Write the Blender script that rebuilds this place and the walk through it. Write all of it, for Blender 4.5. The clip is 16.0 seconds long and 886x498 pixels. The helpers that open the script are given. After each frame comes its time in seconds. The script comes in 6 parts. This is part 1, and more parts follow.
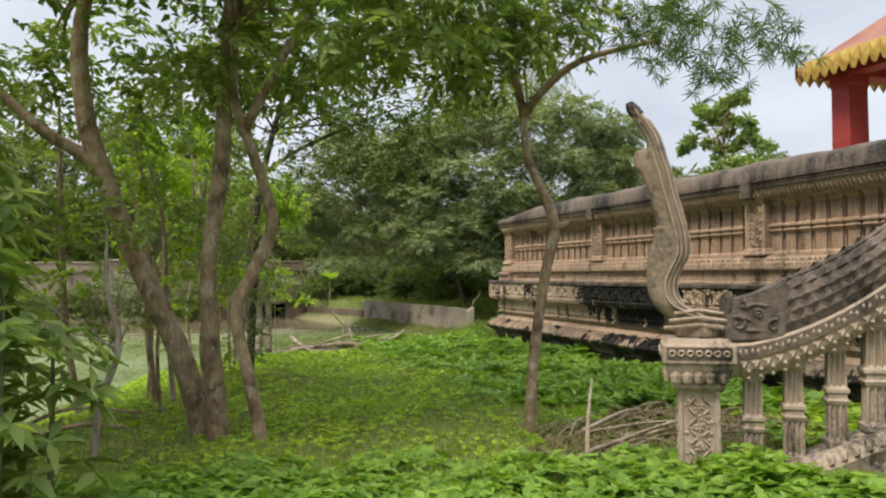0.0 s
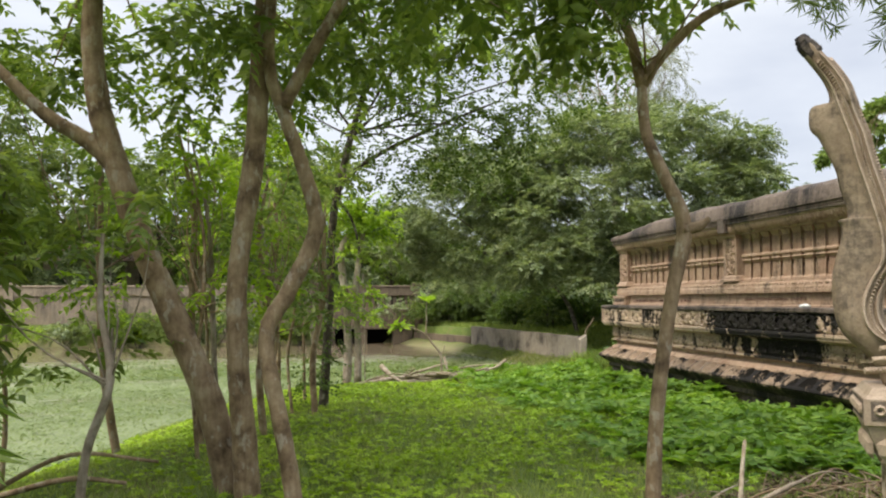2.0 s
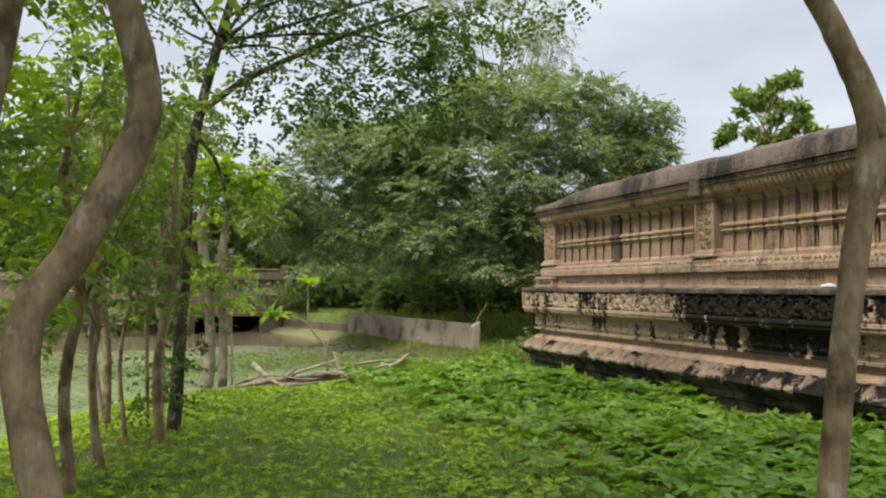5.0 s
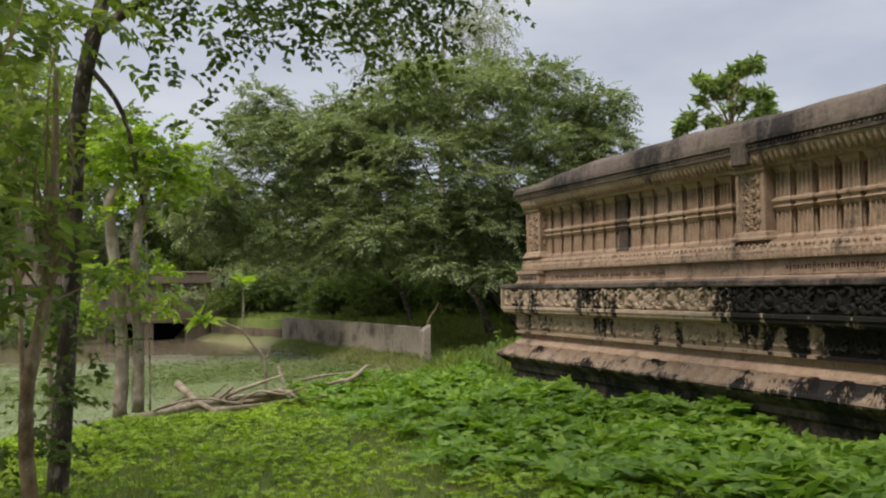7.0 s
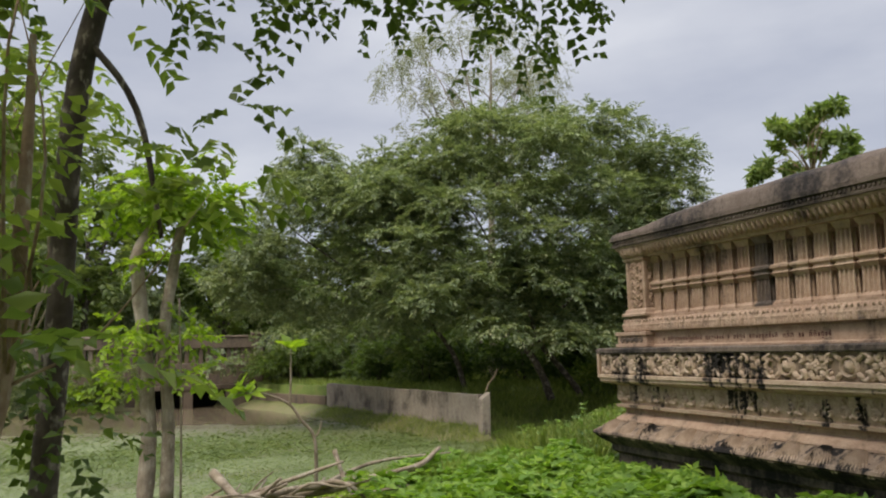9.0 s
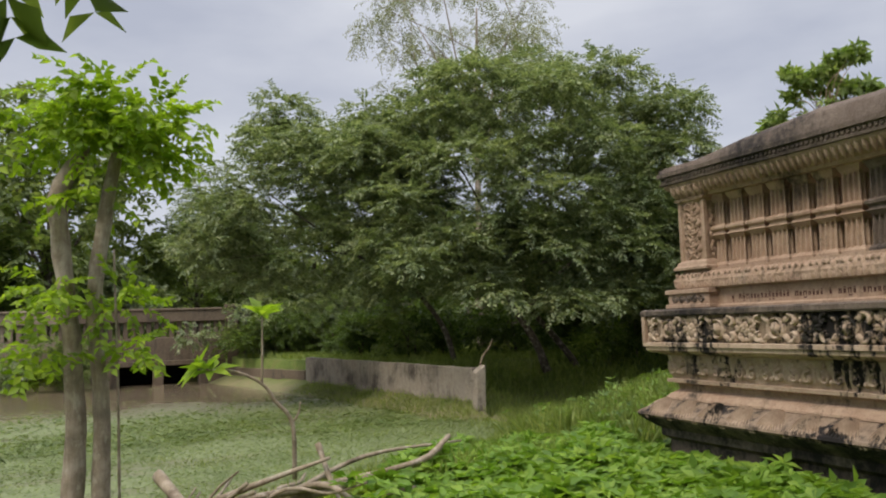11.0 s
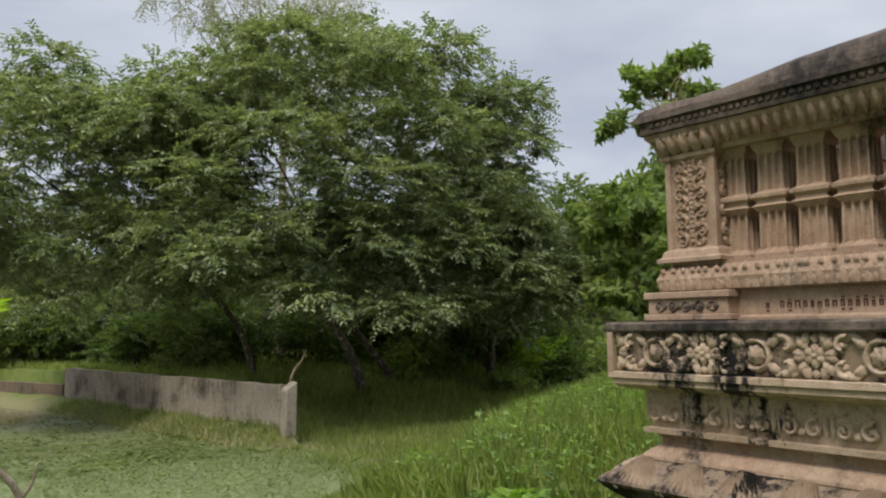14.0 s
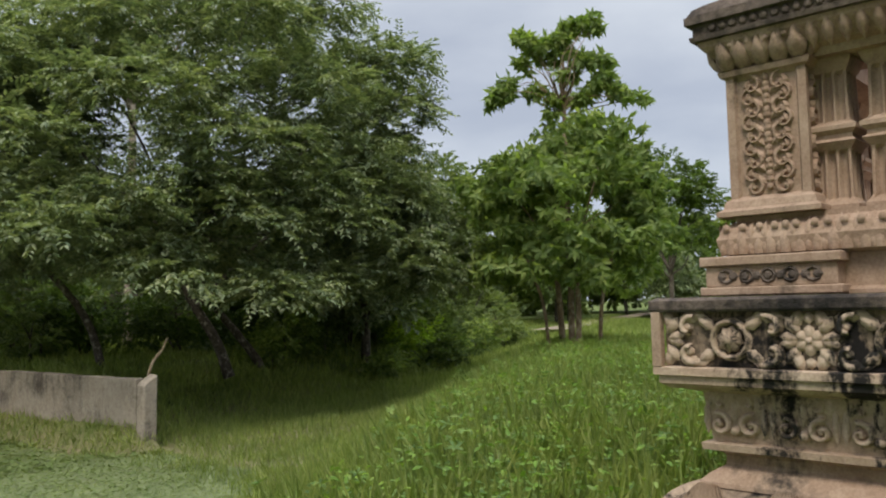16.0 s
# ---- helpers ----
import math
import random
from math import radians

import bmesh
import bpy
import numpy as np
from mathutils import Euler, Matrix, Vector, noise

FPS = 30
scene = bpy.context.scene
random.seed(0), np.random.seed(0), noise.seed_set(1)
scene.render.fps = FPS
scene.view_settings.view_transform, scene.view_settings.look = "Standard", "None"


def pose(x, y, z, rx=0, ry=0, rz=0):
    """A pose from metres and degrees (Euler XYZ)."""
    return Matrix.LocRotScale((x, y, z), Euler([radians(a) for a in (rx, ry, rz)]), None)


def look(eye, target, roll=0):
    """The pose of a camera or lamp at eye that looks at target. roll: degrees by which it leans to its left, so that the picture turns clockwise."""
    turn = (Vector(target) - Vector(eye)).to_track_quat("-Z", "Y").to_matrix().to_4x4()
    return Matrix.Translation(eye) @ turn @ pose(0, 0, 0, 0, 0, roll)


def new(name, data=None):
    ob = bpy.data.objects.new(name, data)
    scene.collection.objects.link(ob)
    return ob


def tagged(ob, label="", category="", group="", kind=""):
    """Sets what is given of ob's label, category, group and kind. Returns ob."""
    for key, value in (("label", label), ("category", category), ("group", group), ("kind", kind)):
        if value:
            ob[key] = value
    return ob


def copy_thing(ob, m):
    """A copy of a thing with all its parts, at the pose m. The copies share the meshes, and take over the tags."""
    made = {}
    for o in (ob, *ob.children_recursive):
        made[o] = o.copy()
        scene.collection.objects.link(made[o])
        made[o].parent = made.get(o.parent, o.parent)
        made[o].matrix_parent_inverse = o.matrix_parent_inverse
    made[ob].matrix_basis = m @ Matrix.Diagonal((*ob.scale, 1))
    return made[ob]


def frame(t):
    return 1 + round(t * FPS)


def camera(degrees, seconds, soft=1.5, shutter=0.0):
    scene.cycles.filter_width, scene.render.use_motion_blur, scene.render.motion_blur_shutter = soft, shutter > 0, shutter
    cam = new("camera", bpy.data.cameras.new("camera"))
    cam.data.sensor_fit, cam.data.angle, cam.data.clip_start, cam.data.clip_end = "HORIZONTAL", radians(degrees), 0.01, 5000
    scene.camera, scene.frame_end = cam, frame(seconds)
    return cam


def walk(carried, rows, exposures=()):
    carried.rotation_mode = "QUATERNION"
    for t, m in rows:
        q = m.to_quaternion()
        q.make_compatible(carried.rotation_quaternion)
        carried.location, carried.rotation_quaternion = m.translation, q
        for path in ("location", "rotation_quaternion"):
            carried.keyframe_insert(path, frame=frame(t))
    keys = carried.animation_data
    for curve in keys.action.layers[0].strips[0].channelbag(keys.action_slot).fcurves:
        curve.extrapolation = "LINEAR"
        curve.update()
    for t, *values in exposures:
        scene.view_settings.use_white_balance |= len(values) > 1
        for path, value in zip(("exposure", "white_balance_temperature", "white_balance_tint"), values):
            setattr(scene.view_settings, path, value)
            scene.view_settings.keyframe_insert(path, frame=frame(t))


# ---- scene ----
cam = camera(57.2, 16.0, soft=2.1)
METRES, EYE, TILT, LEAN, TURN = 17.0, 1.5, 0.0, -2.8, -17.75
ROWS = [
    (0.0, 0.0, 0.0, 0.0, 0.1, 1.71, 3.32),
    (0.5, 0.0105, 0.0243, 0.0001, 2.39, 1.92, 3.19),
    (1.0, 0.0127, 0.0519, -0.0033, 2.75, 1.87, 3.22),
    (1.5, 0.012, 0.079, -0.0055, 3.15, 2.14, 3.26),
    (2.0, 0.0099, 0.1111, -0.005, 8.13, 4.02, 2.97),
    (2.5, 0.0046, 0.1449, -0.0068, 8.35, 4.64, 2.66),
    (3.0, -0.0033, 0.1741, -0.007, 6.76, 4.89, 2.78),
    (3.5, -0.009, 0.2057, -0.0056, 7.61, 4.72, 2.84),
    (4.0, -0.02, 0.2378, -0.0087, 6.28, 3.85, 2.71),
    (4.5, -0.0312, 0.2655, -0.0069, 1.92, 2.98, 2.85),
    (7.0, -0.0671, 0.4319, -0.0096, -6.16, 2.43, 3.7),
    (7.5, -0.0715, 0.4661, -0.0092, -8.22, 2.19, 4.03),
    (8.0, -0.0731, 0.4904, -0.0064, -3.62, 4.23, 3.49),
    (8.5, -0.0813, 0.5167, -0.0059, -3.38, 7.1, 4.06),
    (11.0, -0.0996, 0.6703, -0.0102, -4.9, 5.0, 4.57),
    (11.5, -0.0989, 0.7028, -0.0075, -9.96, 4.55, 3.95),
    (12.0, -0.0946, 0.7396, -0.0074, -11.69, 4.39, 4.51),
    (12.5, -0.0971, 0.7725, -0.0088, -13.16, 4.15, 4.84),
    (13.0, -0.1018, 0.8049, -0.0062, -19.14, 3.48, 5.65),
    (13.5, -0.1042, 0.8392, -0.0055, -18.81, 4.53, 3.98),
    (14.0, -0.1083, 0.8699, -0.0057, -19.86, 4.38, 3.44),
    (14.5, -0.111, 0.8963, -0.0033, -24.89, 4.01, 3.74),
    (15.0, -0.1091, 0.9281, -0.0047, -25.04, 4.2, 4.06),
    (15.5, -0.1089, 0.9556, -0.0062, -26.18, 3.0, 4.0),
    (16.0, -0.1045, 0.9811, -0.0058, -30.01, 2.45, 3.84),
]
# brightness of the clip's own exposure along the walk
EXPOSURES = [(0.0, 0.58, 6650, 10.5), (1.0, 0.62, 6650, 10.5), (2.5, 0.72, 6650, 10.5), (3.5, 0.68, 6650, 10.5), (4.7, 0.58, 6650, 10.5), (7.0, 0.15, 6550, 13), (11.0, 0.15, 6550, 14), (16.0, 0.16, 6350, 10.5)]
walk(cam, [(t, pose(0, 0, EYE, TILT, LEAN, TURN) @ pose(METRES * x, METRES * y, METRES * z, 90 + pitch, roll, yaw)) for t, x, y, z, yaw, pitch, roll in ROWS], EXPOSURES)

# ---- world and sun: a bright, hazy, clouded sky ----
SUN_EL, SUN_AZ = radians(58), radians(250)
world = bpy.data.worlds.new("sky")
scene.world = world
world.use_nodes = True
wn, wl = world.node_tree.nodes, world.node_tree.links
wn.clear()
w_out = wn.new("ShaderNodeOutputWorld")
w_bg = wn.new("ShaderNodeBackground")
w_bg.inputs["Strength"].default_value = 0.1
w_sky = wn.new("ShaderNodeTexSky")
w_sky.sky_type = "NISHITA"
w_sky.sun_disc = False
w_sky.sun_elevation, w_sky.sun_rotation = SUN_EL, SUN_AZ
w_co = wn.new("ShaderNodeTexCoord")
w_map = wn.new("ShaderNodeMapping")
w_map.inputs["Scale"].default_value = (1.6, 1.6, 4.5)
w_noise = wn.new("ShaderNodeTexNoise")
w_noise.inputs["Scale"].default_value = 1.7
w_noise.inputs["Detail"].default_value = 6
w_ramp = wn.new("ShaderNodeValToRGB")
w_ramp.color_ramp.elements[0].position, w_ramp.color_ramp.elements[0].color = 0.34, (4.45, 4.83, 5.6, 1)
w_ramp.color_ramp.elements[1].position, w_ramp.color_ramp.elements[1].color = 0.66, (6.5, 6.85, 7.3, 1)
w_mix = wn.new("ShaderNodeMix")
w_mix.data_type = "RGBA"
w_mix.inputs["Factor"].default_value = 0.88
wl.new(w_co.outputs["Generated"], w_map.inputs["Vector"])
wl.new(w_map.outputs["Vector"], w_noise.inputs["Vector"])
wl.new(w_noise.outputs["Fac"], w_ramp.inputs["Fac"])
wl.new(w_sky.outputs["Color"], w_mix.inputs["A"])
wl.new(w_ramp.outputs["Color"], w_mix.inputs["B"])
# the overcast is brighter overhead than at the horizon
w_sep = wn.new("ShaderNodeSeparateXYZ")
wl.new(w_co.outputs["Generated"], w_sep.inputs[0])
w_up = wn.new("ShaderNodeMapRange")
w_up.inputs["From Min"].default_value, w_up.inputs["From Max"].default_value = 0.42, 1.0
w_up.inputs["To Min"].default_value, w_up.inputs["To Max"].default_value = 1.0, 3.9
wl.new(w_sep.outputs["Z"], w_up.inputs["Value"])
w_grad = wn.new("ShaderNodeMix")
w_grad.data_type, w_grad.blend_type = "RGBA", "MULTIPLY"
w_grad.inputs["Factor"].default_value = 1.0
wl.new(w_mix.outputs["Result"], w_grad.inputs["A"])
wl.new(w_up.outputs["Result"], w_grad.inputs["B"])
wl.new(w_grad.outputs["Result"], w_bg.inputs["Color"])
wl.new(w_bg.outputs["Background"], w_out.inputs["Surface"])

sun_data = bpy.data.lights.new("sun", "SUN")
sun_data.energy, sun_data.angle, sun_data.color = 2.3, radians(16), (1.0, 0.92, 0.78)
sun = new("sun", sun_data)
sun.matrix_world = look((-30 * math.cos(SUN_EL), -8, 30 * math.sin(SUN_EL)), (0, 0, 0))

# ---- materials ----


def ramp_node(nt, stops):
    r = nt.nodes.new("ShaderNodeValToRGB")
    cr = r.color_ramp
    while len(cr.elements) < len(stops):
        cr.elements.new(0.5)
    for e, (p, c) in zip(cr.elements, stops):
        e.position, e.color = p, (*c, 1)
    return r


def noise_node(nt, vec, scale, detail=5, rough=0.6):
    n = nt.nodes.new("ShaderNodeTexNoise")
    n.inputs["Scale"].default_value, n.inputs["Detail"].default_value, n.inputs["Roughness"].default_value = scale, detail, rough
    nt.links.new(vec, n.inputs["Vector"])
    return n.outputs["Fac"]


def mapped(nt, vec, scale):
    m = nt.nodes.new("ShaderNodeMapping")
    m.inputs["Scale"].default_value = scale
    nt.links.new(vec, m.inputs["Vector"])
    return m.outputs["Vector"]


def mixed(nt, fac, a, b, how="MIX"):
    m = nt.nodes.new("ShaderNodeMix")
    m.data_type, m.blend_type = "RGBA", how
    for key, v in (("Factor", fac), ("A", a), ("B", b)):
        if isinstance(v, bpy.types.NodeSocket):
            nt.links.new(v, m.inputs[key])
        else:
            m.inputs[key].default_value = v if key == "Factor" else (*v, 1)
    return m.outputs["Result"]


def stepped(nt, value, lo, hi):
    m = nt.nodes.new("ShaderNodeMapRange")
    m.interpolation_type = "SMOOTHSTEP"
    m.inputs["From Min"].default_value, m.inputs["From Max"].default_value = lo, hi
    nt.links.new(value, m.inputs["Value"])
    return m.outputs["Result"]


def maths(nt, how, a, b):
    m = nt.nodes.new("ShaderNodeMath")
    m.operation = how
    for i, v in enumerate((a, b)):
        if isinstance(v, bpy.types.NodeSocket):
            nt.links.new(v, m.inputs[i])
        else:
            m.inputs[i].default_value = v
    return m.outputs[0]


def begin(name, rough=0.85):
    m = bpy.data.materials.new(name)
    m.use_nodes = True
    nt = m.node_tree
    b = nt.nodes["Principled BSDF"]
    b.inputs["Roughness"].default_value = rough
    b.inputs["Specular IOR Level"].default_value = 0.25
    geo = nt.nodes.new("ShaderNodeNewGeometry")
    return m, nt, b, geo


def bumped(nt, b, height, strength, distance):
    bp = nt.nodes.new("ShaderNodeBump")
    bp.inputs["Strength"].default_value, bp.inputs["Distance"].default_value = strength, distance
    nt.links.new(height, bp.inputs["Height"])
    nt.links.new(bp.outputs["Normal"], b.inputs["Normal"])


def grainy(name, stops, scale=6.0, rough=0.9, bump=0.4, dist=0.01, fine=60.0, stretch=(1, 1, 1)):
    """A plain weathered surface: colour by a broad noise, a fine grain, and relief."""
    m, nt, b, geo = begin(name, rough)
    v = mapped(nt, geo.outputs["Position"], stretch)
    r = ramp_node(nt, stops)
    nt.links.new(noise_node(nt, v, scale), r.inputs["Fac"])
    g = noise_node(nt, v, fine, 3)
    c = mixed(nt, 0.35, r.outputs["Color"], ramp_of(nt, g, [(0.3, (0.45,) * 3), (0.7, (1.0,) * 3)]), "MULTIPLY")
    nt.links.new(c, b.inputs["Base Color"])
    bumped(nt, b, g, bump, dist)
    return m


def ramp_of(nt, fac, stops):
    r = ramp_node(nt, stops)
    nt.links.new(fac, r.inputs["Fac"])
    return r.outputs["Color"]


def stone(name, light, warm, stain, lo, hi, streak=0.45, spill=None, pits=0.006):
    """Cast sandstone-coloured masonry with black lichen in runs and patches; lo, hi: how much of it."""
    m, nt, b, geo = begin(name, 0.92)
    p = geo.outputs["Position"]
    base = ramp_of(nt, noise_node(nt, p, 2.2, 6), [(0.3, warm), (0.68, light)])
    grain = noise_node(nt, p, 70, 4)
    base = mixed(nt, 0.45, base, ramp_of(nt, grain, [(0.3, (0.5, 0.47, 0.44)), (0.65, (1, 1, 1))]), "MULTIPLY")
    dust = noise_node(nt, p, 11, 5, 0.7)
    base = mixed(nt, 0.5, base, ramp_of(nt, dust, [(0.35, (0.55, 0.5, 0.45)), (0.6, (1, 1, 1))]), "MULTIPLY")
    runs = noise_node(nt, mapped(nt, p, (5.0, 5.0, 0.7)), 1.0, 6, 0.65)
    blot = noise_node(nt, p, 1.1, 5, 0.6)
    fine = noise_node(nt, p, 24, 4, 0.7)
    amount = maths(nt, "ADD", maths(nt, "MULTIPLY", runs, streak), maths(nt, "ADD", maths(nt, "MULTIPLY", blot, 0.8 - streak), maths(nt, "MULTIPLY", fine, 0.2)))
    mask = stepped(nt, amount, lo, hi)
    if spill:
        # broad black lichen spills with ragged, dripping edges
        wide = noise_node(nt, mapped(nt, p, (0.85, 0.85, 0.45)), 1.0, 3, 0.5)
        drips = noise_node(nt, mapped(nt, p, (9.0, 9.0, 1.6)), 1.0, 4, 0.6)
        edge = maths(nt, "ADD", maths(nt, "MULTIPLY", wide, 0.62), maths(nt, "ADD", maths(nt, "MULTIPLY", drips, 0.28), maths(nt, "MULTIPLY", fine, 0.10)))
        # the lichen thickens along the wall towards the stair
        along = nt.nodes.new("ShaderNodeSeparateXYZ")
        nt.links.new(p, along.inputs[0])
        edge = maths(nt, "ADD", edge, maths(nt, "MULTIPLY", stepped(nt, along.outputs["Y"], 17.2, 10.5), 0.085))
        mask = maths(nt, "MAXIMUM", mask, stepped(nt, edge, spill, spill + 0.035))
    nt.links.new(mixed(nt, mask, base, stain), b.inputs["Base Color"])
    bumped(nt, b, maths(nt, "ADD", grain, maths(nt, "MULTIPLY", dust, 2.0)), 0.5, pits)
    return m


def foliage(name, dark, mid, light, through_light=0.48, rough=0.5):
    m, nt, b, geo = begin(name, rough)
    c = ramp_of(nt, geo.outputs["Random Per Island"], [(0.0, dark), (0.5, mid), (1.0, light)])
    big = noise_node(nt, geo.outputs["Position"], 0.9, 3)
    c = mixed(nt, 0.5, c, ramp_of(nt, big, [(0.35, (0.6, 0.66, 0.6)), (0.68, (1.25, 1.2, 0.95))]), "MULTIPLY")
    nt.links.new(c, b.inputs["Base Color"])
    t = nt.nodes.new("ShaderNodeBsdfTranslucent")
    nt.links.new(mixed(nt, 1.0, c, (1.35, 1.45, 0.6), "MULTIPLY"), t.inputs["Color"])
    s = nt.nodes.new("ShaderNodeMixShader")
    s.inputs[0].default_value = through_light
    nt.links.new(b.outputs[0], s.inputs[1])
    nt.links.new(t.outputs[0], s.inputs[2])
    nt.links.new(s.outputs[0], nt.nodes["Material Output"].inputs["Surface"])
    return m


def bark(name, dark, mid, pale):
    m, nt, b, geo = begin(name, 0.9)
    p = geo.outputs["Position"]
    c = ramp_of(nt, noise_node(nt, p, 5.0, 6, 0.65), [(0.3, dark), (0.5, mid), (0.72, pale)])
    spots = stepped(nt, noise_node(nt, mapped(nt, p, (1, 1, 0.6)), 13, 3), 0.55, 0.66)
    c = mixed(nt, maths(nt, "MULTIPLY", spots, 0.6), c, (0.42, 0.38, 0.30))
    ridges = noise_node(nt, mapped(nt, p, (30, 30, 6)), 1.0, 5)
    c = mixed(nt, 0.6, c, ramp_of(nt, ridges, [(0.3, (0.5, 0.47, 0.42)), (0.62, (1.05, 1.05, 1.05))]), "MULTIPLY")
    nt.links.new(c, b.inputs["Base Color"])
    bumped(nt, b, ridges, 0.6, 0.012)
    return m


M_STONE = stone("cast_sandstone", (0.45, 0.335, 0.24), (0.35, 0.235, 0.163), (0.03, 0.025, 0.02), 0.50, 0.66)
M_BASE = stone("stained_sandstone", (0.54, 0.42, 0.31), (0.44, 0.32, 0.225), (0.017, 0.015, 0.013), 0.545, 0.62, 0.42, 0.56)
# ground behind the carvings: recess shade in the brown base, plus black lichen
M_FRIEZE = stone("lichened_recess_shade", (0.32, 0.245, 0.175), (0.23, 0.165, 0.115), (0.014, 0.012, 0.011), 0.49, 0.59, 0.42, 0.545)
M_RELIEF = stone("carved_relief", (0.55, 0.435, 0.325), (0.45, 0.335, 0.24), (0.02, 0.018, 0.015), 0.545, 0.62, 0.42, 0.555)
M_CAP = stone("lichen_capping", (0.215, 0.17, 0.135), (0.135, 0.105, 0.083), (0.022, 0.019, 0.017), 0.44, 0.60, 0.3, None, 0.016)
M_FOOT = stone("black_footing", (0.20, 0.165, 0.13), (0.14, 0.11, 0.09), (0.014, 0.013, 0.012), 0.42, 0.56, 0.3)
M_STAIR = stone("stair_stone", (0.46, 0.375, 0.285), (0.34, 0.26, 0.19), (0.03, 0.026, 0.022), 0.50, 0.64, 0.35)
M_SERPENT = stone("serpent_stone", (0.32, 0.25, 0.175), (0.22, 0.165, 0.115), (0.035, 0.03, 0.025), 0.47, 0.62, 0.4)
M_CONCRETE = stone("old_concrete", (0.41, 0.36, 0.29), (0.28, 0.235, 0.18), (0.07, 0.056, 0.044), 0.46, 0.64, 0.22)
# the boundary wall again, darkened to carry the shade of the trees
M_SHADEWALL = stone("tree_shaded_wall", (0.15, 0.13, 0.10), (0.105, 0.09, 0.07), (0.035, 0.035, 0.028), 0.45, 0.62, 0.5)
M_WALLPAINT = stone("aged_cream_paint", (0.42, 0.345, 0.255), (0.28, 0.22, 0.16), (0.09, 0.075, 0.058), 0.46, 0.66, 0.3)
M_PANEL = stone("brown_panel", (0.22, 0.17, 0.12), (0.155, 0.118, 0.085), (0.05, 0.042, 0.034), 0.46, 0.66, 0.3)
M_INK = grainy("painted_letters", [(0.3, (0.05, 0.02, 0.016)), (0.7, (0.09, 0.035, 0.028))], 20)
M_RED = grainy("red_paint", [(0.3, (0.26, 0.035, 0.03)), (0.7, (0.36, 0.055, 0.045))], 3, 0.6, 0.15)
M_GOLD = grainy("gold_trim", [(0.3, (0.34, 0.20, 0.04)), (0.7, (0.55, 0.38, 0.09))], 6, 0.55, 0.4)
M_TILE = grainy("roof_tile", [(0.3, (0.22, 0.09, 0.06)), (0.7, (0.32, 0.15, 0.10))], 2, 0.8, 0.4)
M_DARK = grainy("unlit_inside", [(0.3, (0.012, 0.011, 0.01)), (0.7, (0.02, 0.018, 0.016))], 3)
M_BARK = bark("grey_brown_bark", (0.085, 0.055, 0.032), (0.255, 0.18, 0.108), (0.39, 0.31, 0.205))
M_BARK_DARK = bark("dark_bark", (0.035, 0.03, 0.022), (0.075, 0.06, 0.045), (0.15, 0.13, 0.10))
M_BARK_PALE = bark("pale_bark", (0.16, 0.13, 0.095), (0.27, 0.22, 0.165), (0.40, 0.35, 0.28))
M_DEADWOOD = bark("dead_wood", (0.15, 0.115, 0.08), (0.27, 0.215, 0.15), (0.40, 0.335, 0.255))
M_STEM = grainy("green_stem", [(0.3, (0.09, 0.10, 0.045)), (0.7, (0.16, 0.16, 0.08))], 8)
M_LEAF_BIG = foliage("feathery_leaf", (0.11, 0.148, 0.086), (0.195, 0.235, 0.138), (0.34, 0.365, 0.235), 0.34)
M_LEAF_GLOSS = foliage("glossy_leaf", (0.12, 0.18, 0.055), (0.205, 0.275, 0.085), (0.32, 0.385, 0.13))
M_LEAF_FAR = foliage("far_leaf", (0.091, 0.125, 0.047), (0.139, 0.180, 0.065), (0.203, 0.235, 0.095))
M_LEAF_DARK = foliage("dark_leaf", (0.054, 0.083, 0.023), (0.089, 0.130, 0.036), (0.134, 0.180, 0.053))
M_LEAF_NEAR = foliage("near_leaf", (0.105, 0.155, 0.044), (0.175, 0.235, 0.068), (0.27, 0.325, 0.098))
M_LEAF_VINE = foliage("vine_leaf", (0.14, 0.22, 0.02), (0.215, 0.32, 0.028), (0.32, 0.42, 0.045))
M_LEAF_NARROW = foliage("narrow_leaf", (0.065, 0.10, 0.03), (0.10, 0.15, 0.042), (0.155, 0.205, 0.06), 0.4)
M_LEAF_GREY = foliage("greyish_leaf", (0.18, 0.19, 0.135), (0.25, 0.255, 0.18), (0.32, 0.32, 0.23), 0.4)
M_WEED = foliage("weed_leaf", (0.19, 0.285, 0.024), (0.295, 0.415, 0.034), (0.38, 0.50, 0.055), 0.4)
M_HERB = foliage("herb_leaf", (0.085, 0.15, 0.04), (0.15, 0.235, 0.06), (0.25, 0.33, 0.085), 0.4)
M_WEED_COOL = foliage("broad_weed_leaf", (0.10, 0.19, 0.026), (0.165, 0.28, 0.04), (0.25, 0.36, 0.058), 0.4)
M_GRASS = foliage("grass_blade", (0.155, 0.21, 0.052), (0.24, 0.30, 0.085), (0.35, 0.38, 0.14), 0.4)
M_POND_LEAF = foliage("pond_leaf", (0.105, 0.15, 0.048), (0.15, 0.195, 0.068), (0.215, 0.25, 0.105), 0.3)
M_LITTER = grainy("dead_leaf", [(0.3, (0.09, 0.06, 0.035)), (0.7, (0.21, 0.15, 0.09))], 14)

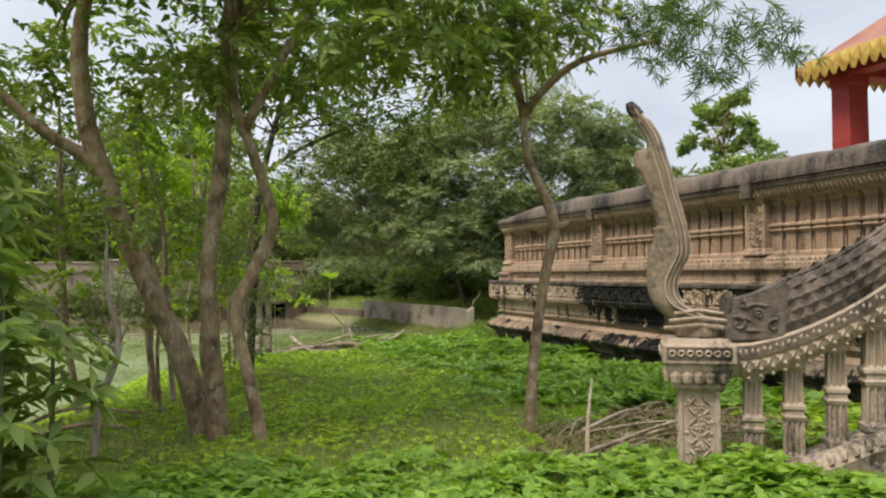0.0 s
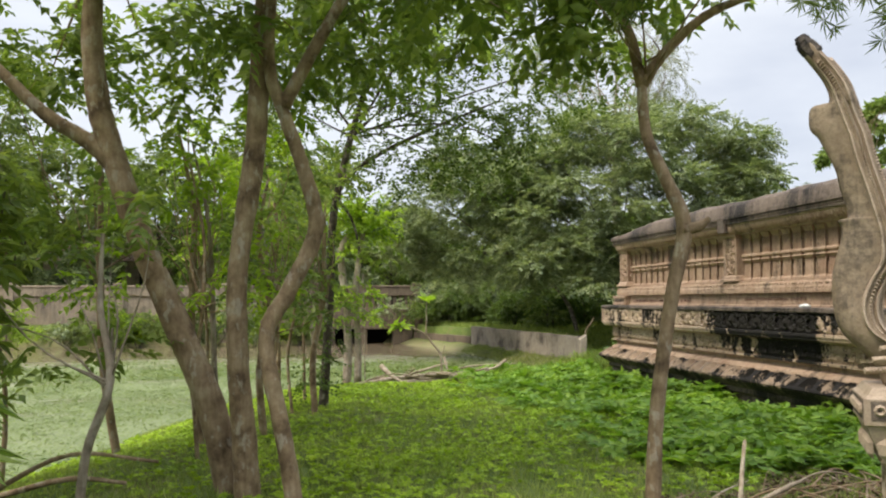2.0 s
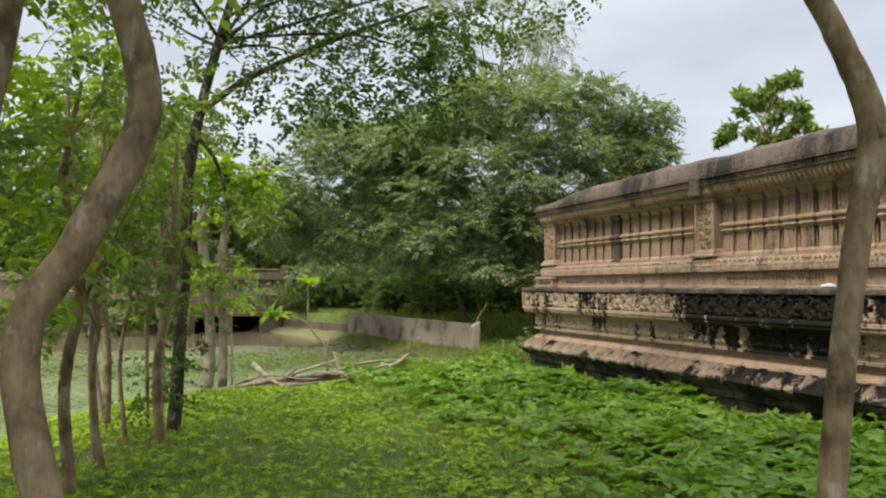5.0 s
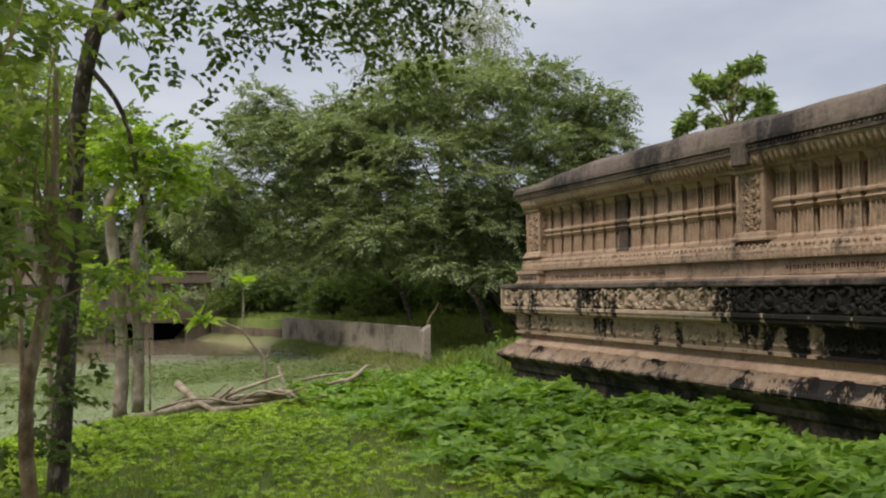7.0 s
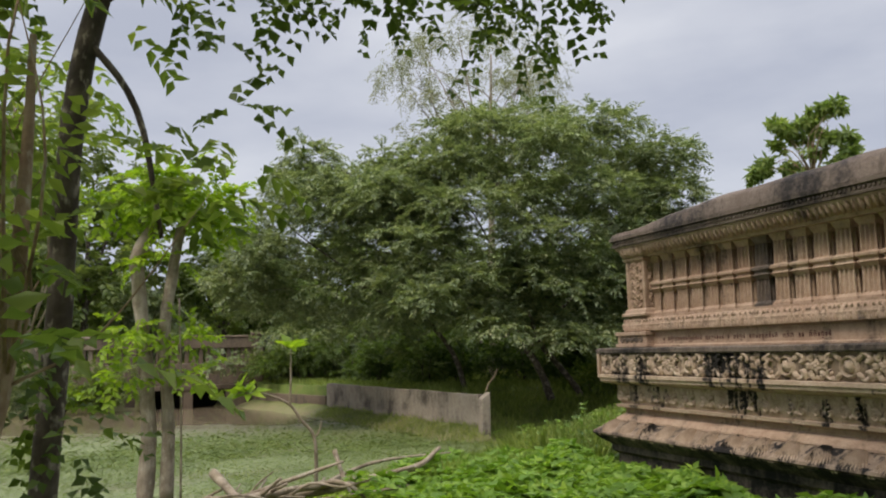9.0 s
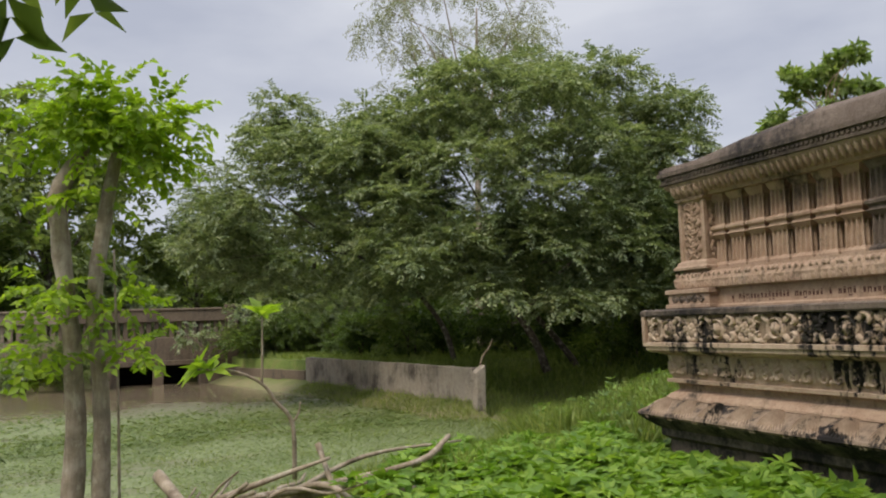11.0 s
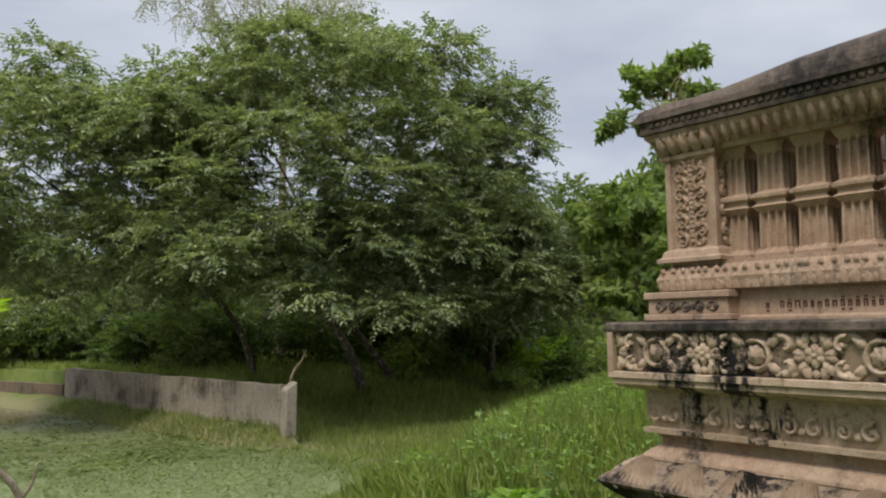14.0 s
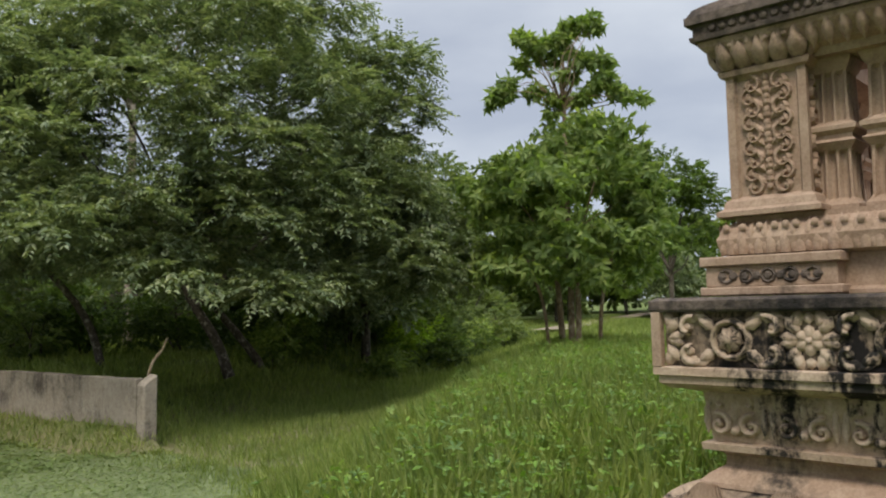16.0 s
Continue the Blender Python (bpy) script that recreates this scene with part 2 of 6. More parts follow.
# ground: grass, bare earth and mud
M_GROUND, nt, b, geo = begin("grassy_earth", 0.95)
p = geo.outputs["Position"]
g1 = ramp_of(nt, noise_node(nt, p, 1.6, 6), [(0.3, (0.08, 0.11, 0.025)), (0.5, (0.12, 0.165, 0.034)), (0.7, (0.17, 0.15, 0.06))])
g2 = noise_node(nt, p, 45, 4)
g1 = mixed(nt, 0.6, g1, ramp_of(nt, g2, [(0.3, (0.4, 0.4, 0.35)), (0.65, (1.1, 1.1, 1))]), "MULTIPLY")
soil = stepped(nt, noise_node(nt, p, 0.75, 5), 0.58, 0.7)
g1 = mixed(nt, maths(nt, "MULTIPLY", soil, 0.7), g1, (0.20, 0.145, 0.09))
# wet mud near the water's level
gs = nt.nodes.new("ShaderNodeSeparateXYZ")
nt.links.new(p, gs.inputs[0])
mud = stepped(nt, maths(nt, "ADD", gs.outputs["Z"], maths(nt, "MULTIPLY", noise_node(nt, p, 1.1, 5), 0.5)), -0.45, -0.85)
nt.links.new(mixed(nt, maths(nt, "MULTIPLY", mud, 0.5), g1, (0.27, 0.215, 0.135)), b.inputs["Base Color"])
bumped(nt, b, g2, 0.7, 0.03)

# pond: muddy water mostly under a green skin of floating weed
M_WATER, nt, b, geo = begin("weedy_water", 0.1)
p = geo.outputs["Position"]
b.inputs["Specular IOR Level"].default_value = 0.5
sep = nt.nodes.new("ShaderNodeSeparateXYZ")
nt.links.new(p, sep.inputs[0])
wob = noise_node(nt, p, 0.35, 6, 0.65)
far_y = maths(nt, "ADD", sep.outputs["Y"], maths(nt, "MULTIPLY", wob, 9.0))
open_w = stepped(nt, far_y, 39.0, 47.0)
patch = stepped(nt, noise_node(nt, mapped(nt, p, (0.22, 0.55, 1)), 1.0, 6, 0.6), 0.53, 0.63)
openness = maths(nt, "MAXIMUM", open_w, maths(nt, "MULTIPLY", patch, 0.4))
weed = ramp_of(nt, noise_node(nt, p, 4.5, 8, 0.75), [(0.28, (0.10, 0.115, 0.05)), (0.5, (0.15, 0.18, 0.07)), (0.72, (0.22, 0.24, 0.115))])
nt.links.new(mixed(nt, openness, weed, (0.15, 0.115, 0.075)), b.inputs["Base Color"])
rr = nt.nodes.new("ShaderNodeMapRange")
rr.inputs["To Min"].default_value, rr.inputs["To Max"].default_value = 0.75, 0.12
nt.links.new(openness, rr.inputs["Value"])
nt.links.new(rr.outputs["Result"], b.inputs["Roughness"])
bumped(nt, b, noise_node(nt, p, 9, 4), 0.25, 0.02)
M_ROOF_PINK = grainy("pink_roof", [(0.3, (0.42, 0.26, 0.21)), (0.7, (0.52, 0.34, 0.28))], 1.5)
M_BAG = grainy("white_plastic", [(0.3, (0.68, 0.68, 0.66)), (0.7, (0.8, 0.8, 0.78))], 8, 0.4)
M_SAND = grainy("sandy_track", [(0.3, (0.24, 0.19, 0.125)), (0.7, (0.32, 0.26, 0.18))], 1.2)

# ---- mesh helpers ----


def thing(name, at=(0, 0, 0), label="", category="", group="", kind=""):
    ob = new(name)
    ob.location = at
    return tagged(ob, label, category, group, kind)


def mesh_of(name, verts, faces, material, smooth=False):
    me = bpy.data.meshes.new(name)
    me.from_pydata([tuple(v) for v in verts], [], faces)
    me.materials.append(material)
    if smooth:
        me.polygons.foreach_set("use_smooth", [True] * len(me.polygons))
    me.update()
    return me


def bm_mesh(name, bm, material, smooth=False):
    me = bpy.data.meshes.new(name)
    bm.to_mesh(me)
    bm.free()
    me.materials.append(material)
    if smooth:
        me.polygons.foreach_set("use_smooth", [True] * len(me.polygons))
    return me


def put(name, me, parent=None, at=(0, 0, 0), turn=0.0, label="", size=(1, 1, 1)):
    """Links a mesh as one part under its thing."""
    ob = new(name, me)
    ob.matrix_basis = Matrix.LocRotScale(Vector(at), Euler((0, 0, turn)), Vector(size))
    if parent is not None:
        ob.parent = parent
    return tagged(ob, label)


def box(bm, x0, x1, y0, y1, z0, z1, bevel=0.0):
    """A block between the given limits, with its edges taken off."""
    m = Matrix.Translation(((x0 + x1) / 2, (y0 + y1) / 2, (z0 + z1) / 2)) @ Matrix.Diagonal((x1 - x0, y1 - y0, z1 - z0, 1))
    made = bmesh.ops.create_cube(bm, size=1, matrix=m)
    if bevel:
        edges = list({e for v in made["verts"] for e in v.link_edges})
        bmesh.ops.bevel(bm, geom=edges, offset=bevel, segments=1, affect="EDGES")


def lathe_square(bm, profile, cx, cy, sides=4, twist=math.pi / 4, chamfer=1.0):
    """Stacked rings (half-width, z) about an upright axis: four sides give a square shaft, eight an octagon."""
    rings = []
    for hw, z in profile:
        r = hw / math.cos(math.pi / sides)
        rings.append([bm.verts.new((cx + r * math.cos(twist + 2 * math.pi * i / sides), cy + r * math.sin(twist + 2 * math.pi * i / sides), z)) for i in range(sides)])
    for a, c in zip(rings, rings[1:]):
        for i in range(sides):
            bm.faces.new((a[i], a[(i + 1) % sides], c[(i + 1) % sides], c[i]))
    bm.faces.new(rings[0][::-1])
    bm.faces.new(rings[-1])


def smooth_line(points, n=6):
    """A Catmull-Rom line through the points."""
    p = np.array(points, float)
    q = np.vstack([2 * p[0] - p[1], p, 2 * p[-1] - p[-2]])
    out = []
    for i in range(1, len(q) - 2):
        for s in np.linspace(0, 1, n, endpoint=False):
            out.append(0.5 * (2 * q[i] + (q[i + 1] - q[i - 1]) * s + (2 * q[i - 1] - 5 * q[i] + 4 * q[i + 1] - q[i + 2]) * s * s + (3 * q[i] - q[i - 1] - 3 * q[i + 1] + q[i + 2]) * s ** 3))
    out.append(p[-1])
    return np.array(out)


def tube(points, radii, sides=8, rough=0.0, seed=0, n=5):
    """Vertices and faces of a tapered limb through the points."""
    rng = np.random.default_rng(seed)
    line = smooth_line([(*pt, r) for pt, r in zip(points, radii)], n)
    pts, rad = line[:, :3], np.maximum(line[:, 3], 0.002)
    tan = np.gradient(pts, axis=0)
    tan /= np.linalg.norm(tan, axis=1)[:, None] + 1e-9
    verts, faces = [], []
    ref = np.array((1.0, 0.13, 0.07)) if abs(tan[0][0]) < 0.8 else np.array((0.1, 1.0, 0.05))
    for i, (c, t, r) in enumerate(zip(pts, tan, rad)):
        u = ref - t * ref.dot(t)
        u /= np.linalg.norm(u)
        ref = u
        w = np.cross(t, u)
        for k in range(sides):
            a = 2 * math.pi * k / sides
            rr = r * (1 + rough * rng.uniform(-1, 1))
            verts.append(c + (u * math.cos(a) + w * math.sin(a)) * rr)
    for i in range(len(pts) - 1):
        for k in range(sides):
            a, d = i * sides + k, i * sides + (k + 1) % sides
            faces.append((a, d, d + sides, a + sides))
    faces.append(tuple(range(sides))[::-1])
    faces.append(tuple(range(len(verts) - sides, len(verts))))
    return verts, faces


def joined(pieces):
    verts, faces = [], []
    for v, f in pieces:
        o = len(verts)
        verts.extend(v)
        faces.extend(tuple(i + o for i in q) for q in f)
    return verts, faces


def unit(v):
    return v / (np.linalg.norm(v, axis=-1, keepdims=True) + 1e-9)


def balls(rng, n):
    return unit(rng.normal(size=(n, 3)))


def leaves(name, P, D, N, L, W, material, fold=0.25):
    """Many folded leaves in one mesh: base P, direction D, upper side N, length L, width W."""
    n = len(P)
    D = unit(D)
    S = unit(np.cross(D, N))
    U = np.cross(S, D)
    L, W = np.broadcast_to(L, n)[:, None], np.broadcast_to(W, n)[:, None]
    mid = P + D * L * 0.42
    V = np.empty((n, 4, 3))
    V[:, 0] = P
    V[:, 1] = mid + S * W / 2 + U * W * fold
    V[:, 2] = P + D * L - U * L * 0.12
    V[:, 3] = mid - S * W / 2 + U * W * fold
    me = bpy.data.meshes.new(name)
    me.vertices.add(4 * n)
    me.vertices.foreach_set("co", V.ravel())
    idx = np.arange(n)[:, None] * 4 + np.array([0, 1, 2, 0, 2, 3])
    me.loops.add(6 * n)
    me.loops.foreach_set("vertex_index", idx.ravel().astype(np.int32))
    me.polygons.add(2 * n)
    me.polygons.foreach_set("loop_start", np.arange(0, 6 * n, 3, dtype=np.int32))
    me.materials.append(material)
    me.update(calc_edges=True)
    return me


def pinnate(rng, P, D, length, pairs, leaf):
    """Leaflets in pairs along twigs: arrays for leaves()."""
    k = len(P)
    D = unit(D)
    side = unit(np.cross(D, np.tile((0.0, 0, 1), (k, 1)) + 0.35 * balls(rng, k)))
    up = np.cross(side, D)
    j = (np.arange(pairs) + 0.6) / pairs
    ln = np.broadcast_to(length, k)[:, None, None]
    C = P[:, None] + D[:, None] * ln * j[None, :, None] - up[:, None] * ln * 0.28 * (j ** 2)[None, :, None]
    out_p, out_d, out_n, out_l = [], [], [], []
    for s in (1, -1):
        out_p.append(C.reshape(-1, 3))
        d = s * side[:, None] * 0.85 + D[:, None] * 0.55 - up[:, None] * 0.25 + 0.25 * rng.normal(size=C.shape)
        out_d.append(d.reshape(-1, 3))
        out_n.append((up[:, None] + 0.35 * rng.normal(size=C.shape)).reshape(-1, 3))
        out_l.append((leaf * (1.15 - 0.5 * np.abs(j - 0.45))[None] * rng.uniform(0.75, 1.2, (k, pairs))).ravel())
    return np.vstack(out_p), np.vstack(out_d), np.vstack(out_n), np.concatenate(out_l)


def whorl(rng, P, D, count, leaf, spread=0.9):
    """A star of leaves about each tip."""
    k = len(P)
    D = unit(D)
    a = unit(np.cross(D, balls(rng, k)))
    c = np.cross(D, a)
    ang = 2 * math.pi * (np.arange(count)[None] / count) + rng.uniform(0, 6.3, (k, 1))
    d = (a[:, None] * np.cos(ang)[..., None] + c[:, None] * np.sin(ang)[..., None]) * spread + D[:, None] * rng.uniform(-0.1, 0.9, (k, count, 1)) + 0.12 * rng.normal(size=(k, count, 3))
    nrm = np.broadcast_to(D[:, None], d.shape) + 0.25 * rng.normal(size=d.shape)
    return np.repeat(P, count, 0), d.reshape(-1, 3), nrm.reshape(-1, 3), leaf * rng.uniform(0.7, 1.15, k * count)


def lump_points(rng, lumps, density, shell=0.5, droop=0.15, flat=0.72):
    """Twig places and directions on lumps (x, y, z, r): mostly towards each lump's outside."""
    P, D = [], []
    for x, y, z, r in lumps:
        n = max(4, int(density * r * r))
        u = balls(rng, n)
        u[:, 2] = np.where(u[:, 2] < -0.55, -u[:, 2], u[:, 2])
        rad = r * (shell + (1 - shell) * rng.uniform(0, 1, (n, 1)) ** 0.6) * np.array((1, 1, flat))
        P.append(np.array((x, y, z)) + u * rad)
        D.append(u * np.array((1, 1, 0.6)) + np.array((0, 0, -droop)) + 0.35 * rng.normal(size=(n, 3)))
    return np.vstack(P), np.vstack(D)


def smoothstep(a, lo, hi):
    s = np.clip((np.asarray(a, float) - lo) / (hi - lo), 0, 1)
    return s * s * (3 - 2 * s)


# ---- the lie of the land ----
WATER_Z = -1.2


def edge_dist(x, y):
    """Metres past the brow of the lawn, towards the pond."""
    right = (y - (16.2 + 0.57 * x)) * 0.87
    left = np.interp(y, [-50, 2, 6, 9, 13, 18, 40], [-9, -6, -3.2, -1.3, -0.1, 0.9, 1.2]) - x
    return np.maximum(right, left)


def wall_x(y):
    """Where the pond wall, and the short return to its end post, run."""
    return np.interp(y, [27.5, 30.6, 43.0, 51.6, 56.0], [10.95, 10.9, 9.3, 7.4, 10.95])


def ground_z(x, y):
    x, y = np.asarray(x, float), np.asarray(y, float)
    top = np.interp(y, [0, 8, 18, 40], [0.0, -0.06, -0.2, -0.2]) + 0.12 * smoothstep(x, 2.5, 6.5) * smoothstep(y, 9, 4)
    top = top + 0.14 * smoothstep(x, 8, 11) * smoothstep(edge_dist(x, y), -5, -1.5)
    low = np.where(x < 9, -1.4, -1.4 + 0.22 * smoothstep(x, 9, 12) + 0.8 * smoothstep(x, 17, 36))
    s = smoothstep(edge_dist(x, y), -0.5, 4.6)
    z = top * (1 - s) + low * s
    bank = smoothstep(y - (30.9 + 0.42 * (x - 10.9)), -0.4, 4.2) * (x > wall_x(y))
    z = z * (1 - bank) + (-0.12 + 0.05 * smoothstep(y, 34, 50)) * bank
    mud = -0.80 - 0.38 * (wall_x(y) - x)
    z = np.where((x < wall_x(y)) & (y < 51.8), np.maximum(z, np.where(y > 30.2, mud * smoothstep(y, 29.6, 31.4) + low * (1 - smoothstep(y, 29.6, 31.4)), z)), z)
    z = np.where((y > 51.9) & ~((x > 1.9) & (x < 6.9) & (y < 54.55)), 0.1, z)
    z = np.where(x < -45, np.maximum(z, 0.0), z)
    wave = 0.05 * np.sin(1.3 * x + 0.7 * y) * np.sin(0.9 * y - 0.4 * x) + 0.03 * np.sin(3.1 * x) * np.sin(2.7 * y + 1)
    return z + wave * np.where(y > 51, 0, 1)


gx = np.unique(np.concatenate([np.linspace(-900, -60, 12), np.arange(-60, -8, 2.0), np.arange(-8, 10.8, 0.3), [10.92, 11.02], np.arange(11.3, 30, 0.4), np.arange(30, 60, 1.5), np.linspace(60, 900, 12)]))
gy = np.unique(np.concatenate([np.linspace(-900, -20, 12), np.arange(-20, 0, 1.0), np.arange(0, 36, 0.3), np.arange(36, 51.5, 0.8), [51.85, 51.98, 54.5, 54.6], np.arange(56, 70, 2.0), np.linspace(72, 900, 12)]))
GX, GY = np.meshgrid(gx, gy, indexing="ij")
GX = GX + (wall_x(GY) - 10.95) * np.interp(GX, [0, 10, 12, 26], [0, 1, 1, 0])
GZ = ground_z(GX, GY)
nx, ny = GX.shape
gi = (np.arange(nx - 1)[:, None] * ny + np.arange(ny - 1)[None]).ravel()
ground = put("ground", mesh_of("ground", np.stack([GX, GY, GZ], -1).reshape(-1, 3).tolist(), np.stack([gi, gi + ny, gi + ny + 1, gi + 1], 1).tolist(), M_GROUND, True))
tagged(ground, "grassy earth sloping down to a weedy pond", "ground", kind="structure")
water = put("water", mesh_of("water", [(-60, 6, WATER_Z), (10.9, 6, WATER_Z), (10.9, 30.6, WATER_Z), (9.3, 43.0, WATER_Z), (7.4, 51.6, WATER_Z), (7.4, 54.45, WATER_Z), (-60, 54.45, WATER_Z)], [(0, 1, 2, 3, 4, 5, 6)], M_WATER))
tagged(water, "shallow muddy pond covered with green floating weed", "pond", kind="structure")

# ---- the stone terrace ----
FX, FY, SOUTH, EAST = 7.0, 18.34, 4.7, 17.0      # front of the frieze on the west and north sides, and where the terrace ends
DECK = 1.31


def sweep(bm, profile, close_back=0.25):
    """A moulding (distance outwards, z) along the west and north sides, mitred at the corner."""
    ends = []
    prof = list(profile)
    back = min(d for d, z in prof) - close_back
    prof = prof + [(back, prof[-1][1]), (back, prof[0][1])]
    for kind in range(3):
        row = []
        for d, z in prof:
            co = [(FX - d, SOUTH, z), (FX - d, FY + d, z), (EAST, FY + d, z)][kind]
            row.append(bm.verts.new(co))
        ends.append(row)
    n = len(prof)
    for a, c in zip(ends, ends[1:]):
        for i in range(n):
            bm.faces.new((a[i], c[i], c[(i + 1) % n], a[(i + 1) % n]))
    bm.faces.new(ends[0])
    bm.faces.new(ends[-1][::-1])
    bmesh.ops.recalc_face_normals(bm, faces=bm.faces)


terrace = thing("stone_terrace", (FX, FY, 0), "raised stone terrace with carved tan mouldings and black lichen stains", "terrace")
terrace.location = (0, 0, 0)


def course(name, profile, material, label=""):
    bm = bmesh.new()
    sweep(bm, profile)
    return put(name, bm_mesh(name, bm, material), terrace, label=label)


footing = course("footing", [(-0.16, -0.6), (-0.16, 0.02), (-0.10, 0.06), (-0.10, 0.13), (0.0, 0.20), (0.05, 0.245)], M_FOOT, "black lichen-covered stepped footing")
apron = course("sloped_apron", [(0.05, 0.249), (0.07, 0.27), (0.06, 0.295), (0.01, 0.33), (-0.07, 0.372), (-0.15, 0.415)], M_FRIEZE, "sloping carved apron")
cavetto = course("cavetto", [(-0.14, 0.419), (-0.145, 0.44), (-0.18, 0.475), (-0.235, 0.51), (-0.25, 0.545), (-0.23, 0.57), (-0.20, 0.585)], M_STONE, "smooth pinkish hollow moulding")
dado = course("lower_band", [(-0.16, 0.588), (-0.155, 0.62), (-0.20, 0.625), (-0.17, 0.86), (-0.10, 0.88)], M_BASE, "carved lower band with dark runs")
string = course("string_course", [(-0.06, 0.884), (-0.02, 0.91), (-0.02, 0.945), (0.0, 0.95), (0.0, 0.985), (-0.015, 0.99)], M_BASE)
frieze = course("frieze", [(-0.05, 0.992), (-0.05, 1.245)], M_FRIEZE, "rosette frieze, tan and black")
ledge = course("ledge", [(0.0, 1.247), (0.008, 1.26), (0.008, 1.30), (-0.02, 1.315)], M_CAP, "dark weathered ledge")

# the frame of the frieze stands proud at the corner
bm = bmesh.new()
box(bm, FX - 0.003, FX + 0.045, FY - 0.045, FY + 0.003, 0.987, 1.249, 0.004)
put("corner_frame", bm_mesh("corner_frame", bm, M_STONE), terrace)

# deck
bm = bmesh.new()
box(bm, FX + 0.24, EAST, SOUTH, FY - 0.24, 0.2, DECK - 0.005)
put("deck", bm_mesh("deck", bm, M_STONE), terrace, label="grey paved terrace deck")


def spiral(turns, r0, cx, cz, start, hand, width, lift, n=16):
    """A carved scroll: a raised, tapering band that curls in the wall's plane (along y and z, x outwards)."""
    verts, faces = [], []
    for i in range(n + 1):
        s = i / n
        a = start + hand * turns * 2 * math.pi * s
        r = r0 * (1 - 0.82 * s)
        w = width * (1 - 0.35 * s)
        c, q = math.cos(a), math.sin(a)
        for rr, h in ((r + w / 2, 0.0), (r + w * 0.18, lift), (r - w * 0.18, lift), (r - w / 2, 0.0)):
            verts.append((-h, cx + rr * c, cz + rr * q))
    for i in range(n):
        for k in range(3):
            a = i * 4 + k
            faces.append((a, a + 1, a + 5, a + 4))
    return verts, faces


def boss(cy, cz, r, lift, sides=8):
    verts = [(-lift, cy, cz)]
    for rr, h in ((r * 0.62, lift * 0.85), (r, 0.0)):
        verts += [(-h, cy + rr * math.cos(2 * math.pi * i / sides), cz + rr * math.sin(2 * math.pi * i / sides)) for i in range(sides)]
    faces = [(0, 1 + i, 1 + (i + 1) % sides) for i in range(sides)]
    faces += [(1 + i, 1 + sides + i, 1 + sides + (i + 1) % sides, 1 + (i + 1) % sides) for i in range(sides)]
    return verts, faces


def petal(cy, cz, ang, length, width, lift):
    """One carved leaf, pointing along ang in the wall's plane."""
    d, s = (math.cos(ang), math.sin(ang)), (-math.sin(ang), math.cos(ang))
    pts = [(0, 0, 0.3), (0.35, 0.5, 0.25), (0.35, 0, 1.0), (0.35, -0.5, 0.25), (0.75, 0.38, 0.2), (0.75, 0, 0.9), (0.75, -0.38, 0.2), (1.0, 0, 0.15)]
    verts = [(-lift * h, cy + d[0] * a * length + s[0] * c * width, cz + d[1] * a * length + s[1] * c * width) for a, c, h in pts]
    return verts, [(0, 2, 1), (0, 3, 2), (1, 2, 5, 4), (2, 3, 6, 5), (4, 5, 7), (5, 6, 7)]


def ring(cy, cz, r, w, lift, sides=14):
    verts, faces = [], []
    for i in range(sides):
        a = 2 * math.pi * i / sides
        for rr, h in ((r + w, 0), (r, lift), (r - w, 0)):
            verts.append((-h, cy + rr * math.cos(a), cz + rr * math.sin(a)))
    for i in range(sides):
        for k in range(2):
            a, c = i * 3 + k, ((i + 1) % sides) * 3 + k
            faces.append((a, a + 1, c + 1, c))
    return verts, faces


# the frieze: ringed rosettes between curling leaves, and small flowers
ROSETTE = mesh_of("rosette", *joined([ring(0, 0, 0.084, 0.018, 0.04), boss(0, 0, 0.026, 0.046)] + [petal(0, 0, a * math.pi / 4 + 0.2, 0.068, 0.042, 0.036) for a in range(8)]), M_RELIEF, True)
FLOWER = mesh_of("flower", *joined([petal(0, 0, a * math.pi / 3 + 0.5, 0.072, 0.055, 0.036) for a in range(6)] + [boss(0, 0, 0.022, 0.04)] + [petal(0, s * 0.07, s * math.pi / 2, 0.055, 0.05, 0.034) for s in (1, -1)]), M_RELIEF, True)
SCROLLS = []
for sy in (1, -1):
    for sz in (1, -1):
        bits = [spiral(0.55, 0.064, 0.185 * sy, 0.05 * sz, math.pi * (0.62 if sz > 0 else 1.38) if sy > 0 else math.pi * (0.38 if sz > 0 else 1.62), -sy * sz, 0.055, 0.046, 12), boss(0.20 * sy, 0.058 * sz, 0.026, 0.036, 7), petal(0.13 * sy, 0.11 * sz, math.atan2(-sz * 0.1, sy), 0.12, 0.06, 0.036), petal(0.28 * sy, 0.05 * sz, math.atan2(sz * 0.9, sy * 0.4), 0.09, 0.06, 0.036)]
        bits += [petal(sy * 0.065, sz * 0.045, math.atan2(sz * 0.7, sy), 0.11, 0.06, 0.042), petal(sy * 0.25, sz * 0.105, math.atan2(-sz * 0.8, sy * 0.6), 0.1, 0.06, 0.042), petal(sy * 0.22, sz * 0.02, math.atan2(-sz * 0.2, sy), 0.09, 0.05, 0.038)]
        bits += [petal(sy * 0.10, sz * 0.10, math.atan2(sz * 0.25, sy), 0.10, 0.045, 0.036)]
        SCROLLS.append(mesh_of("scroll_leaf", *joined(bits), M_RELIEF, True))
spots = [((FX + 0.051, 17.97 - 0.70 * i, 1.118), 0.0) for i in range(18)] + [((FX + 0.45 + 0.70 * i, FY - 0.051, 1.118), -math.pi / 2) for i in range(9)]
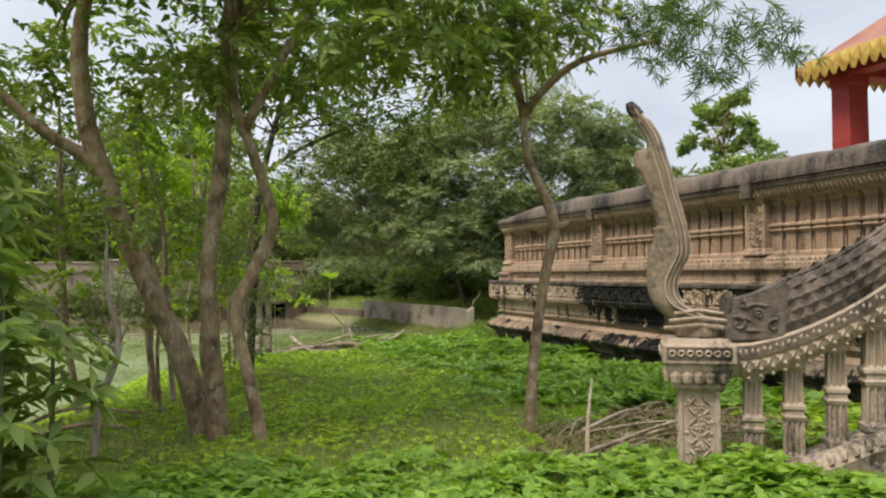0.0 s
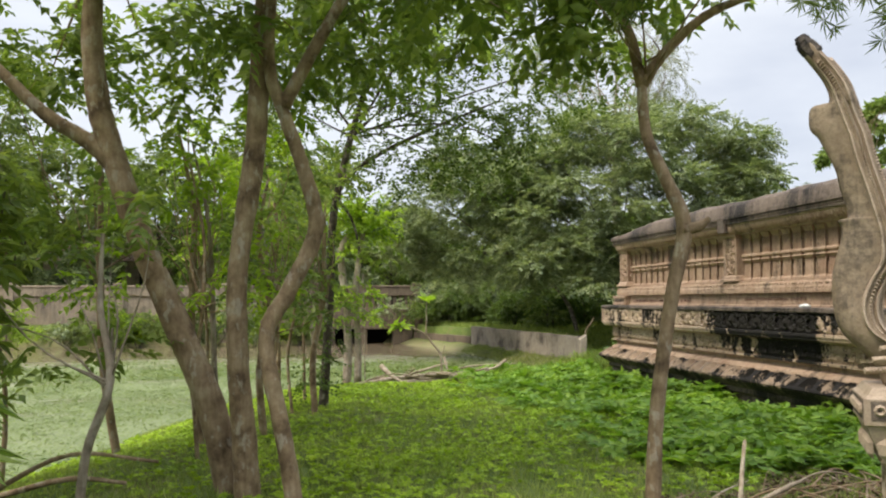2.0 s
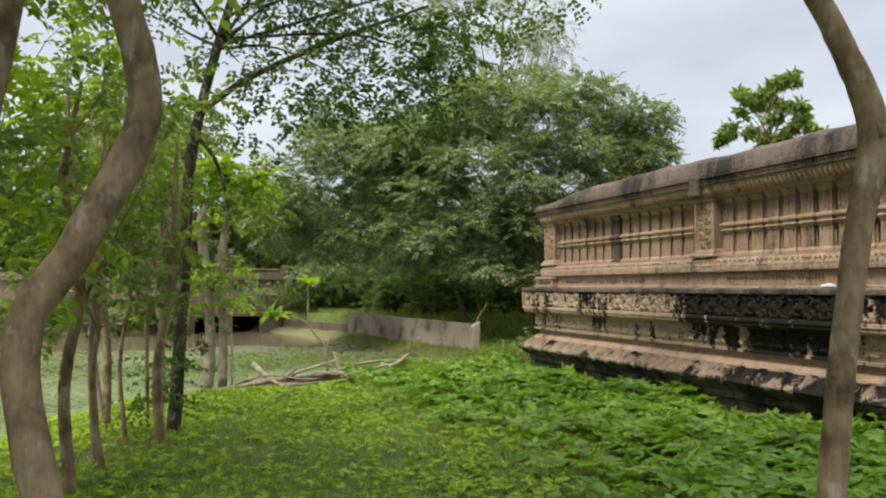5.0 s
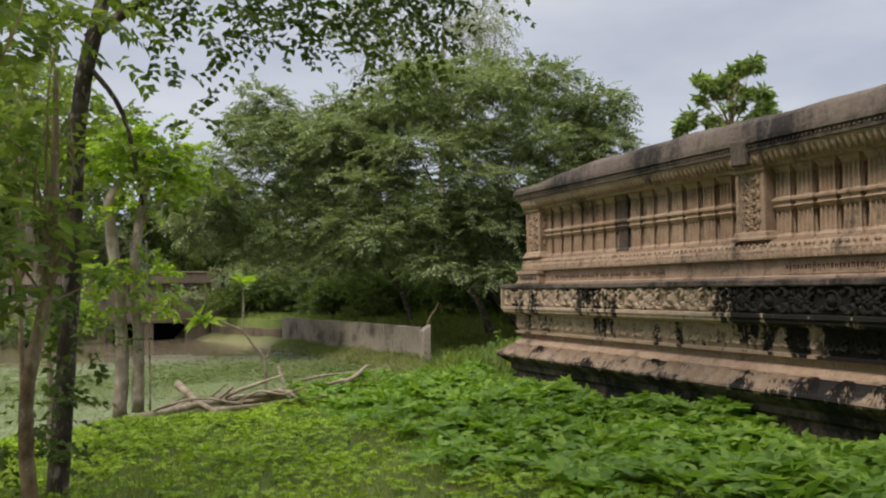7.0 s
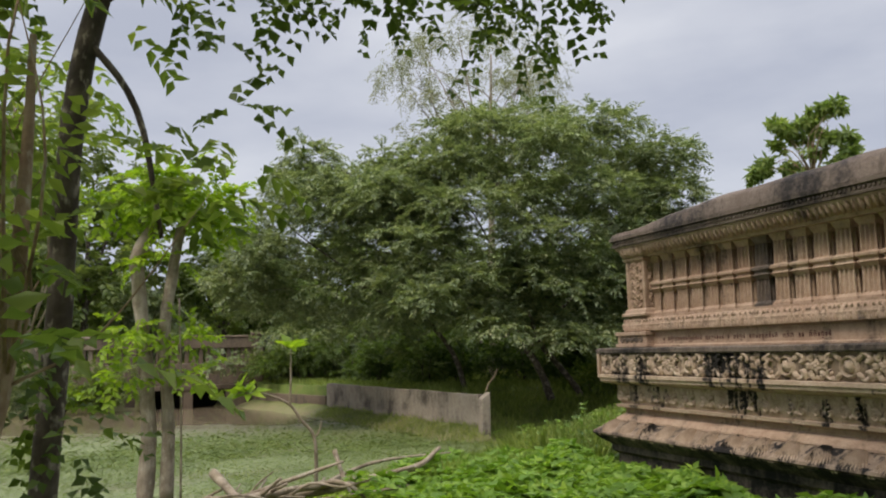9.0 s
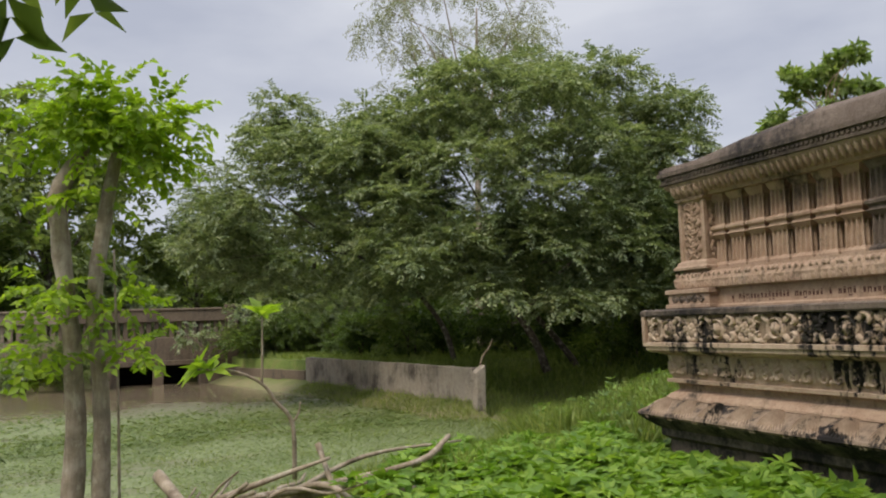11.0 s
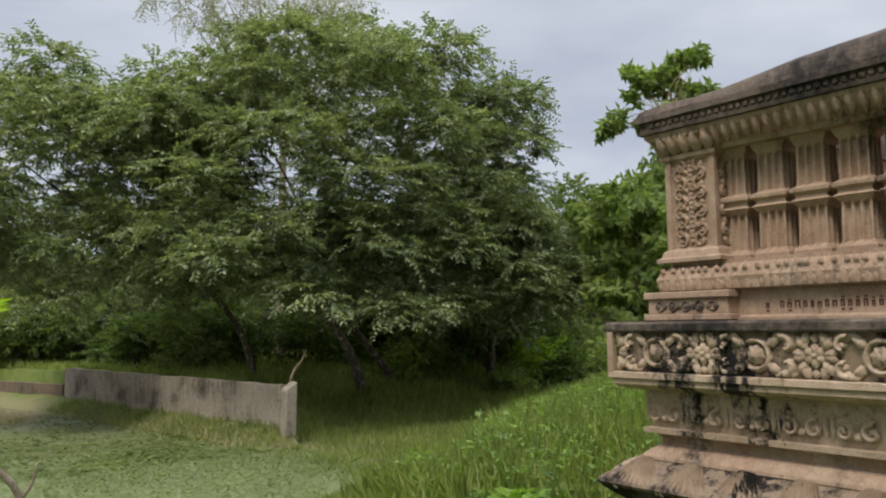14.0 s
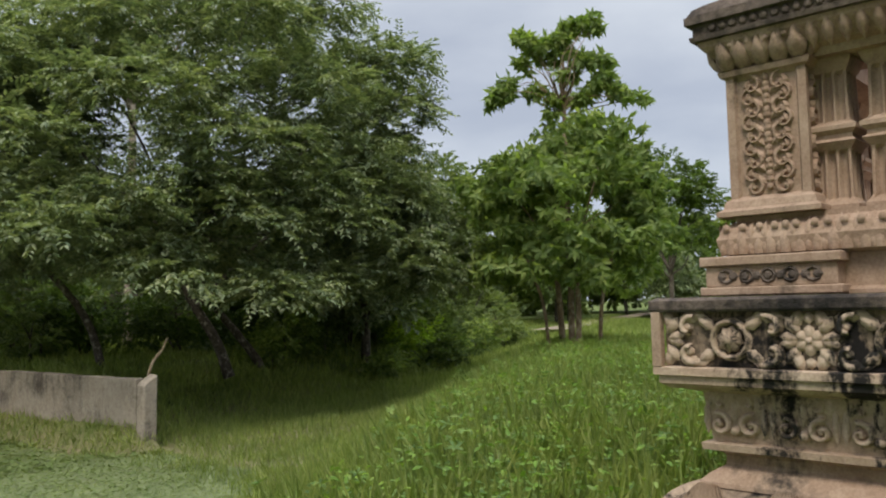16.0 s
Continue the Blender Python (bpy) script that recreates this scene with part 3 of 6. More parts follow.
for at, turn in spots:
    put("rosette", ROSETTE, frieze, at, turn)
    for me in SCROLLS:
        put("scroll_leaf", me, frieze, at, turn)
    dx, dy = (0, 0.35) if turn == 0 else (0.35, 0)
    put("flower", FLOWER, frieze, (at[0] + dx, at[1] - dy if turn == 0 else at[1], at[2]), turn)

# weld each ornament's petals where they meet
for me in (ROSETTE, FLOWER):
    bm = bmesh.new()
    bm.from_mesh(me)
    bmesh.ops.remove_doubles(bm, verts=bm.verts, dist=0.012)
    bm.to_mesh(me)
    bm.free()

# one length of the lower band: an arch of scrolls with a bud
bits = []
for s in (1, -1):
    bits.append(spiral(1.15, 0.055, s * 0.075, -0.035, math.pi / 2 - s * 0.3, s, 0.036, 0.034, 18))
    bits.append(boss(s * 0.075, -0.035, 0.018, 0.03, 6))
    bits.append(spiral(0.7, 0.036, s * 0.06, 0.07, math.pi / 2, -s, 0.034, 0.03, 10))
    bits.append(petal(s * 0.11, 0.03, math.pi / 2, 0.09, 0.05, 0.03))
    bits.append(petal(s * 0.135, -0.09, math.pi / 2, 0.17, 0.036, 0.03))
bits += [petal(0, -0.02, math.pi / 2, 0.13, 0.045, 0.035), boss(0, -0.06, 0.028, 0.035), boss(0, 0.095, 0.016, 0.025, 6)]
SCROLL = mesh_of("scroll", *joined(bits), M_RELIEF, True)
for i in range(40):
    put("scroll", SCROLL, dado, (FX + 0.187, 18.02 - 0.31 * i, 0.745))
for i in range(16):
    put("scroll", SCROLL, dado, (FX + 0.33 + 0.31 * i, FY - 0.187, 0.745), -math.pi / 2)

# shell-shaped leaves on the apron, their ribs spreading towards the drip edge
bits = []
RIBS = 9
for i in range(RIBS):
    q = -1 + 2 * i / (RIBS - 1)
    verts, faces = [], []
    for r in range(6):
        f = r / 5
        x = 0.148 - 0.205 * f - 0.01 * math.sin(math.pi * f)
        z = 0.416 - 0.115 * f - 0.03 * f ** 3 - 0.03 * q * q * f
        y = 0.165 * q * (0.28 + 0.72 * f) - 0.05 * f
        w = (0.005 + 0.013 * f) * (1 - 0.25 * abs(q))
        lift = 0.012 + 0.02 * math.sin(math.pi * (0.1 + 0.75 * f))
        verts += [(x + 0.006, y - w, z - 0.006), (x - lift * 0.6, y, z + lift), (x + 0.006, y + w, z - 0.006)]
    for r in range(5):
        for k in range(2):
            a = r * 3 + k
            faces.append((a, a + 1, a + 4, a + 3))
    faces.append((15, 16, 17))
    bits.append((verts, faces))
APRON_LEAF = mesh_of("apron_leaf", *joined(bits), M_RELIEF)
for i in range(36):
    put("apron_leaf", APRON_LEAF, apron, (FX, 18.15 - 0.365 * i, 0.002))
for i in range(16):
    put("apron_leaf", APRON_LEAF, apron, (FX + 0.2 + 0.365 * i, FY, 0.002), -math.pi / 2)

# ---- the balustrade that stands on the terrace ----
balustrade = thing("stone_balustrade", (0, 0, 0), "tan stone balustrade with fluted balusters under a dark rounded coping", "balustrade")


def rail(name, profile, material, label="", back=None):
    bm = bmesh.new()
    sweep(bm, profile, 0.0)
    return put(name, bm_mesh(name, bm, material), balustrade, label=label)


plinth = rail("plinth", [(-0.70, 1.317), (-0.27, 1.317), (-0.27, 1.335), (-0.31, 1.35), (-0.31, 1.50), (-0.70, 1.50)], M_STONE, "plain plinth with lettered plates")
lotus = rail("lotus_course", [(-0.72, 1.503), (-0.30, 1.503), (-0.25, 1.54), (-0.24, 1.59), (-0.265, 1.64), (-0.315, 1.675), (-0.315, 1.70), (-0.68, 1.70)], M_STONE, "rounded carved lotus course")
architrave = rail("architrave", [(-0.68, 2.42), (-0.33, 2.42), (-0.32, 2.455), (-0.285, 2.47), (-0.21, 2.55), (-0.205, 2.575), (-0.74, 2.575)], M_STONE, "flared petal architrave")
cornice = rail("cornice", [(-0.77, 2.578), (-0.18, 2.578), (-0.175, 2.60), (-0.19, 2.605), (-0.19, 2.655), (-0.16, 2.66), (-0.16, 2.70), (-0.79, 2.70)], M_CAP, "dark beaded cornice")

# coping: round-backed, lower at the corner
def coping(axis, a0, a1):
    n, verts, faces = 60, [], []
    for i in range(n + 1):
        a = a0 + (a1 - a0) * i / n
        h = 0.05 + 0.20 * smoothstep(abs(a - a0), -0.2, 2.4) + 0.012 * math.sin(a * 2.3) + 0.008 * math.sin(a * 7.1)
        for k in range(9):
            u = math.pi * k / 8
            d = -0.48 + 0.31 * math.cos(u) * (1 + 0.02 * math.sin(a * 5 + k))
            z = 2.703 + float(h) * math.sin(u) ** 0.55
            verts.append((FX - d, a, z) if axis == "y" else (a, FY + d, z))
    for i in range(n):
        for k in range(8):
            q = i * 9 + k
            faces.append((q, q + 1, q + 10, q + 9))
    faces += [tuple(range(9)), tuple(range(n * 9, n * 9 + 9))]
    bm = bmesh.new()
    bm.from_mesh(mesh_of("tmp", verts, faces, M_CAP))
    bmesh.ops.recalc_face_normals(bm, faces=bm.faces)
    return bm_mesh("coping", bm, M_CAP, True)


put("coping", coping("y", FY - 0.17, SOUTH), balustrade, label="dark rounded weathered coping")
put("coping", coping("x", FX + 0.17, EAST), balustrade, label="dark rounded weathered coping")

# carved petals of the lotus course and of the architrave, by the metre
def bud(y, z0, z1, w, x0, x1, lift, sides=5):
    """A rounded upright petal leaning from (x0, z0) to (x1, z1)."""
    verts, faces, rows = [], [], 5
    for r in range(rows):
        s = r / (rows - 1)
        half = w * (0.55 + 0.45 * math.sin(math.pi * min(1, s * 1.15))) * (1 - 0.9 * max(0, s - 0.6) / 0.4)
        for c in range(sides):
            q = -1 + 2 * c / (sides - 1)
            verts.append((x0 + (x1 - x0) * s - lift * (1 - q * q) * (0.4 + 0.6 * math.sin(math.pi * s)), y + q * half, z0 + (z1 - z0) * s))
    for r in range(rows - 1):
        for c in range(sides - 1):
            a = r * sides + c
            faces.append((a, a + 1, a + 1 + sides, a + sides))
    return verts, faces


g0 = random.Random(77)
bits = []
for i in range(15):
    y = -0.467 + 0.0667 * i
    k = g0.uniform(0.8, 1.25)
    bits.append(bud(y + g0.uniform(-0.008, 0.008), 0.0, 0.15 * g0.uniform(0.9, 1.08), 0.042, 0.006, 0.052, 0.036 * k))
    bits.append(bud(y + 0.033, 0.06, 0.165, 0.03, 0.012, 0.058, 0.034 * g0.uniform(0.8, 1.2)))
    bits.append(bud(y + 0.033, 0.0, 0.075, 0.024, 0.01, 0.02, 0.022 * k))
    bits.append(boss(y + g0.uniform(-0.02, 0.02), 0.13, 0.02, 0.008, 7))
LOTUS = mesh_of("petal_course", *joined(bits), M_STONE, True)
bits = []
for i in range(14):
    y = -0.465 + 0.0715 * i
    bits.append(bud(y, 0.105, -0.02, 0.03, -0.012, 0.052, 0.034))
    bits.append(boss(y + 0.036, 0.085, 0.014, 0.014, 6))
HANGING = mesh_of("hanging_course", *joined(bits), M_STONE, True)
bits = [boss(-0.475 + 0.05 * i, 0.0, 0.024, 0.014, 6) for i in range(20)] + [petal(-0.475 + 0.05 * i, -0.02, math.pi / 2, 0.05, 0.03, 0.012) for i in range(20)]
BEADS = mesh_of("beads", *joined(bits), M_CAP)
for i in range(12):
    y = 17.57 - i
    tagged(put("petal_course", LOTUS, lotus, (FX + 0.247, y, 1.515)), kind="stuff")
    tagged(put("hanging_course", HANGING, architrave, (FX + 0.232, y, 2.455)), kind="stuff")
    tagged(put("bead_course", BEADS, cornice, (FX + 0.188, y, 2.63)), kind="stuff")
for i in range(7):
    x = FX + 0.77 + i
    tagged(put("petal_course", LOTUS, lotus, (x, FY - 0.247, 1.515), -math.pi / 2), kind="stuff")
    tagged(put("hanging_course", HANGING, architrave, (x, FY - 0.232, 2.455), -math.pi / 2), kind="stuff")
    tagged(put("bead_course", BEADS, cornice, (x, FY - 0.188, 2.63), -math.pi / 2), kind="stuff")

def fluted(bm, rings, cx, cy, steps):
    """An upright square shaft. rings: (half-width, z, depth of the flutes); steps: flute pattern along one side, (place, sunk)."""
    rows = []
    for hw, z, cut in rings:
        row = []
        for q in range(4):
            ca, sa = round(math.cos(q * math.pi / 2)), round(math.sin(q * math.pi / 2))
            for t, sunk in steps:
                d = hw - cut * sunk
                row.append(bm.verts.new((cx + ca * d - sa * t * hw, cy + sa * d + ca * t * hw, z)))
        rows.append(row)
    n = len(rows[0])
    for a, c in zip(rows, rows[1:]):
        for i in range(n):
            bm.faces.new((a[i], a[(i + 1) % n], c[(i + 1) % n], c[i]))
    bm.faces.new(rows[0][::-1])
    bm.faces.new(rows[-1])


FLUTES = [(-1.0, 0), (-0.86, 0), (-0.72, 0.85), (-0.6, 1), (-0.48, 0.85), (-0.34, 0), (-0.25, 0), (-0.12, 0.85), (0, 1), (0.12, 0.85), (0.25, 0), (0.34, 0), (0.48, 0.85), (0.6, 1), (0.72, 0.85), (0.86, 0)]
PANEL = [(-1.0, 0), (-0.80, 0), (-0.74, 1), (0.74, 1), (0.80, 0)]
# one baluster: foot, fluted shaft, waist with mouldings, fluted shaft, head
bm = bmesh.new()
fluted(bm, [(0.114, 1.702, 0), (0.114, 1.725, 0), (0.10, 1.742, 0), (0.090, 1.76, 0.028), (0.085, 1.97, 0.028), (0.088, 1.985, 0), (0.10, 2.0, 0), (0.118, 2.02, 0), (0.098, 2.035, 0), (0.098, 2.055, 0), (0.121, 2.075, 0), (0.121, 2.095, 0),
            (0.093, 2.112, 0), (0.087, 2.125, 0.028), (0.082, 2.34, 0.028), (0.084, 2.355, 0), (0.10, 2.38, 0), (0.114, 2.418, 0)], 0, 0, FLUTES)
BALUSTER = bm_mesh("baluster", bm, M_STONE)
BALUSTER_DARK = BALUSTER.copy()
BALUSTER_DARK.materials[0] = M_CAP


# a pillar: base, panelled shaft with a carved face, capital
def pillar_mesh(hw):
    bm = bmesh.new()
    fluted(bm, [(hw + 0.055, 1.702, 0), (hw + 0.055, 1.725, 0), (hw + 0.03, 1.74, 0), (hw + 0.02, 1.775, 0), (hw, 1.79, 0), (hw, 1.80, 0.018), (hw, 2.37, 0.018), (hw, 2.385, 0), (hw + 0.02, 2.395, 0), (hw + 0.03, 2.42, 0)], 0, 0, PANEL)
    return bm_mesh("pillar", bm, M_STONE)


def carved_panel(w, h, lift=0.016):
    """Foliage carving for one face of a pillar, in the plane x = 0."""
    bits = []
    for i in range(9):
        z = -h / 2 + h * (i + 0.5) / 9
        bits.append(boss(0, z, 0.02, lift, 7))
        bits.append(petal(0, z + 0.01, math.pi / 2, 0.06, 0.04, lift))
        for s in (1, -1):
            bits.append(spiral(0.8, w * 0.2, s * w * 0.27, z, math.pi / 2, -s * (1 if i % 2 else -1), 0.024, lift, 10))
            bits.append(petal(s * 0.014, z + 0.01, math.pi / 2 - s * 0.8, 0.075, 0.035, lift))
            bits.append(petal(s * w * 0.36, z - 0.02, math.pi / 2 + s * 0.3, 0.06, 0.035, lift))
            bits.append(boss(s * w * 0.27, z, 0.013, lift, 6))
    return mesh_of("carving", *joined(bits), M_STONE)


PILLAR, CARVING = pillar_mesh(0.19), carved_panel(0.27, 0.56, 0.022)
CAPITAL_BITS = [bud(-0.17 + 0.085 * i, -0.005, 0.125, 0.05, 0.03, -0.03, 0.045) for i in range(5)] + [boss(-0.1275 + 0.085 * i, 0.10, 0.02, 0.05, 7) for i in range(4)]
CAPITAL = mesh_of("capital_leaf", *joined(CAPITAL_BITS), M_STONE, True)


def pillar(x, y, faces):
    ob = put("pillar", PILLAR, balustrade, (x, y, 0))
    for dx, dy in faces:
        turn = math.atan2(-dy, -dx)
        tagged(put("carving", CARVING, ob, (dx * 0.1735, dy * 0.1735, 2.085), turn), "shallow carved foliage panel", kind="stuff")
        put("capital_leaf", CAPITAL, ob, (dx * 0.235, dy * 0.235, 2.43), turn)
    return ob


def pedestal(x, y, wx, wy):
    bm = bmesh.new()
    box(bm, x - wx, x + wx, y - wy, y + wy, 1.319, 1.36, 0.006)
    box(bm, x - wx * 0.93, x + wx * 0.93, y - wy * 0.93, y + wy * 0.93, 1.36, 1.46, 0.004)
    box(bm, x - wx, x + wx, y - wy, y + wy, 1.46, 1.506, 0.006)
    return put("pedestal", bm_mesh("pedestal", bm, M_STONE), balustrade)


CX, CY = FX + 0.49, FY - 0.49
pillar(CX, CY, ((-1, 0), (0, 1), (0, -1)))
pedestal(CX + 0.01, CY - 0.01, 0.325, 0.325)
for i, (dx, dy) in enumerate(((-1, 0), (0, 1))):
    tagged(put("pedestal_carving", mesh_of("pedestal_carving", *joined([boss(-0.22 + 0.055 * k, 0, 0.024, 0.014, 6) for k in range(9)] + [ring(-0.2 + 0.1 * k, 0, 0.03, 0.01, 0.012, 8) for k in range(5)]), M_CAP), balustrade, (CX + 0.01 + dx * 0.303, CY - 0.01 + dy * 0.303, 1.41), math.atan2(-dy, -dx)), "dark beaded band", kind="stuff")
PILLARS_Y = (13.53, 9.12)
for y in PILLARS_Y:
    pillar(CX, y, ((-1, 0),))
    bm = bmesh.new()
    box(bm, FX + 0.15, FX + 0.40, y - 0.10, y + 0.10, 2.45, 2.705, 0.012)
    put("entablature_block", bm_mesh("entablature_block", bm, M_CAP), balustrade)
y = 17.60
while y > SOUTH + 0.2:
    if all(abs(y - q) > 0.24 for q in PILLARS_Y):
        if abs(y - 15.82) < 0.12:
            tagged(put("baluster", BALUSTER_DARK, balustrade, (CX + 0.01, y, 0)), "blackened baluster")
        else:
            put("baluster", BALUSTER, balustrade, (CX + 0.01, y, 0))
    y -= 0.258
for i in range(30):
    put("baluster", BALUSTER, balustrade, (CX + 0.32 + 0.262 * i, CY, 0))

# lettered plates: unreadable painted lines become strokes
def lettering(y0, y1, seed):
    rng = random.Random(seed)
    bm = bmesh.new()
    y = y0
    while y > y1:
        w = rng.uniform(0.018, 0.034)
        h = rng.uniform(0.032, 0.045)
        box(bm, -0.0022, 0.001, y - w, y - w + 0.008, 0, h)
        box(bm, -0.0022, 0.001, y - w + 0.0085, y - 0.0085, h - 0.01, h)
        box(bm, -0.0022, 0.001, y - 0.008, y, 0.0, h)
        if rng.random() < 0.35:
            box(bm, -0.0022, 0.001, y - w, y - 0.004, h + 0.008, h + 0.016)
        if rng.random() < 0.35:
            box(bm, -0.0022, 0.001, y - w, y - 0.004, -0.02, -0.01)
        y -= w + (0.02 if rng.random() > 0.15 else 0.07)
    return bm_mesh("lettering", bm, M_INK)


bm = bmesh.new()
box(bm, FX + 0.302, FX + 0.315, 11.5, 13.2, 1.355, 1.495, 0.004)
plate = put("name_plate", bm_mesh("name_plate", bm, M_STONE), balustrade, label="tan plate with a painted line of letters")
tagged(put("lettering", lettering(13.1, 11.6, 3), plate, (FX + 0.3005, 0, 1.405)), "dark red painted letters", kind="stuff")
tagged(put("lettering", lettering(17.35, 14.9, 4), plinth, (FX + 0.3085, 0, 1.385)), "dark red painted letters", kind="stuff")

# ---- stair with its serpent balustrade ----
stair = thing("terrace_stair", (0, 0, 0), "tan stone steps up to the terrace", "stairs")
for i in range(8):
    x0 = 4.75 + 0.29 * i
    bm = bmesh.new()
    box(bm, x0, 7.1, 1.6, 4.30, -0.12 + 0.178 * i + (0.001 if i else -0.2), -0.12 + 0.178 * (i + 1), 0.012)
    put("step", bm_mesh("step", bm, M_STAIR), stair)


def low_z(u):
    q = min(u, 1.4) - 0.4
    return -0.03 + 0.33 * q + 0.08 * q * q + 0.45 * max(0, u - 1.4)


def high_z(u):
    q = max(min(u, 1.4) - 0.4, 0)
    return 0.69 + 0.2 * q + 0.28 * q * q + 0.62 * max(0, u - 1.4)


def bent(u, v, z):
    """Along the rail: straight as it flares from its end post, then swinging round towards the terrace."""
    if u <= 1.45:
        return (u, v, z)
    R, turn = 1.7, min((u - 1.45) / 1.7, radians(31))
    x, y = 1.45 + R * math.sin(turn), R * (1 - math.cos(turn))
    over = max(0, u - 1.45 - R * radians(31))
    x, y = x + over * math.cos(turn), y + over * math.sin(turn)
    return (x - v * math.sin(turn), y + v * math.cos(turn), z)


rails = thing("serpent_balustrade", (3.76, 5.46, 0), "carved tan stone stair balustrade ending in an upright serpent", "balustrade")
rails.rotation_euler = (0, 0, radians(-31))
UEND = 3.45


def curved_rail(name, fz, section, u0, u1, material, label=""):
    """A rail that follows the stair: section points (across, up)."""
    n, verts, faces = 30, [], []
    for i in range(n + 1):
        u = u0 + (u1 - u0) * i / n
        verts += [bent(u, a, fz(u) + c) for a, c in section]
    m = len(section)
    for i in range(n):
        for k in range(m):
            a, c = i * m + k, i * m + (k + 1) % m
            faces.append((a, c, c + m, a + m))
    faces += [tuple(range(m))[::-1], tuple(range(n * m, n * m + m))]
    return put(name, mesh_of(name, verts, faces, material), rails, label=label)


curved_rail("bottom_rail", low_z, [(-0.18, -0.55), (0.18, -0.55), (0.18, -0.19), (0.20, -0.12), (0.15, -0.05), (0.12, 0.0), (-0.12, 0.0), (-0.15, -0.05), (-0.20, -0.12), (-0.18, -0.19)], 0.2, UEND, M_STAIR)
curved_rail("hand_rail", high_z, [(-0.10, 0.0), (0.10, 0.0), (0.15, 0.07), (0.16, 0.14), (0.18, 0.155), (0.18, 0.25), (0.16, 0.265), (-0.16, 0.265), (-0.18, 0.25), (-0.18, 0.155), (-0.16, 0.14), (-0.15, 0.07)], 0.2, UEND, M_STAIR)
curved_rail("rail_band", high_z, [(-0.184, 0.16), (0.184, 0.16), (0.184, 0.245), (-0.184, 0.245)], 0.3, UEND, M_CAP, "dark beaded band")
curved_rail("serpent_body", lambda u: high_z(u) + 0.267, [(-0.14, 0.0), (0.14, 0.0), (0.16, 0.10), (0.15, 0.25), (0.08, 0.37), (0, 0.41), (-0.08, 0.37), (-0.15, 0.25), (-0.16, 0.10)], 0.66, UEND, M_CAP, "dark scaled serpent body")
# scales along the body, petals and beads along the rails
bits = []
for i in range(52):
    u = 0.70 + 0.052 * i
    t = (high_z(u + 0.05) - high_z(u)) / 0.05
    for s in (1, -1):
        for k, (a, c) in enumerate(((0.155, 0.07), (0.16, 0.15), (0.152, 0.235), (0.11, 0.315), (0.05, 0.385))):
            if (i + k) % 2 == 0:
                z = high_z(u) + 0.267 + c
                bits.append(([bent(u, s * a, z + 0.05), bent(u + 0.055, s * a, z + 0.055 * t), bent(u, s * a, z - 0.05), bent(u - 0.055, s * a, z - 0.055 * t), bent(u, s * (a + 0.032), z + 0.012)], [(0, 1, 4), (1, 2, 4), (2, 3, 4), (3, 0, 4)]))
tagged(put("scales", mesh_of("scales", *joined(bits), M_CAP), rails), "dark overlapping scales", kind="stuff")
bits, dots = [], []
for i in range(36):
    u = 0.36 + 0.085 * i
    for s in (1, -1):
        z = high_z(u) + 0.075
        bits.append(([bent(u - 0.038, s * 0.155, z + 0.065), bent(u + 0.038, s * 0.155, z + 0.065), bent(u + 0.03, s * 0.13, z - 0.025), bent(u, s * 0.12, z - 0.06), bent(u - 0.03, s * 0.13, z - 0.025), bent(u, s * 0.195, z + 0.01)], [(0, 1, 5), (1, 2, 5), (2, 3, 5), (3, 4, 5), (4, 0, 5)]))
        z = low_z(u) - 0.06
        bits.append(([bent(u - 0.038, s * 0.16, z - 0.06), bent(u + 0.038, s * 0.16, z - 0.06), bent(u + 0.03, s * 0.14, z + 0.035), bent(u, s * 0.12, z + 0.06), bent(u - 0.03, s * 0.14, z + 0.035), bent(u, s * 0.225, z - 0.02)], [(0, 1, 5), (1, 2, 5), (2, 3, 5), (3, 4, 5), (4, 0, 5)]))
        for du, dz, w in ((0.042, 0.055, 0.022), (0.042, 0.0, 0.018), (-0.012, 0.115, 0.016)):
            zc = high_z(u + du) + dz
            ring_pts = [bent(u + du + w * math.cos(k * 1.0472), s * (0.135 + 0.25 * dz), zc + w * math.sin(k * 1.0472)) for k in range(6)]
            bits.append((ring_pts + [bent(u + du, s * (0.178 + 0.25 * dz), zc)], [(k, (k + 1) % 6, 6) for k in range(6)]))
        for du in (-0.02, 0.02):
            dots.append(([bent(u + du + dx, s * 0.185, high_z(u) + 0.20 + dz) for dx, dz in ((-0.015, 0), (0, 0.026), (0.015, 0), (0, -0.026))] + [bent(u + du, s * 0.198, high_z(u) + 0.20)], [(0, 1, 4), (1, 2, 4), (2, 3, 4), (3, 0, 4)]))
tagged(put("rail_carving", mesh_of("rail_carving", *joined(bits), M_STAIR), rails), "carved petals along the rails", kind="stuff")
tagged(put("rail_beading", mesh_of("rail_beading", *joined(dots), M_STAIR), rails), "small carved beads", kind="stuff")

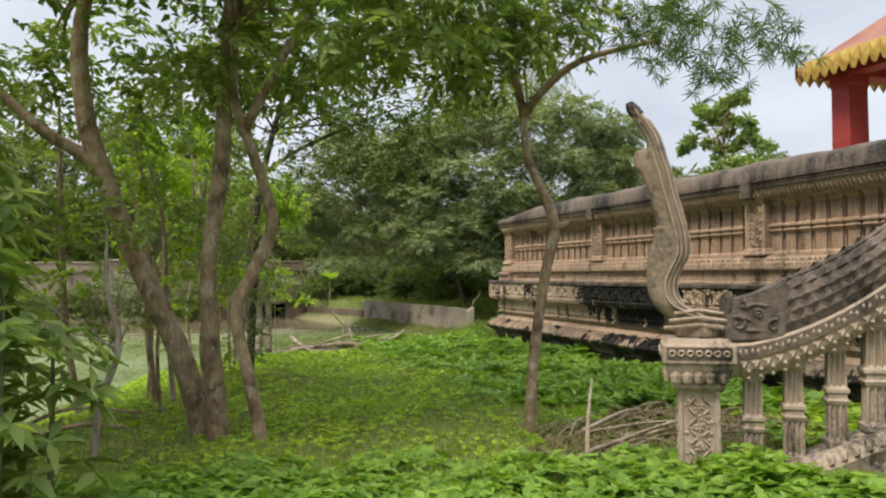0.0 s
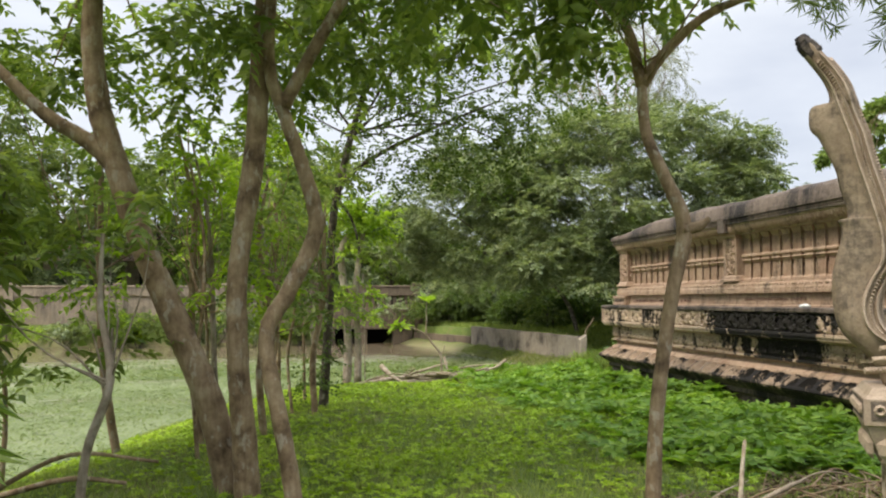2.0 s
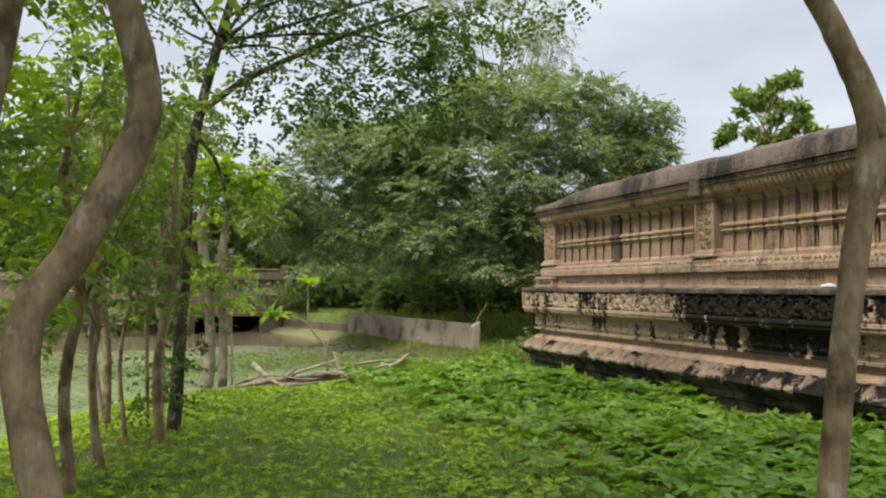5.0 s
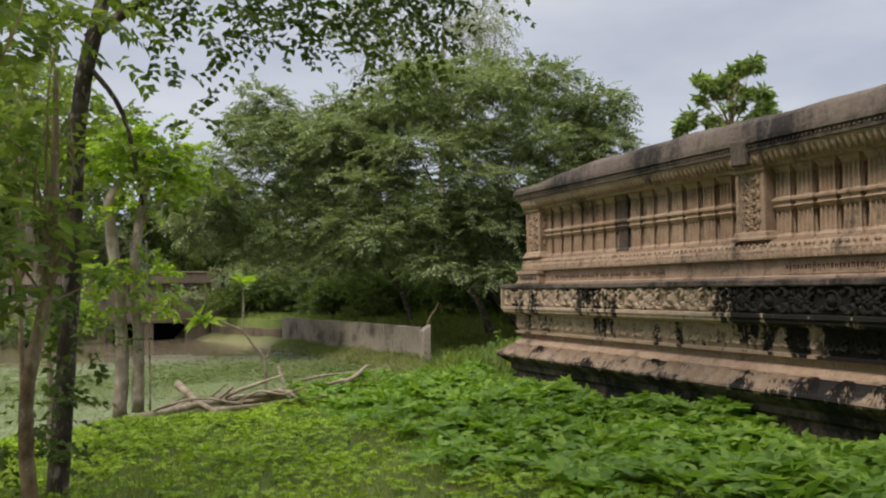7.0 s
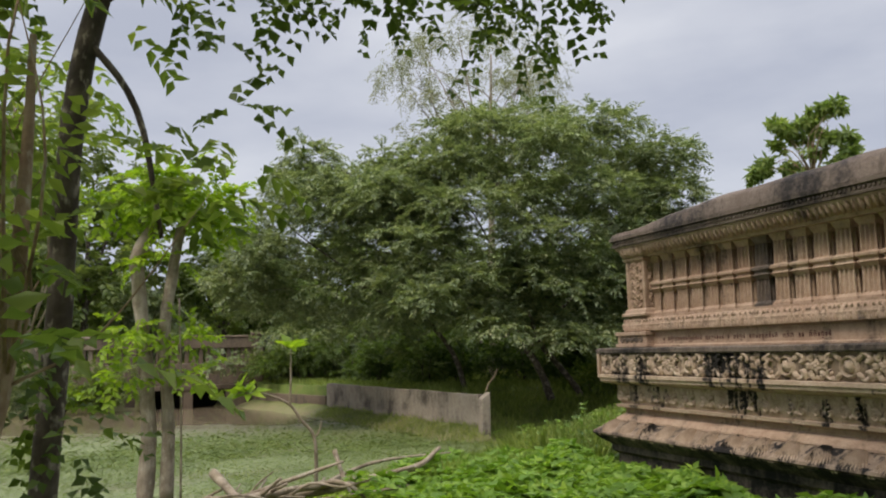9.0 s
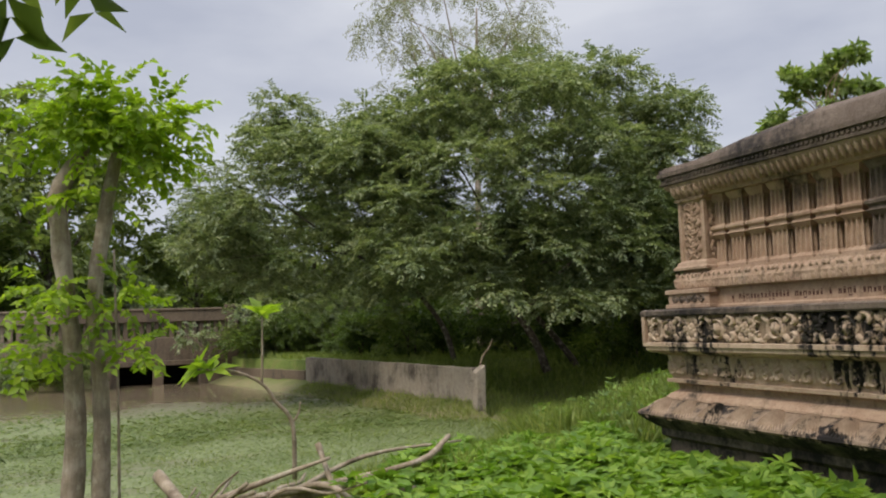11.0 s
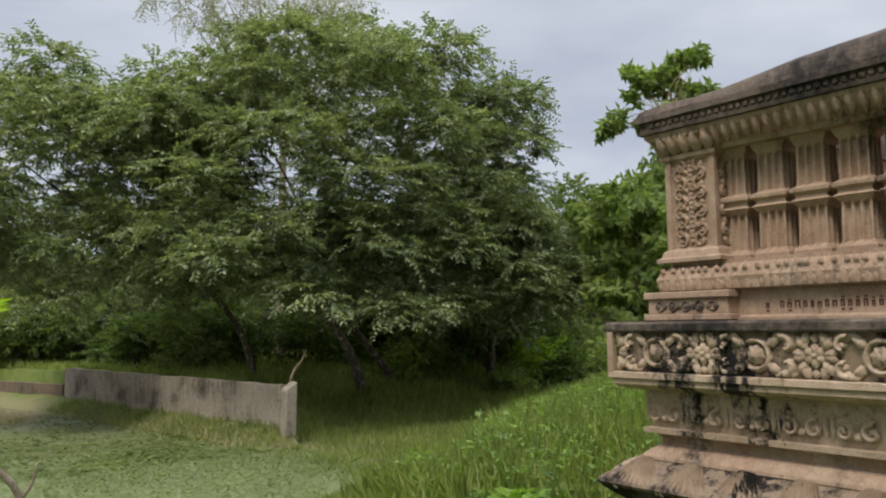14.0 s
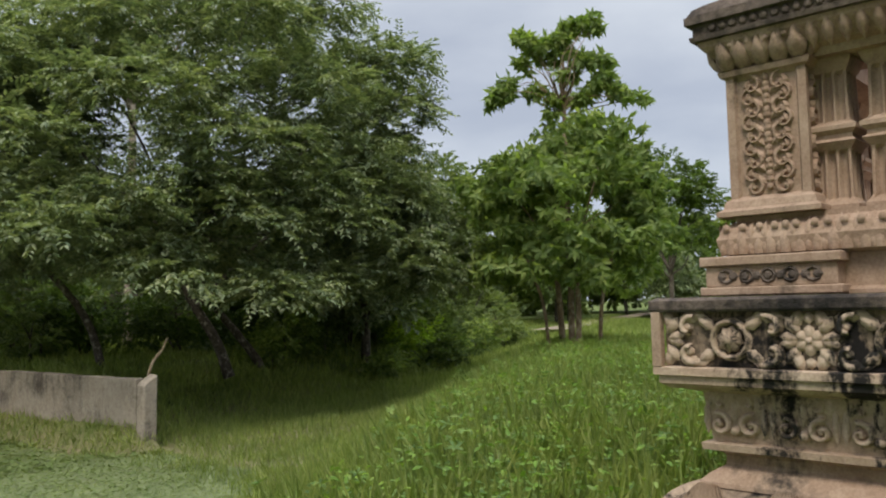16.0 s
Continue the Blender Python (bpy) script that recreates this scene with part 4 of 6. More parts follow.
# small fluted balusters of the stair
for u in (0.44, 0.73, 1.03, 1.305, 1.62, 1.95, 2.3, 2.65, 3.0, 3.3):
    z0, z1 = low_z(u) - 0.02, high_z(u) + 0.02
    h = z1 - z0
    hw = 0.072 if u != 1.305 else 0.092
    bm = bmesh.new()
    prof = [(1.15, 0, 0), (1.15, 0.05, 0), (0.92, 0.07, 0), (0.92, 0.09, 0.3), (0.88, 0.38, 0.3), (0.85, 0.40, 0), (1.0, 0.42, 0), (1.12, 0.45, 0), (0.92, 0.47, 0), (0.92, 0.51, 0), (1.12, 0.53, 0), (1.12, 0.56, 0), (0.9, 0.58, 0), (0.9, 0.60, 0.3), (0.85, 0.89, 0.3), (0.82, 0.92, 0), (1.1, 0.95, 0), (1.1, 1.0, 0)]
    cu, cv, _ = bent(u, 0, 0)
    fluted(bm, [(hw * a, z0 + h * c, hw * k) for a, c, k in prof], cu, cv, FLUTES)
    put("baluster", bm_mesh("baluster", bm, M_STAIR), rails)

# end post
PX = 0.04
bm = bmesh.new()
fluted(bm, [(0.225, -0.45, 0), (0.225, -0.06, 0), (0.21, -0.04, 0), (0.19, 0.0, 0), (0.16, 0.02, 0), (0.152, 0.04, 0), (0.152, 0.05, 0.014), (0.152, 0.575, 0.014), (0.152, 0.59, 0), (0.175, 0.60, 0), (0.19, 0.62, 0), (0.185, 0.64, 0), (0.20, 0.66, 0), (0.235, 0.75, 0), (0.25, 0.80, 0), (0.265, 0.81, 0), (0.265, 0.825, 0), (0.265, 0.83, 0), (0.265, 0.935, 0), (0.245, 0.95, 0), (0.22, 0.985, 0)], PX, 0, PANEL)
post = put("end_post", bm_mesh("end_post", bm, M_STAIR), rails, label="square carved end post")
g0 = random.Random(78)
bits = []
for r in range(3):
    zc = -0.155 + 0.155 * r
    for q in range(4):
        a = math.pi / 4 * (2 * q + 1)
        cx, cz = (0.09 if q in (0, 3) else -0.09) * 0.55, zc + (0.042 if q < 2 else -0.042)
        bits.append(petal(cx - 0.045 * math.cos(a + math.pi / 2), cz - 0.045 * math.sin(a + math.pi / 2), a + math.pi / 2, 0.095, 0.022, 0.02))
    bits += [petal(0, zc, k * math.pi / 3 + 0.5, 0.045, 0.026, 0.018) for k in range(6)]
for k in range(46):
    bits.append(boss(g0.uniform(-0.095, 0.095), g0.uniform(-0.235, 0.235), g0.uniform(0.010, 0.019), 0.011, 7))
PCARV = mesh_of("post_carving", *joined(bits), M_STAIR)
PBAND = mesh_of("post_band", [(-0.002, -0.235, -0.05), (-0.002, 0.235, -0.05), (-0.002, 0.235, 0.045), (-0.002, -0.235, 0.045), (0.004, -0.235, -0.05), (0.004, 0.235, -0.05), (0.004, 0.235, 0.045), (0.004, -0.235, 0.045)], [(0, 3, 2, 1), (0, 1, 5, 4), (3, 7, 6, 2), (0, 4, 7, 3), (1, 2, 6, 5)], M_CAP)
PBEAD = mesh_of("post_bead", *joined([ring(-0.195 + 0.065 * k, 0, 0.02, 0.01, 0.014, 8) for k in range(7)]), M_STAIR)
PLEAF = mesh_of("post_leaf", *joined([petal(-0.17 + 0.085 * k, 0.06, -math.pi / 2, 0.13, 0.085, 0.04) for k in range(5)]), M_STAIR)
for dx, dy in ((-1, 0), (0, 1), (0, -1)):
    turn = math.atan2(-dy, -dx)
    tagged(put("post_carving", PCARV, post, (PX + dx * 0.139, dy * 0.139, 0.315), turn), "carved diamond lattice", kind="stuff")
    band = put("post_band", PBAND, post, (PX + dx * 0.2665, dy * 0.2665, 0.882), turn, "dark beaded band")
    put("post_bead", PBEAD, post, (PX + dx * 0.269, dy * 0.269, 0.882), turn)
    put("post_leaf", PLEAF, post, (PX + dx * 0.215, dy * 0.215, 0.70), turn)

# the serpent: a flattened, rising neck lofted between a front and a back outline
OUTLINE = [(0.985, -0.11, 0.225), (1.06, -0.13, 0.225), (1.12, -0.17, 0.17), (1.19, -0.24, 0.04), (1.25, -0.29, -0.055), (1.325, -0.318, -0.095), (1.427, -0.329, -0.093), (1.53, -0.327, -0.05), (1.58, -0.32, -0.02), (1.64, -0.305, 0.0), (1.734, -0.28, 0.0), (1.80, -0.275, -0.01), (1.838, -0.292, -0.018), (1.85, -0.245, -0.022),
           (1.92, -0.252, -0.04), (2.0, -0.275, -0.06), (2.10, -0.293, -0.088), (2.20, -0.335, -0.112), (2.279, -0.371, -0.128), (2.33, -0.41, -0.145), (2.42, -0.412, -0.172), (2.455, -0.39, -0.182), (2.47, -0.315, -0.186), (2.55, -0.325, -0.21), (2.64, -0.37, -0.26), (2.726, -0.422, -0.321), (2.79, -0.45, -0.375)]
line = smooth_line(OUTLINE, 3)
verts, faces, m = [], [], 14
for i, (z, xa, xb) in enumerate(line):
    c, hw = (xa + xb) / 2, (xb - xa) / 2
    th = 0.15 if z < 1.15 else (0.15 - 0.06 * (z - 1.15) / 0.35 if z < 1.5 else 0.09 - 0.025 * (z - 1.5))
    for k in range(m):
        a = 2 * math.pi * k / m
        ca, sa = math.cos(a), math.sin(a)
        ca = math.copysign(abs(ca) ** 0.8, ca)
        groove = 0.82 if k in (2, 12) else 1.0
        verts.append((c + hw * ca, th * sa * groove * (1.0 if ca > -0.2 else 0.72), z))
for i in range(len(line) - 1):
    for k in range(m):
        a, c = i * m + k, i * m + (k + 1) % m
        faces.append((a, c, c + m, a + m))
faces += [tuple(range(m))[::-1], tuple(range(len(verts) - m, len(verts)))]
put("serpent_neck", mesh_of("serpent_neck", verts, faces, M_SERPENT, True), rails, label="tall weathered serpent neck with a crest")
# a raised double cord with beads along its back, and notched scutes down the chest
bits = []


def cord(offset, width, lift, sy):
    """A raised strip up the side of the neck, a fixed way in from its back edge."""
    verts, faces = [], []
    for z, xa, xb in line[6:-3]:
        th = 0.15 if z < 1.15 else (0.15 - 0.06 * (z - 1.15) / 0.35 if z < 1.5 else 0.09 - 0.025 * (z - 1.5))
        c, hw = (xa + xb) / 2, (xb - xa) / 2
        for dx, h in ((-width, -0.02), (-width * 0.4, lift), (width * 0.4, lift), (width, -0.02)):
            x = min(xb - offset, xb - 0.012) + dx
            q = max(-0.97, min(0.97, (x - c) / hw))
            verts.append((x, sy * (th * (1 - abs(q) ** 2.5) ** 0.5 + h), z))
    for i in range(len(verts) // 4 - 1):
        for k in range(3):
            a = i * 4 + k
            faces.append((a, a + 1, a + 5, a + 4) if sy < 0 else (a, a + 4, a + 5, a + 1))
    return verts, faces


for sy in (1, -1):
    bits += [cord(0.095, 0.011, 0.016, sy), cord(0.03, 0.012, 0.012, sy)]
for i in range(12, len(line) - 5):
    (za, aa, ba), (zb, ab, bb) = line[i], line[i + 1]
    for f in (0.0, 0.5):
        z, xa, xb = za + (zb - za) * f, aa + (ab - aa) * f, ba + (bb - ba) * f
        bits.append(([(xb - 0.03, -0.03, z), (xb - 0.03, 0.03, z), (xb + 0.008, 0.02, z + 0.008), (xb + 0.008, -0.02, z + 0.008), (xb + 0.002, 0, z + 0.028), (xb - 0.03, 0, z + 0.034)], [(0, 1, 2, 3), (3, 2, 4), (0, 3, 4, 5), (1, 5, 4, 2)]))
        th = 0.15 if z < 1.15 else (0.15 - 0.06 * (z - 1.15) / 0.35 if z < 1.5 else 0.09 - 0.025 * (z - 1.5))
        for sy in (1, -1):
            xm, y0 = xb - 0.062, sy * th * 0.74
            bits.append(([(xm - 0.017, y0, z - 0.012), (xm + 0.017, y0 * 0.9, z - 0.012), (xm + 0.014, y0 * 0.9, z + 0.013), (xm - 0.014, y0, z + 0.013), (xm, y0 + sy * 0.028, z)], [(0, 1, 4), (1, 2, 4), (2, 3, 4), (3, 0, 4)]))
tagged(put("crest", mesh_of("crest", *joined(bits), M_STAIR), rails, label="pale beaded crest along the back"), kind="stuff")
# bead rows round the coil at the foot of the neck
bits = []
for r in range(3):
    for k in range(26):
        a = math.pi * (0.15 + 0.7 * k / 25)
        for sy in (1, -1):
            x, z = 0.02 + (0.24 + 0.05 * r) * math.cos(a) * 0.8 + 0.03, 1.20 - 0.055 * r - 0.03 * abs(math.cos(a))
            y = sy * (0.148 - 0.012 * abs(r - 1))
            bits.append(([(x - 0.014, y, z - 0.016), (x + 0.014, y, z - 0.016), (x + 0.014, y, z + 0.016), (x - 0.014, y, z + 0.016), (x, y + sy * 0.018, z)], [(0, 1, 4), (1, 2, 4), (2, 3, 4), (3, 0, 4)]))
tagged(put("coil_beads", mesh_of("coil_beads", *joined(bits), M_STAIR), rails, label="rows of pale beads round the coil"), kind="stuff")
v, f = tube([(-0.37, 0, 2.735), (-0.415, 0, 2.79), (-0.445, 0, 2.845)], [0.052, 0.05, 0.03], 8, 0.12, 3)
put("broken_tip", mesh_of("broken_tip", v, f, M_FOOT), rails, label="blackened broken tip")
# the beast's head from which the serpent issues
bm = bmesh.new()
pts = [(0.24, 0.96), (0.66, 0.98), (0.70, 1.20), (0.68, 1.45), (0.60, 1.39), (0.50, 1.34), (0.38, 1.30), (0.30, 1.28), (0.22, 1.31), (0.235, 1.12)]
front = [bm.verts.new((x, -0.17, z)) for x, z in pts]
back = [bm.verts.new((x, 0.17, z)) for x, z in pts]
bm.faces.new(front)
bm.faces.new(back[::-1])
for i in range(len(pts)):
    j = (i + 1) % len(pts)
    bm.faces.new((front[i], front[j], back[j], back[i]))
bmesh.ops.recalc_face_normals(bm, faces=bm.faces)
bmesh.ops.bevel(bm, geom=list(bm.edges), offset=0.018, segments=2, affect="EDGES")
head = put("beast_head", bm_mesh("beast_head", bm, M_CAP), rails, label="dark carved beast head")
for s in (1, -1):
    bits = [ring(-0.02, 0.03, 0.028, 0.012, 0.02, 10), boss(-0.02, 0.03, 0.018, 0.02), spiral(1.0, 0.06, 0.12, -0.05, 1.0, 1, 0.035, 0.025), spiral(0.9, 0.05, -0.13, -0.06, 2.0, -1, 0.03, 0.025), petal(-0.1, 0.08, 0.2, 0.12, 0.04, 0.02), petal(0.02, -0.03, 0.4, 0.14, 0.05, 0.025), petal(-0.06, -0.1, 0.0, 0.16, 0.05, 0.02), petal(0.19, 0.22, -1.6, 0.2, 0.06, 0.03), petal(0.10, 0.16, -2.0, 0.14, 0.05, 0.03), petal(-0.02, 0.10, -0.2, 0.14, 0.05, 0.03)]
    put("face_relief", mesh_of("face_relief", *joined(bits), M_CAP), head, (0.45, s * 0.168, 1.15), -s * math.pi / 2)

# ---- red pavilion on the terrace ----
pavilion = thing("red_pavilion", (0, 0, 0), "red-painted pavilion with gold-edged tiled roof", "pavilion")
for px, py in ((10.5, 10.7), (10.5, 6.2), (14.8, 10.7), (14.8, 6.2)):
    bm = bmesh.new()
    lathe_square(bm, [(0.24, DECK), (0.24, DECK + 0.2), (0.2, DECK + 0.24), (0.19, 4.5), (0.21, 4.55), (0.21, 4.75)], px, py)
    put("post", bm_mesh("post", bm, M_RED), pavilion, label="square red post")
bm = bmesh.new()
for x0, x1, y0, y1 in ((10.33, 10.67, 5.3, 11.1), (14.63, 14.97, 5.3, 11.1)):
    box(bm, x0, x1, y0, y1, 4.70, 4.98, 0.01)
put("beam", bm_mesh("beam", bm, M_RED), pavilion)
bm = bmesh.new()
for y0, y1 in ((10.55, 10.85), (6.05, 6.35)):
    box(bm, 10.68, 14.62, y0, y1, 4.68, 4.96, 0.01)
put("beam", bm_mesh("beam", bm, M_RED), pavilion)
vz = 4.86
roof_v = [(9.92, 4.9, vz), (15.5, 4.9, vz), (15.5, 11.2, vz), (9.92, 11.2, vz), (12.5, 7.2, 6.8), (12.5, 9.4, 6.8)]
roof_v += [(x, y, z - 0.09) for x, y, z in roof_v]
roof_f = [(0, 3, 5, 4), (3, 2, 5), (2, 1, 4, 5), (1, 0, 4), (6, 10, 11, 9), (9, 11, 8), (8, 11, 10, 7), (7, 10, 6), (0, 6, 9, 3), (3, 9, 8, 2), (2, 8, 7, 1), (1, 7, 6, 0)]
put("roof", mesh_of("roof", roof_v, roof_f, M_TILE), pavilion, label="hipped tiled roof")
bits = []
for i in range(31):
    y = 4.95 + 0.2 * i
    bits.append(([(9.87, y - 0.1, vz + 0.10), (9.87, y + 0.1, vz + 0.10), (9.86, y + 0.1, vz - 0.12), (9.86, y + 0.05, vz - 0.22), (9.86, y, vz - 0.25), (9.86, y - 0.05, vz - 0.22), (9.86, y - 0.1, vz - 0.12), (9.82, y, vz - 0.05), (9.91, y - 0.1, vz + 0.1), (9.91, y + 0.1, vz + 0.1), (9.91, y, vz - 0.22)], [(0, 1, 7), (1, 2, 7), (2, 3, 7), (3, 4, 7), (4, 5, 7), (5, 6, 7), (6, 0, 7), (0, 8, 9, 1), (4, 10, 9, 1), (4, 0, 8, 10)]))
put("fascia", mesh_of("fascia", *joined(bits), M_GOLD), pavilion, label="scalloped gold eave trim")
bits = []
for i in range(27):
    x = 10.0 + 0.2 * i
    bits.append(([(x - 0.1, 11.25, vz + 0.1), (x + 0.1, 11.25, vz + 0.1), (x + 0.1, 11.26, vz - 0.12), (x, 11.26, vz - 0.25), (x - 0.1, 11.26, vz - 0.12), (x, 11.30, vz - 0.05), (x, 11.21, vz - 0.2)], [(0, 1, 5), (1, 2, 5), (2, 3, 5), (3, 4, 5), (4, 0, 5), (0, 6, 1), (2, 6, 3), (3, 6, 4)]))
put("fascia", mesh_of("fascia", *joined(bits), M_GOLD), pavilion, label="scalloped gold eave trim")

# ---- pond wall, culvert and boundary wall ----
pond_wall = thing("pond_wall", (0, 0, 0), "low streaked grey concrete retaining wall beside the pond", "wall", kind="structure")


def wall_run(name, p, q, z0, top0, top1, half, material, label=""):
    """A straight run of wall from p to q whose top goes from top0 to top1, with a slightly uneven upper edge."""
    n = max(4, int(math.hypot(q[0] - p[0], q[1] - p[1]) / 0.4))
    d = Vector((q[0] - p[0], q[1] - p[1], 0)).normalized()
    side = Vector((-d.y, d.x, 0))
    g = random.Random(len(label) + n)
    verts, faces = [], []
    for i in range(n + 1):
        f = i / n
        c = Vector((p[0] + (q[0] - p[0]) * f, p[1] + (q[1] - p[1]) * f, 0))
        top = top0 + (top1 - top0) * f + g.uniform(-0.012, 0.012)
        for w, z in ((-half, z0), (-half, top - 0.02), (-half * 0.8, top), (half * 0.8, top), (half, top - 0.02), (half, z0)):
            verts.append(c + side * w + Vector((0, 0, z)))
    for i in range(n):
        for k in range(6):
            a, c = i * 6 + k, i * 6 + (k + 1) % 6
            faces.append((a, a + 6, c + 6, c))
    faces += [tuple(range(6)), tuple(range(n * 6 + 5, n * 6 - 1, -1))]
    return put(name, mesh_of(name, verts, faces, material), pond_wall, label=label)


wall_run("wall_body", (10.86, 30.85), (9.3, 43.0), -1.7, 0.07, 0.10, 0.1, M_CONCRETE)
wall_run("wing_wall", (9.29, 43.15), (7.45, 51.4), -1.7, -0.42, -0.5, 0.12, M_PANEL, "low brown wing wall towards the culvert")
bm = bmesh.new()
box(bm, 10.67, 10.95, 30.43, 30.71, -1.7, 0.1, 0.03)
for v in bm.verts:
    if v.co.z > 0:
        v.co.z += 0.09 * (v.co.x - 10.8) / 0.14 - 0.03
        v.co.x += 0.03
put("end_post", bm_mesh("end_post", bm, M_CONCRETE), pond_wall, label="square weathered concrete end post, chipped at the top")

BY = 52.0
boundary = thing("wall_boundary", (0, 0, 0), "aged cream boundary wall with slotted upper panels above a culvert", "wall", kind="structure")
bm = bmesh.new()
for x0, x1 in ((-46, 2.55), (4.05, 4.5), (6.1, 7.7)):
    box(bm, x0, x1, BY, BY + 0.3, -1.8, -0.28, 0.0)
box(bm, -46, 7.7, BY + 0.001, BY + 0.3, -0.279, 1.0, 0.0)
put("lower_wall", bm_mesh("lower_wall", bm, M_WALLPAINT), boundary)
# east of the culvert the trees' shade is in the wall's colour
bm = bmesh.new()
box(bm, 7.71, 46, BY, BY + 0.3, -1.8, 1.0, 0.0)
put("lower_wall", bm_mesh("lower_wall", bm, M_SHADEWALL), boundary, label="stretch of wall under the trees, coloured dark for their shade")
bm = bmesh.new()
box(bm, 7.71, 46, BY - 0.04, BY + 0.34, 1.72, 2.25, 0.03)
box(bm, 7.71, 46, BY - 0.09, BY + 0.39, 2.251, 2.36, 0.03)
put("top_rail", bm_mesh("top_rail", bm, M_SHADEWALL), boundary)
bm = bmesh.new()
box(bm, -46, -0.01, BY - 0.04, BY + 0.34, 1.72, 2.25, 0.03)
box(bm, -46, -0.01, BY - 0.09, BY + 0.39, 2.251, 2.36, 0.03)
put("top_rail", bm_mesh("top_rail", bm, M_WALLPAINT), boundary)
bm = bmesh.new()
box(bm, 0, 7.7, BY - 0.04, BY + 0.34, 1.72, 2.25, 0.03)
box(bm, 0, 7.7, BY - 0.09, BY + 0.39, 2.251, 2.36, 0.03)
put("top_rail", bm_mesh("top_rail", bm, M_PANEL), boundary)
bm = bmesh.new()
box(bm, -0.11, 0.11, -0.06, 0.06, 1.001, 1.719, 0.03)
SLAT = bm_mesh("slat", bm, M_WALLPAINT)
# slats for the stretch whose colour holds the tree shade
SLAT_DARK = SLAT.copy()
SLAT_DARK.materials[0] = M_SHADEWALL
SLAT_BROWN = SLAT.copy()
SLAT_BROWN.materials[0] = M_PANEL
bm = bmesh.new()
box(bm, -46, -3.0, BY + 0.05, BY + 0.25, 1.001, 1.719)
put("plain_panel", bm_mesh("plain_panel", bm, M_WALLPAINT), boundary)
for i in range(62, 150):
    put("slat", SLAT if i < 71 else SLAT_BROWN if i < 93 else SLAT_DARK, boundary, (-24.0 + 0.34 * i, BY + 0.15, 0))
bm = bmesh.new()
box(bm, -0.25, 0.25, -0.12, 0.42, -1.8, 2.36, 0.02)
box(bm, -0.32, 0.32, -0.19, 0.49, 2.361, 2.5, 0.03)
PIER = bm_mesh("pier", bm, M_WALLPAINT)
# piers for that same stretch, shade included in their colour
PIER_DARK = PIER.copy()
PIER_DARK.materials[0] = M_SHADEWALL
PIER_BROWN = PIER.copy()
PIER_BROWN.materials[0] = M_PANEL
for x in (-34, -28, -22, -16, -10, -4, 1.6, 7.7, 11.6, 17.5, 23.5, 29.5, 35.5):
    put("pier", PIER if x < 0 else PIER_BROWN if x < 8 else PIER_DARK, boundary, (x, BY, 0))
bm = bmesh.new()
box(bm, 2.2, 7.3, BY - 0.5, BY - 0.13, -0.30, -0.08, 0.02)
box(bm, 4.05, 4.5, BY - 0.45, BY - 0.001, -1.8, -0.301, 0.02)
box(bm, 2.2, 2.55, BY - 0.45, BY - 0.001, -1.8, -0.301, 0.02)
box(bm, 6.1, 7.3, BY - 0.45, BY - 0.001, -1.8, -0.301, 0.02)
put("culvert", bm_mesh("culvert", bm, M_PANEL), boundary, label="concrete culvert with two openings")
bm = bmesh.new()
box(bm, 2.0, 7.4, BY - 0.06, BY - 0.003, -0.07, 0.98, 0.01)
put("culvert_panel", bm_mesh("culvert_panel", bm, M_PANEL), boundary, label="brown weathered panel over the culvert")
bm = bmesh.new()
box(bm, 2.2, 6.6, BY + 2.3, BY + 2.4, -1.8, 0.0)
box(bm, 1.7, 6.9, BY + 0.305, BY + 2.45, -0.25, 0.16)
box(bm, 2.2, 2.4, BY + 0.305, BY + 2.29, -1.8, -0.251)
box(bm, 6.4, 6.6, BY + 0.305, BY + 2.29, -1.8, -0.251)
put("culvert_inside", bm_mesh("culvert_inside", bm, M_DARK), boundary)

house = thing("house", (-13.0, 66.0, 0), "low pale house with a pinkish roof beyond the boundary wall", "house")
bm = bmesh.new()
box(bm, -4.5, 4.5, -3, 3, 0, 4.4, 0.02)
put("wall", bm_mesh("wall", bm, M_WALLPAINT), house)
rv = [(-5, -3.6, 4.3), (5, -3.6, 4.3), (5, 3.6, 4.3), (-5, 3.6, 4.3), (-3.5, 0, 6.0), (3.5, 0, 6.0)]
put("roof", mesh_of("roof", rv, [(0, 1, 5, 4), (1, 2, 5), (2, 3, 4, 5), (3, 0, 4), (3, 2, 1, 0)], M_ROOF_PINK), house, label="faded pink roof")
for x in (-2.5, 0.2, 2.6):
    bm = bmesh.new()
    box(bm, x - 0.6, x + 0.6, -3.03, -2.9, 2.6, 4.0, 0.02)
    put("window", bm_mesh("window", bm, M_DARK), house, label="dark window")

bm = bmesh.new()
bmesh.ops.create_icosphere(bm, subdivisions=2, radius=0.07)
for v in bm.verts:
    v.co *= 1 + 0.35 * noise.noise(v.co * 22)
    v.co.z *= 0.45
bag = put("plastic_bag", bm_mesh("plastic_bag", bm, M_BAG, True), None, (7.12, 11.35, 1.335))
tagged(bag, "small crumpled white plastic bag on the terrace ledge", "bag")

# ---- trees ----


def grown(name, at, label, trunk_pieces, bark_mat, crown_mesh, group="", category="tree"):
    t = thing(name, at, label, category, group)
    v, f = joined(trunk_pieces)
    o = Vector(at)
    tr = put("trunk", mesh_of("trunk", [Vector(q) - o for q in v], f, bark_mat, True), t)
    if crown_mesh is not None:
        crown_mesh.transform(Matrix.Translation(-o))
        put("crown", crown_mesh, t, label="leafy crown")
    return t


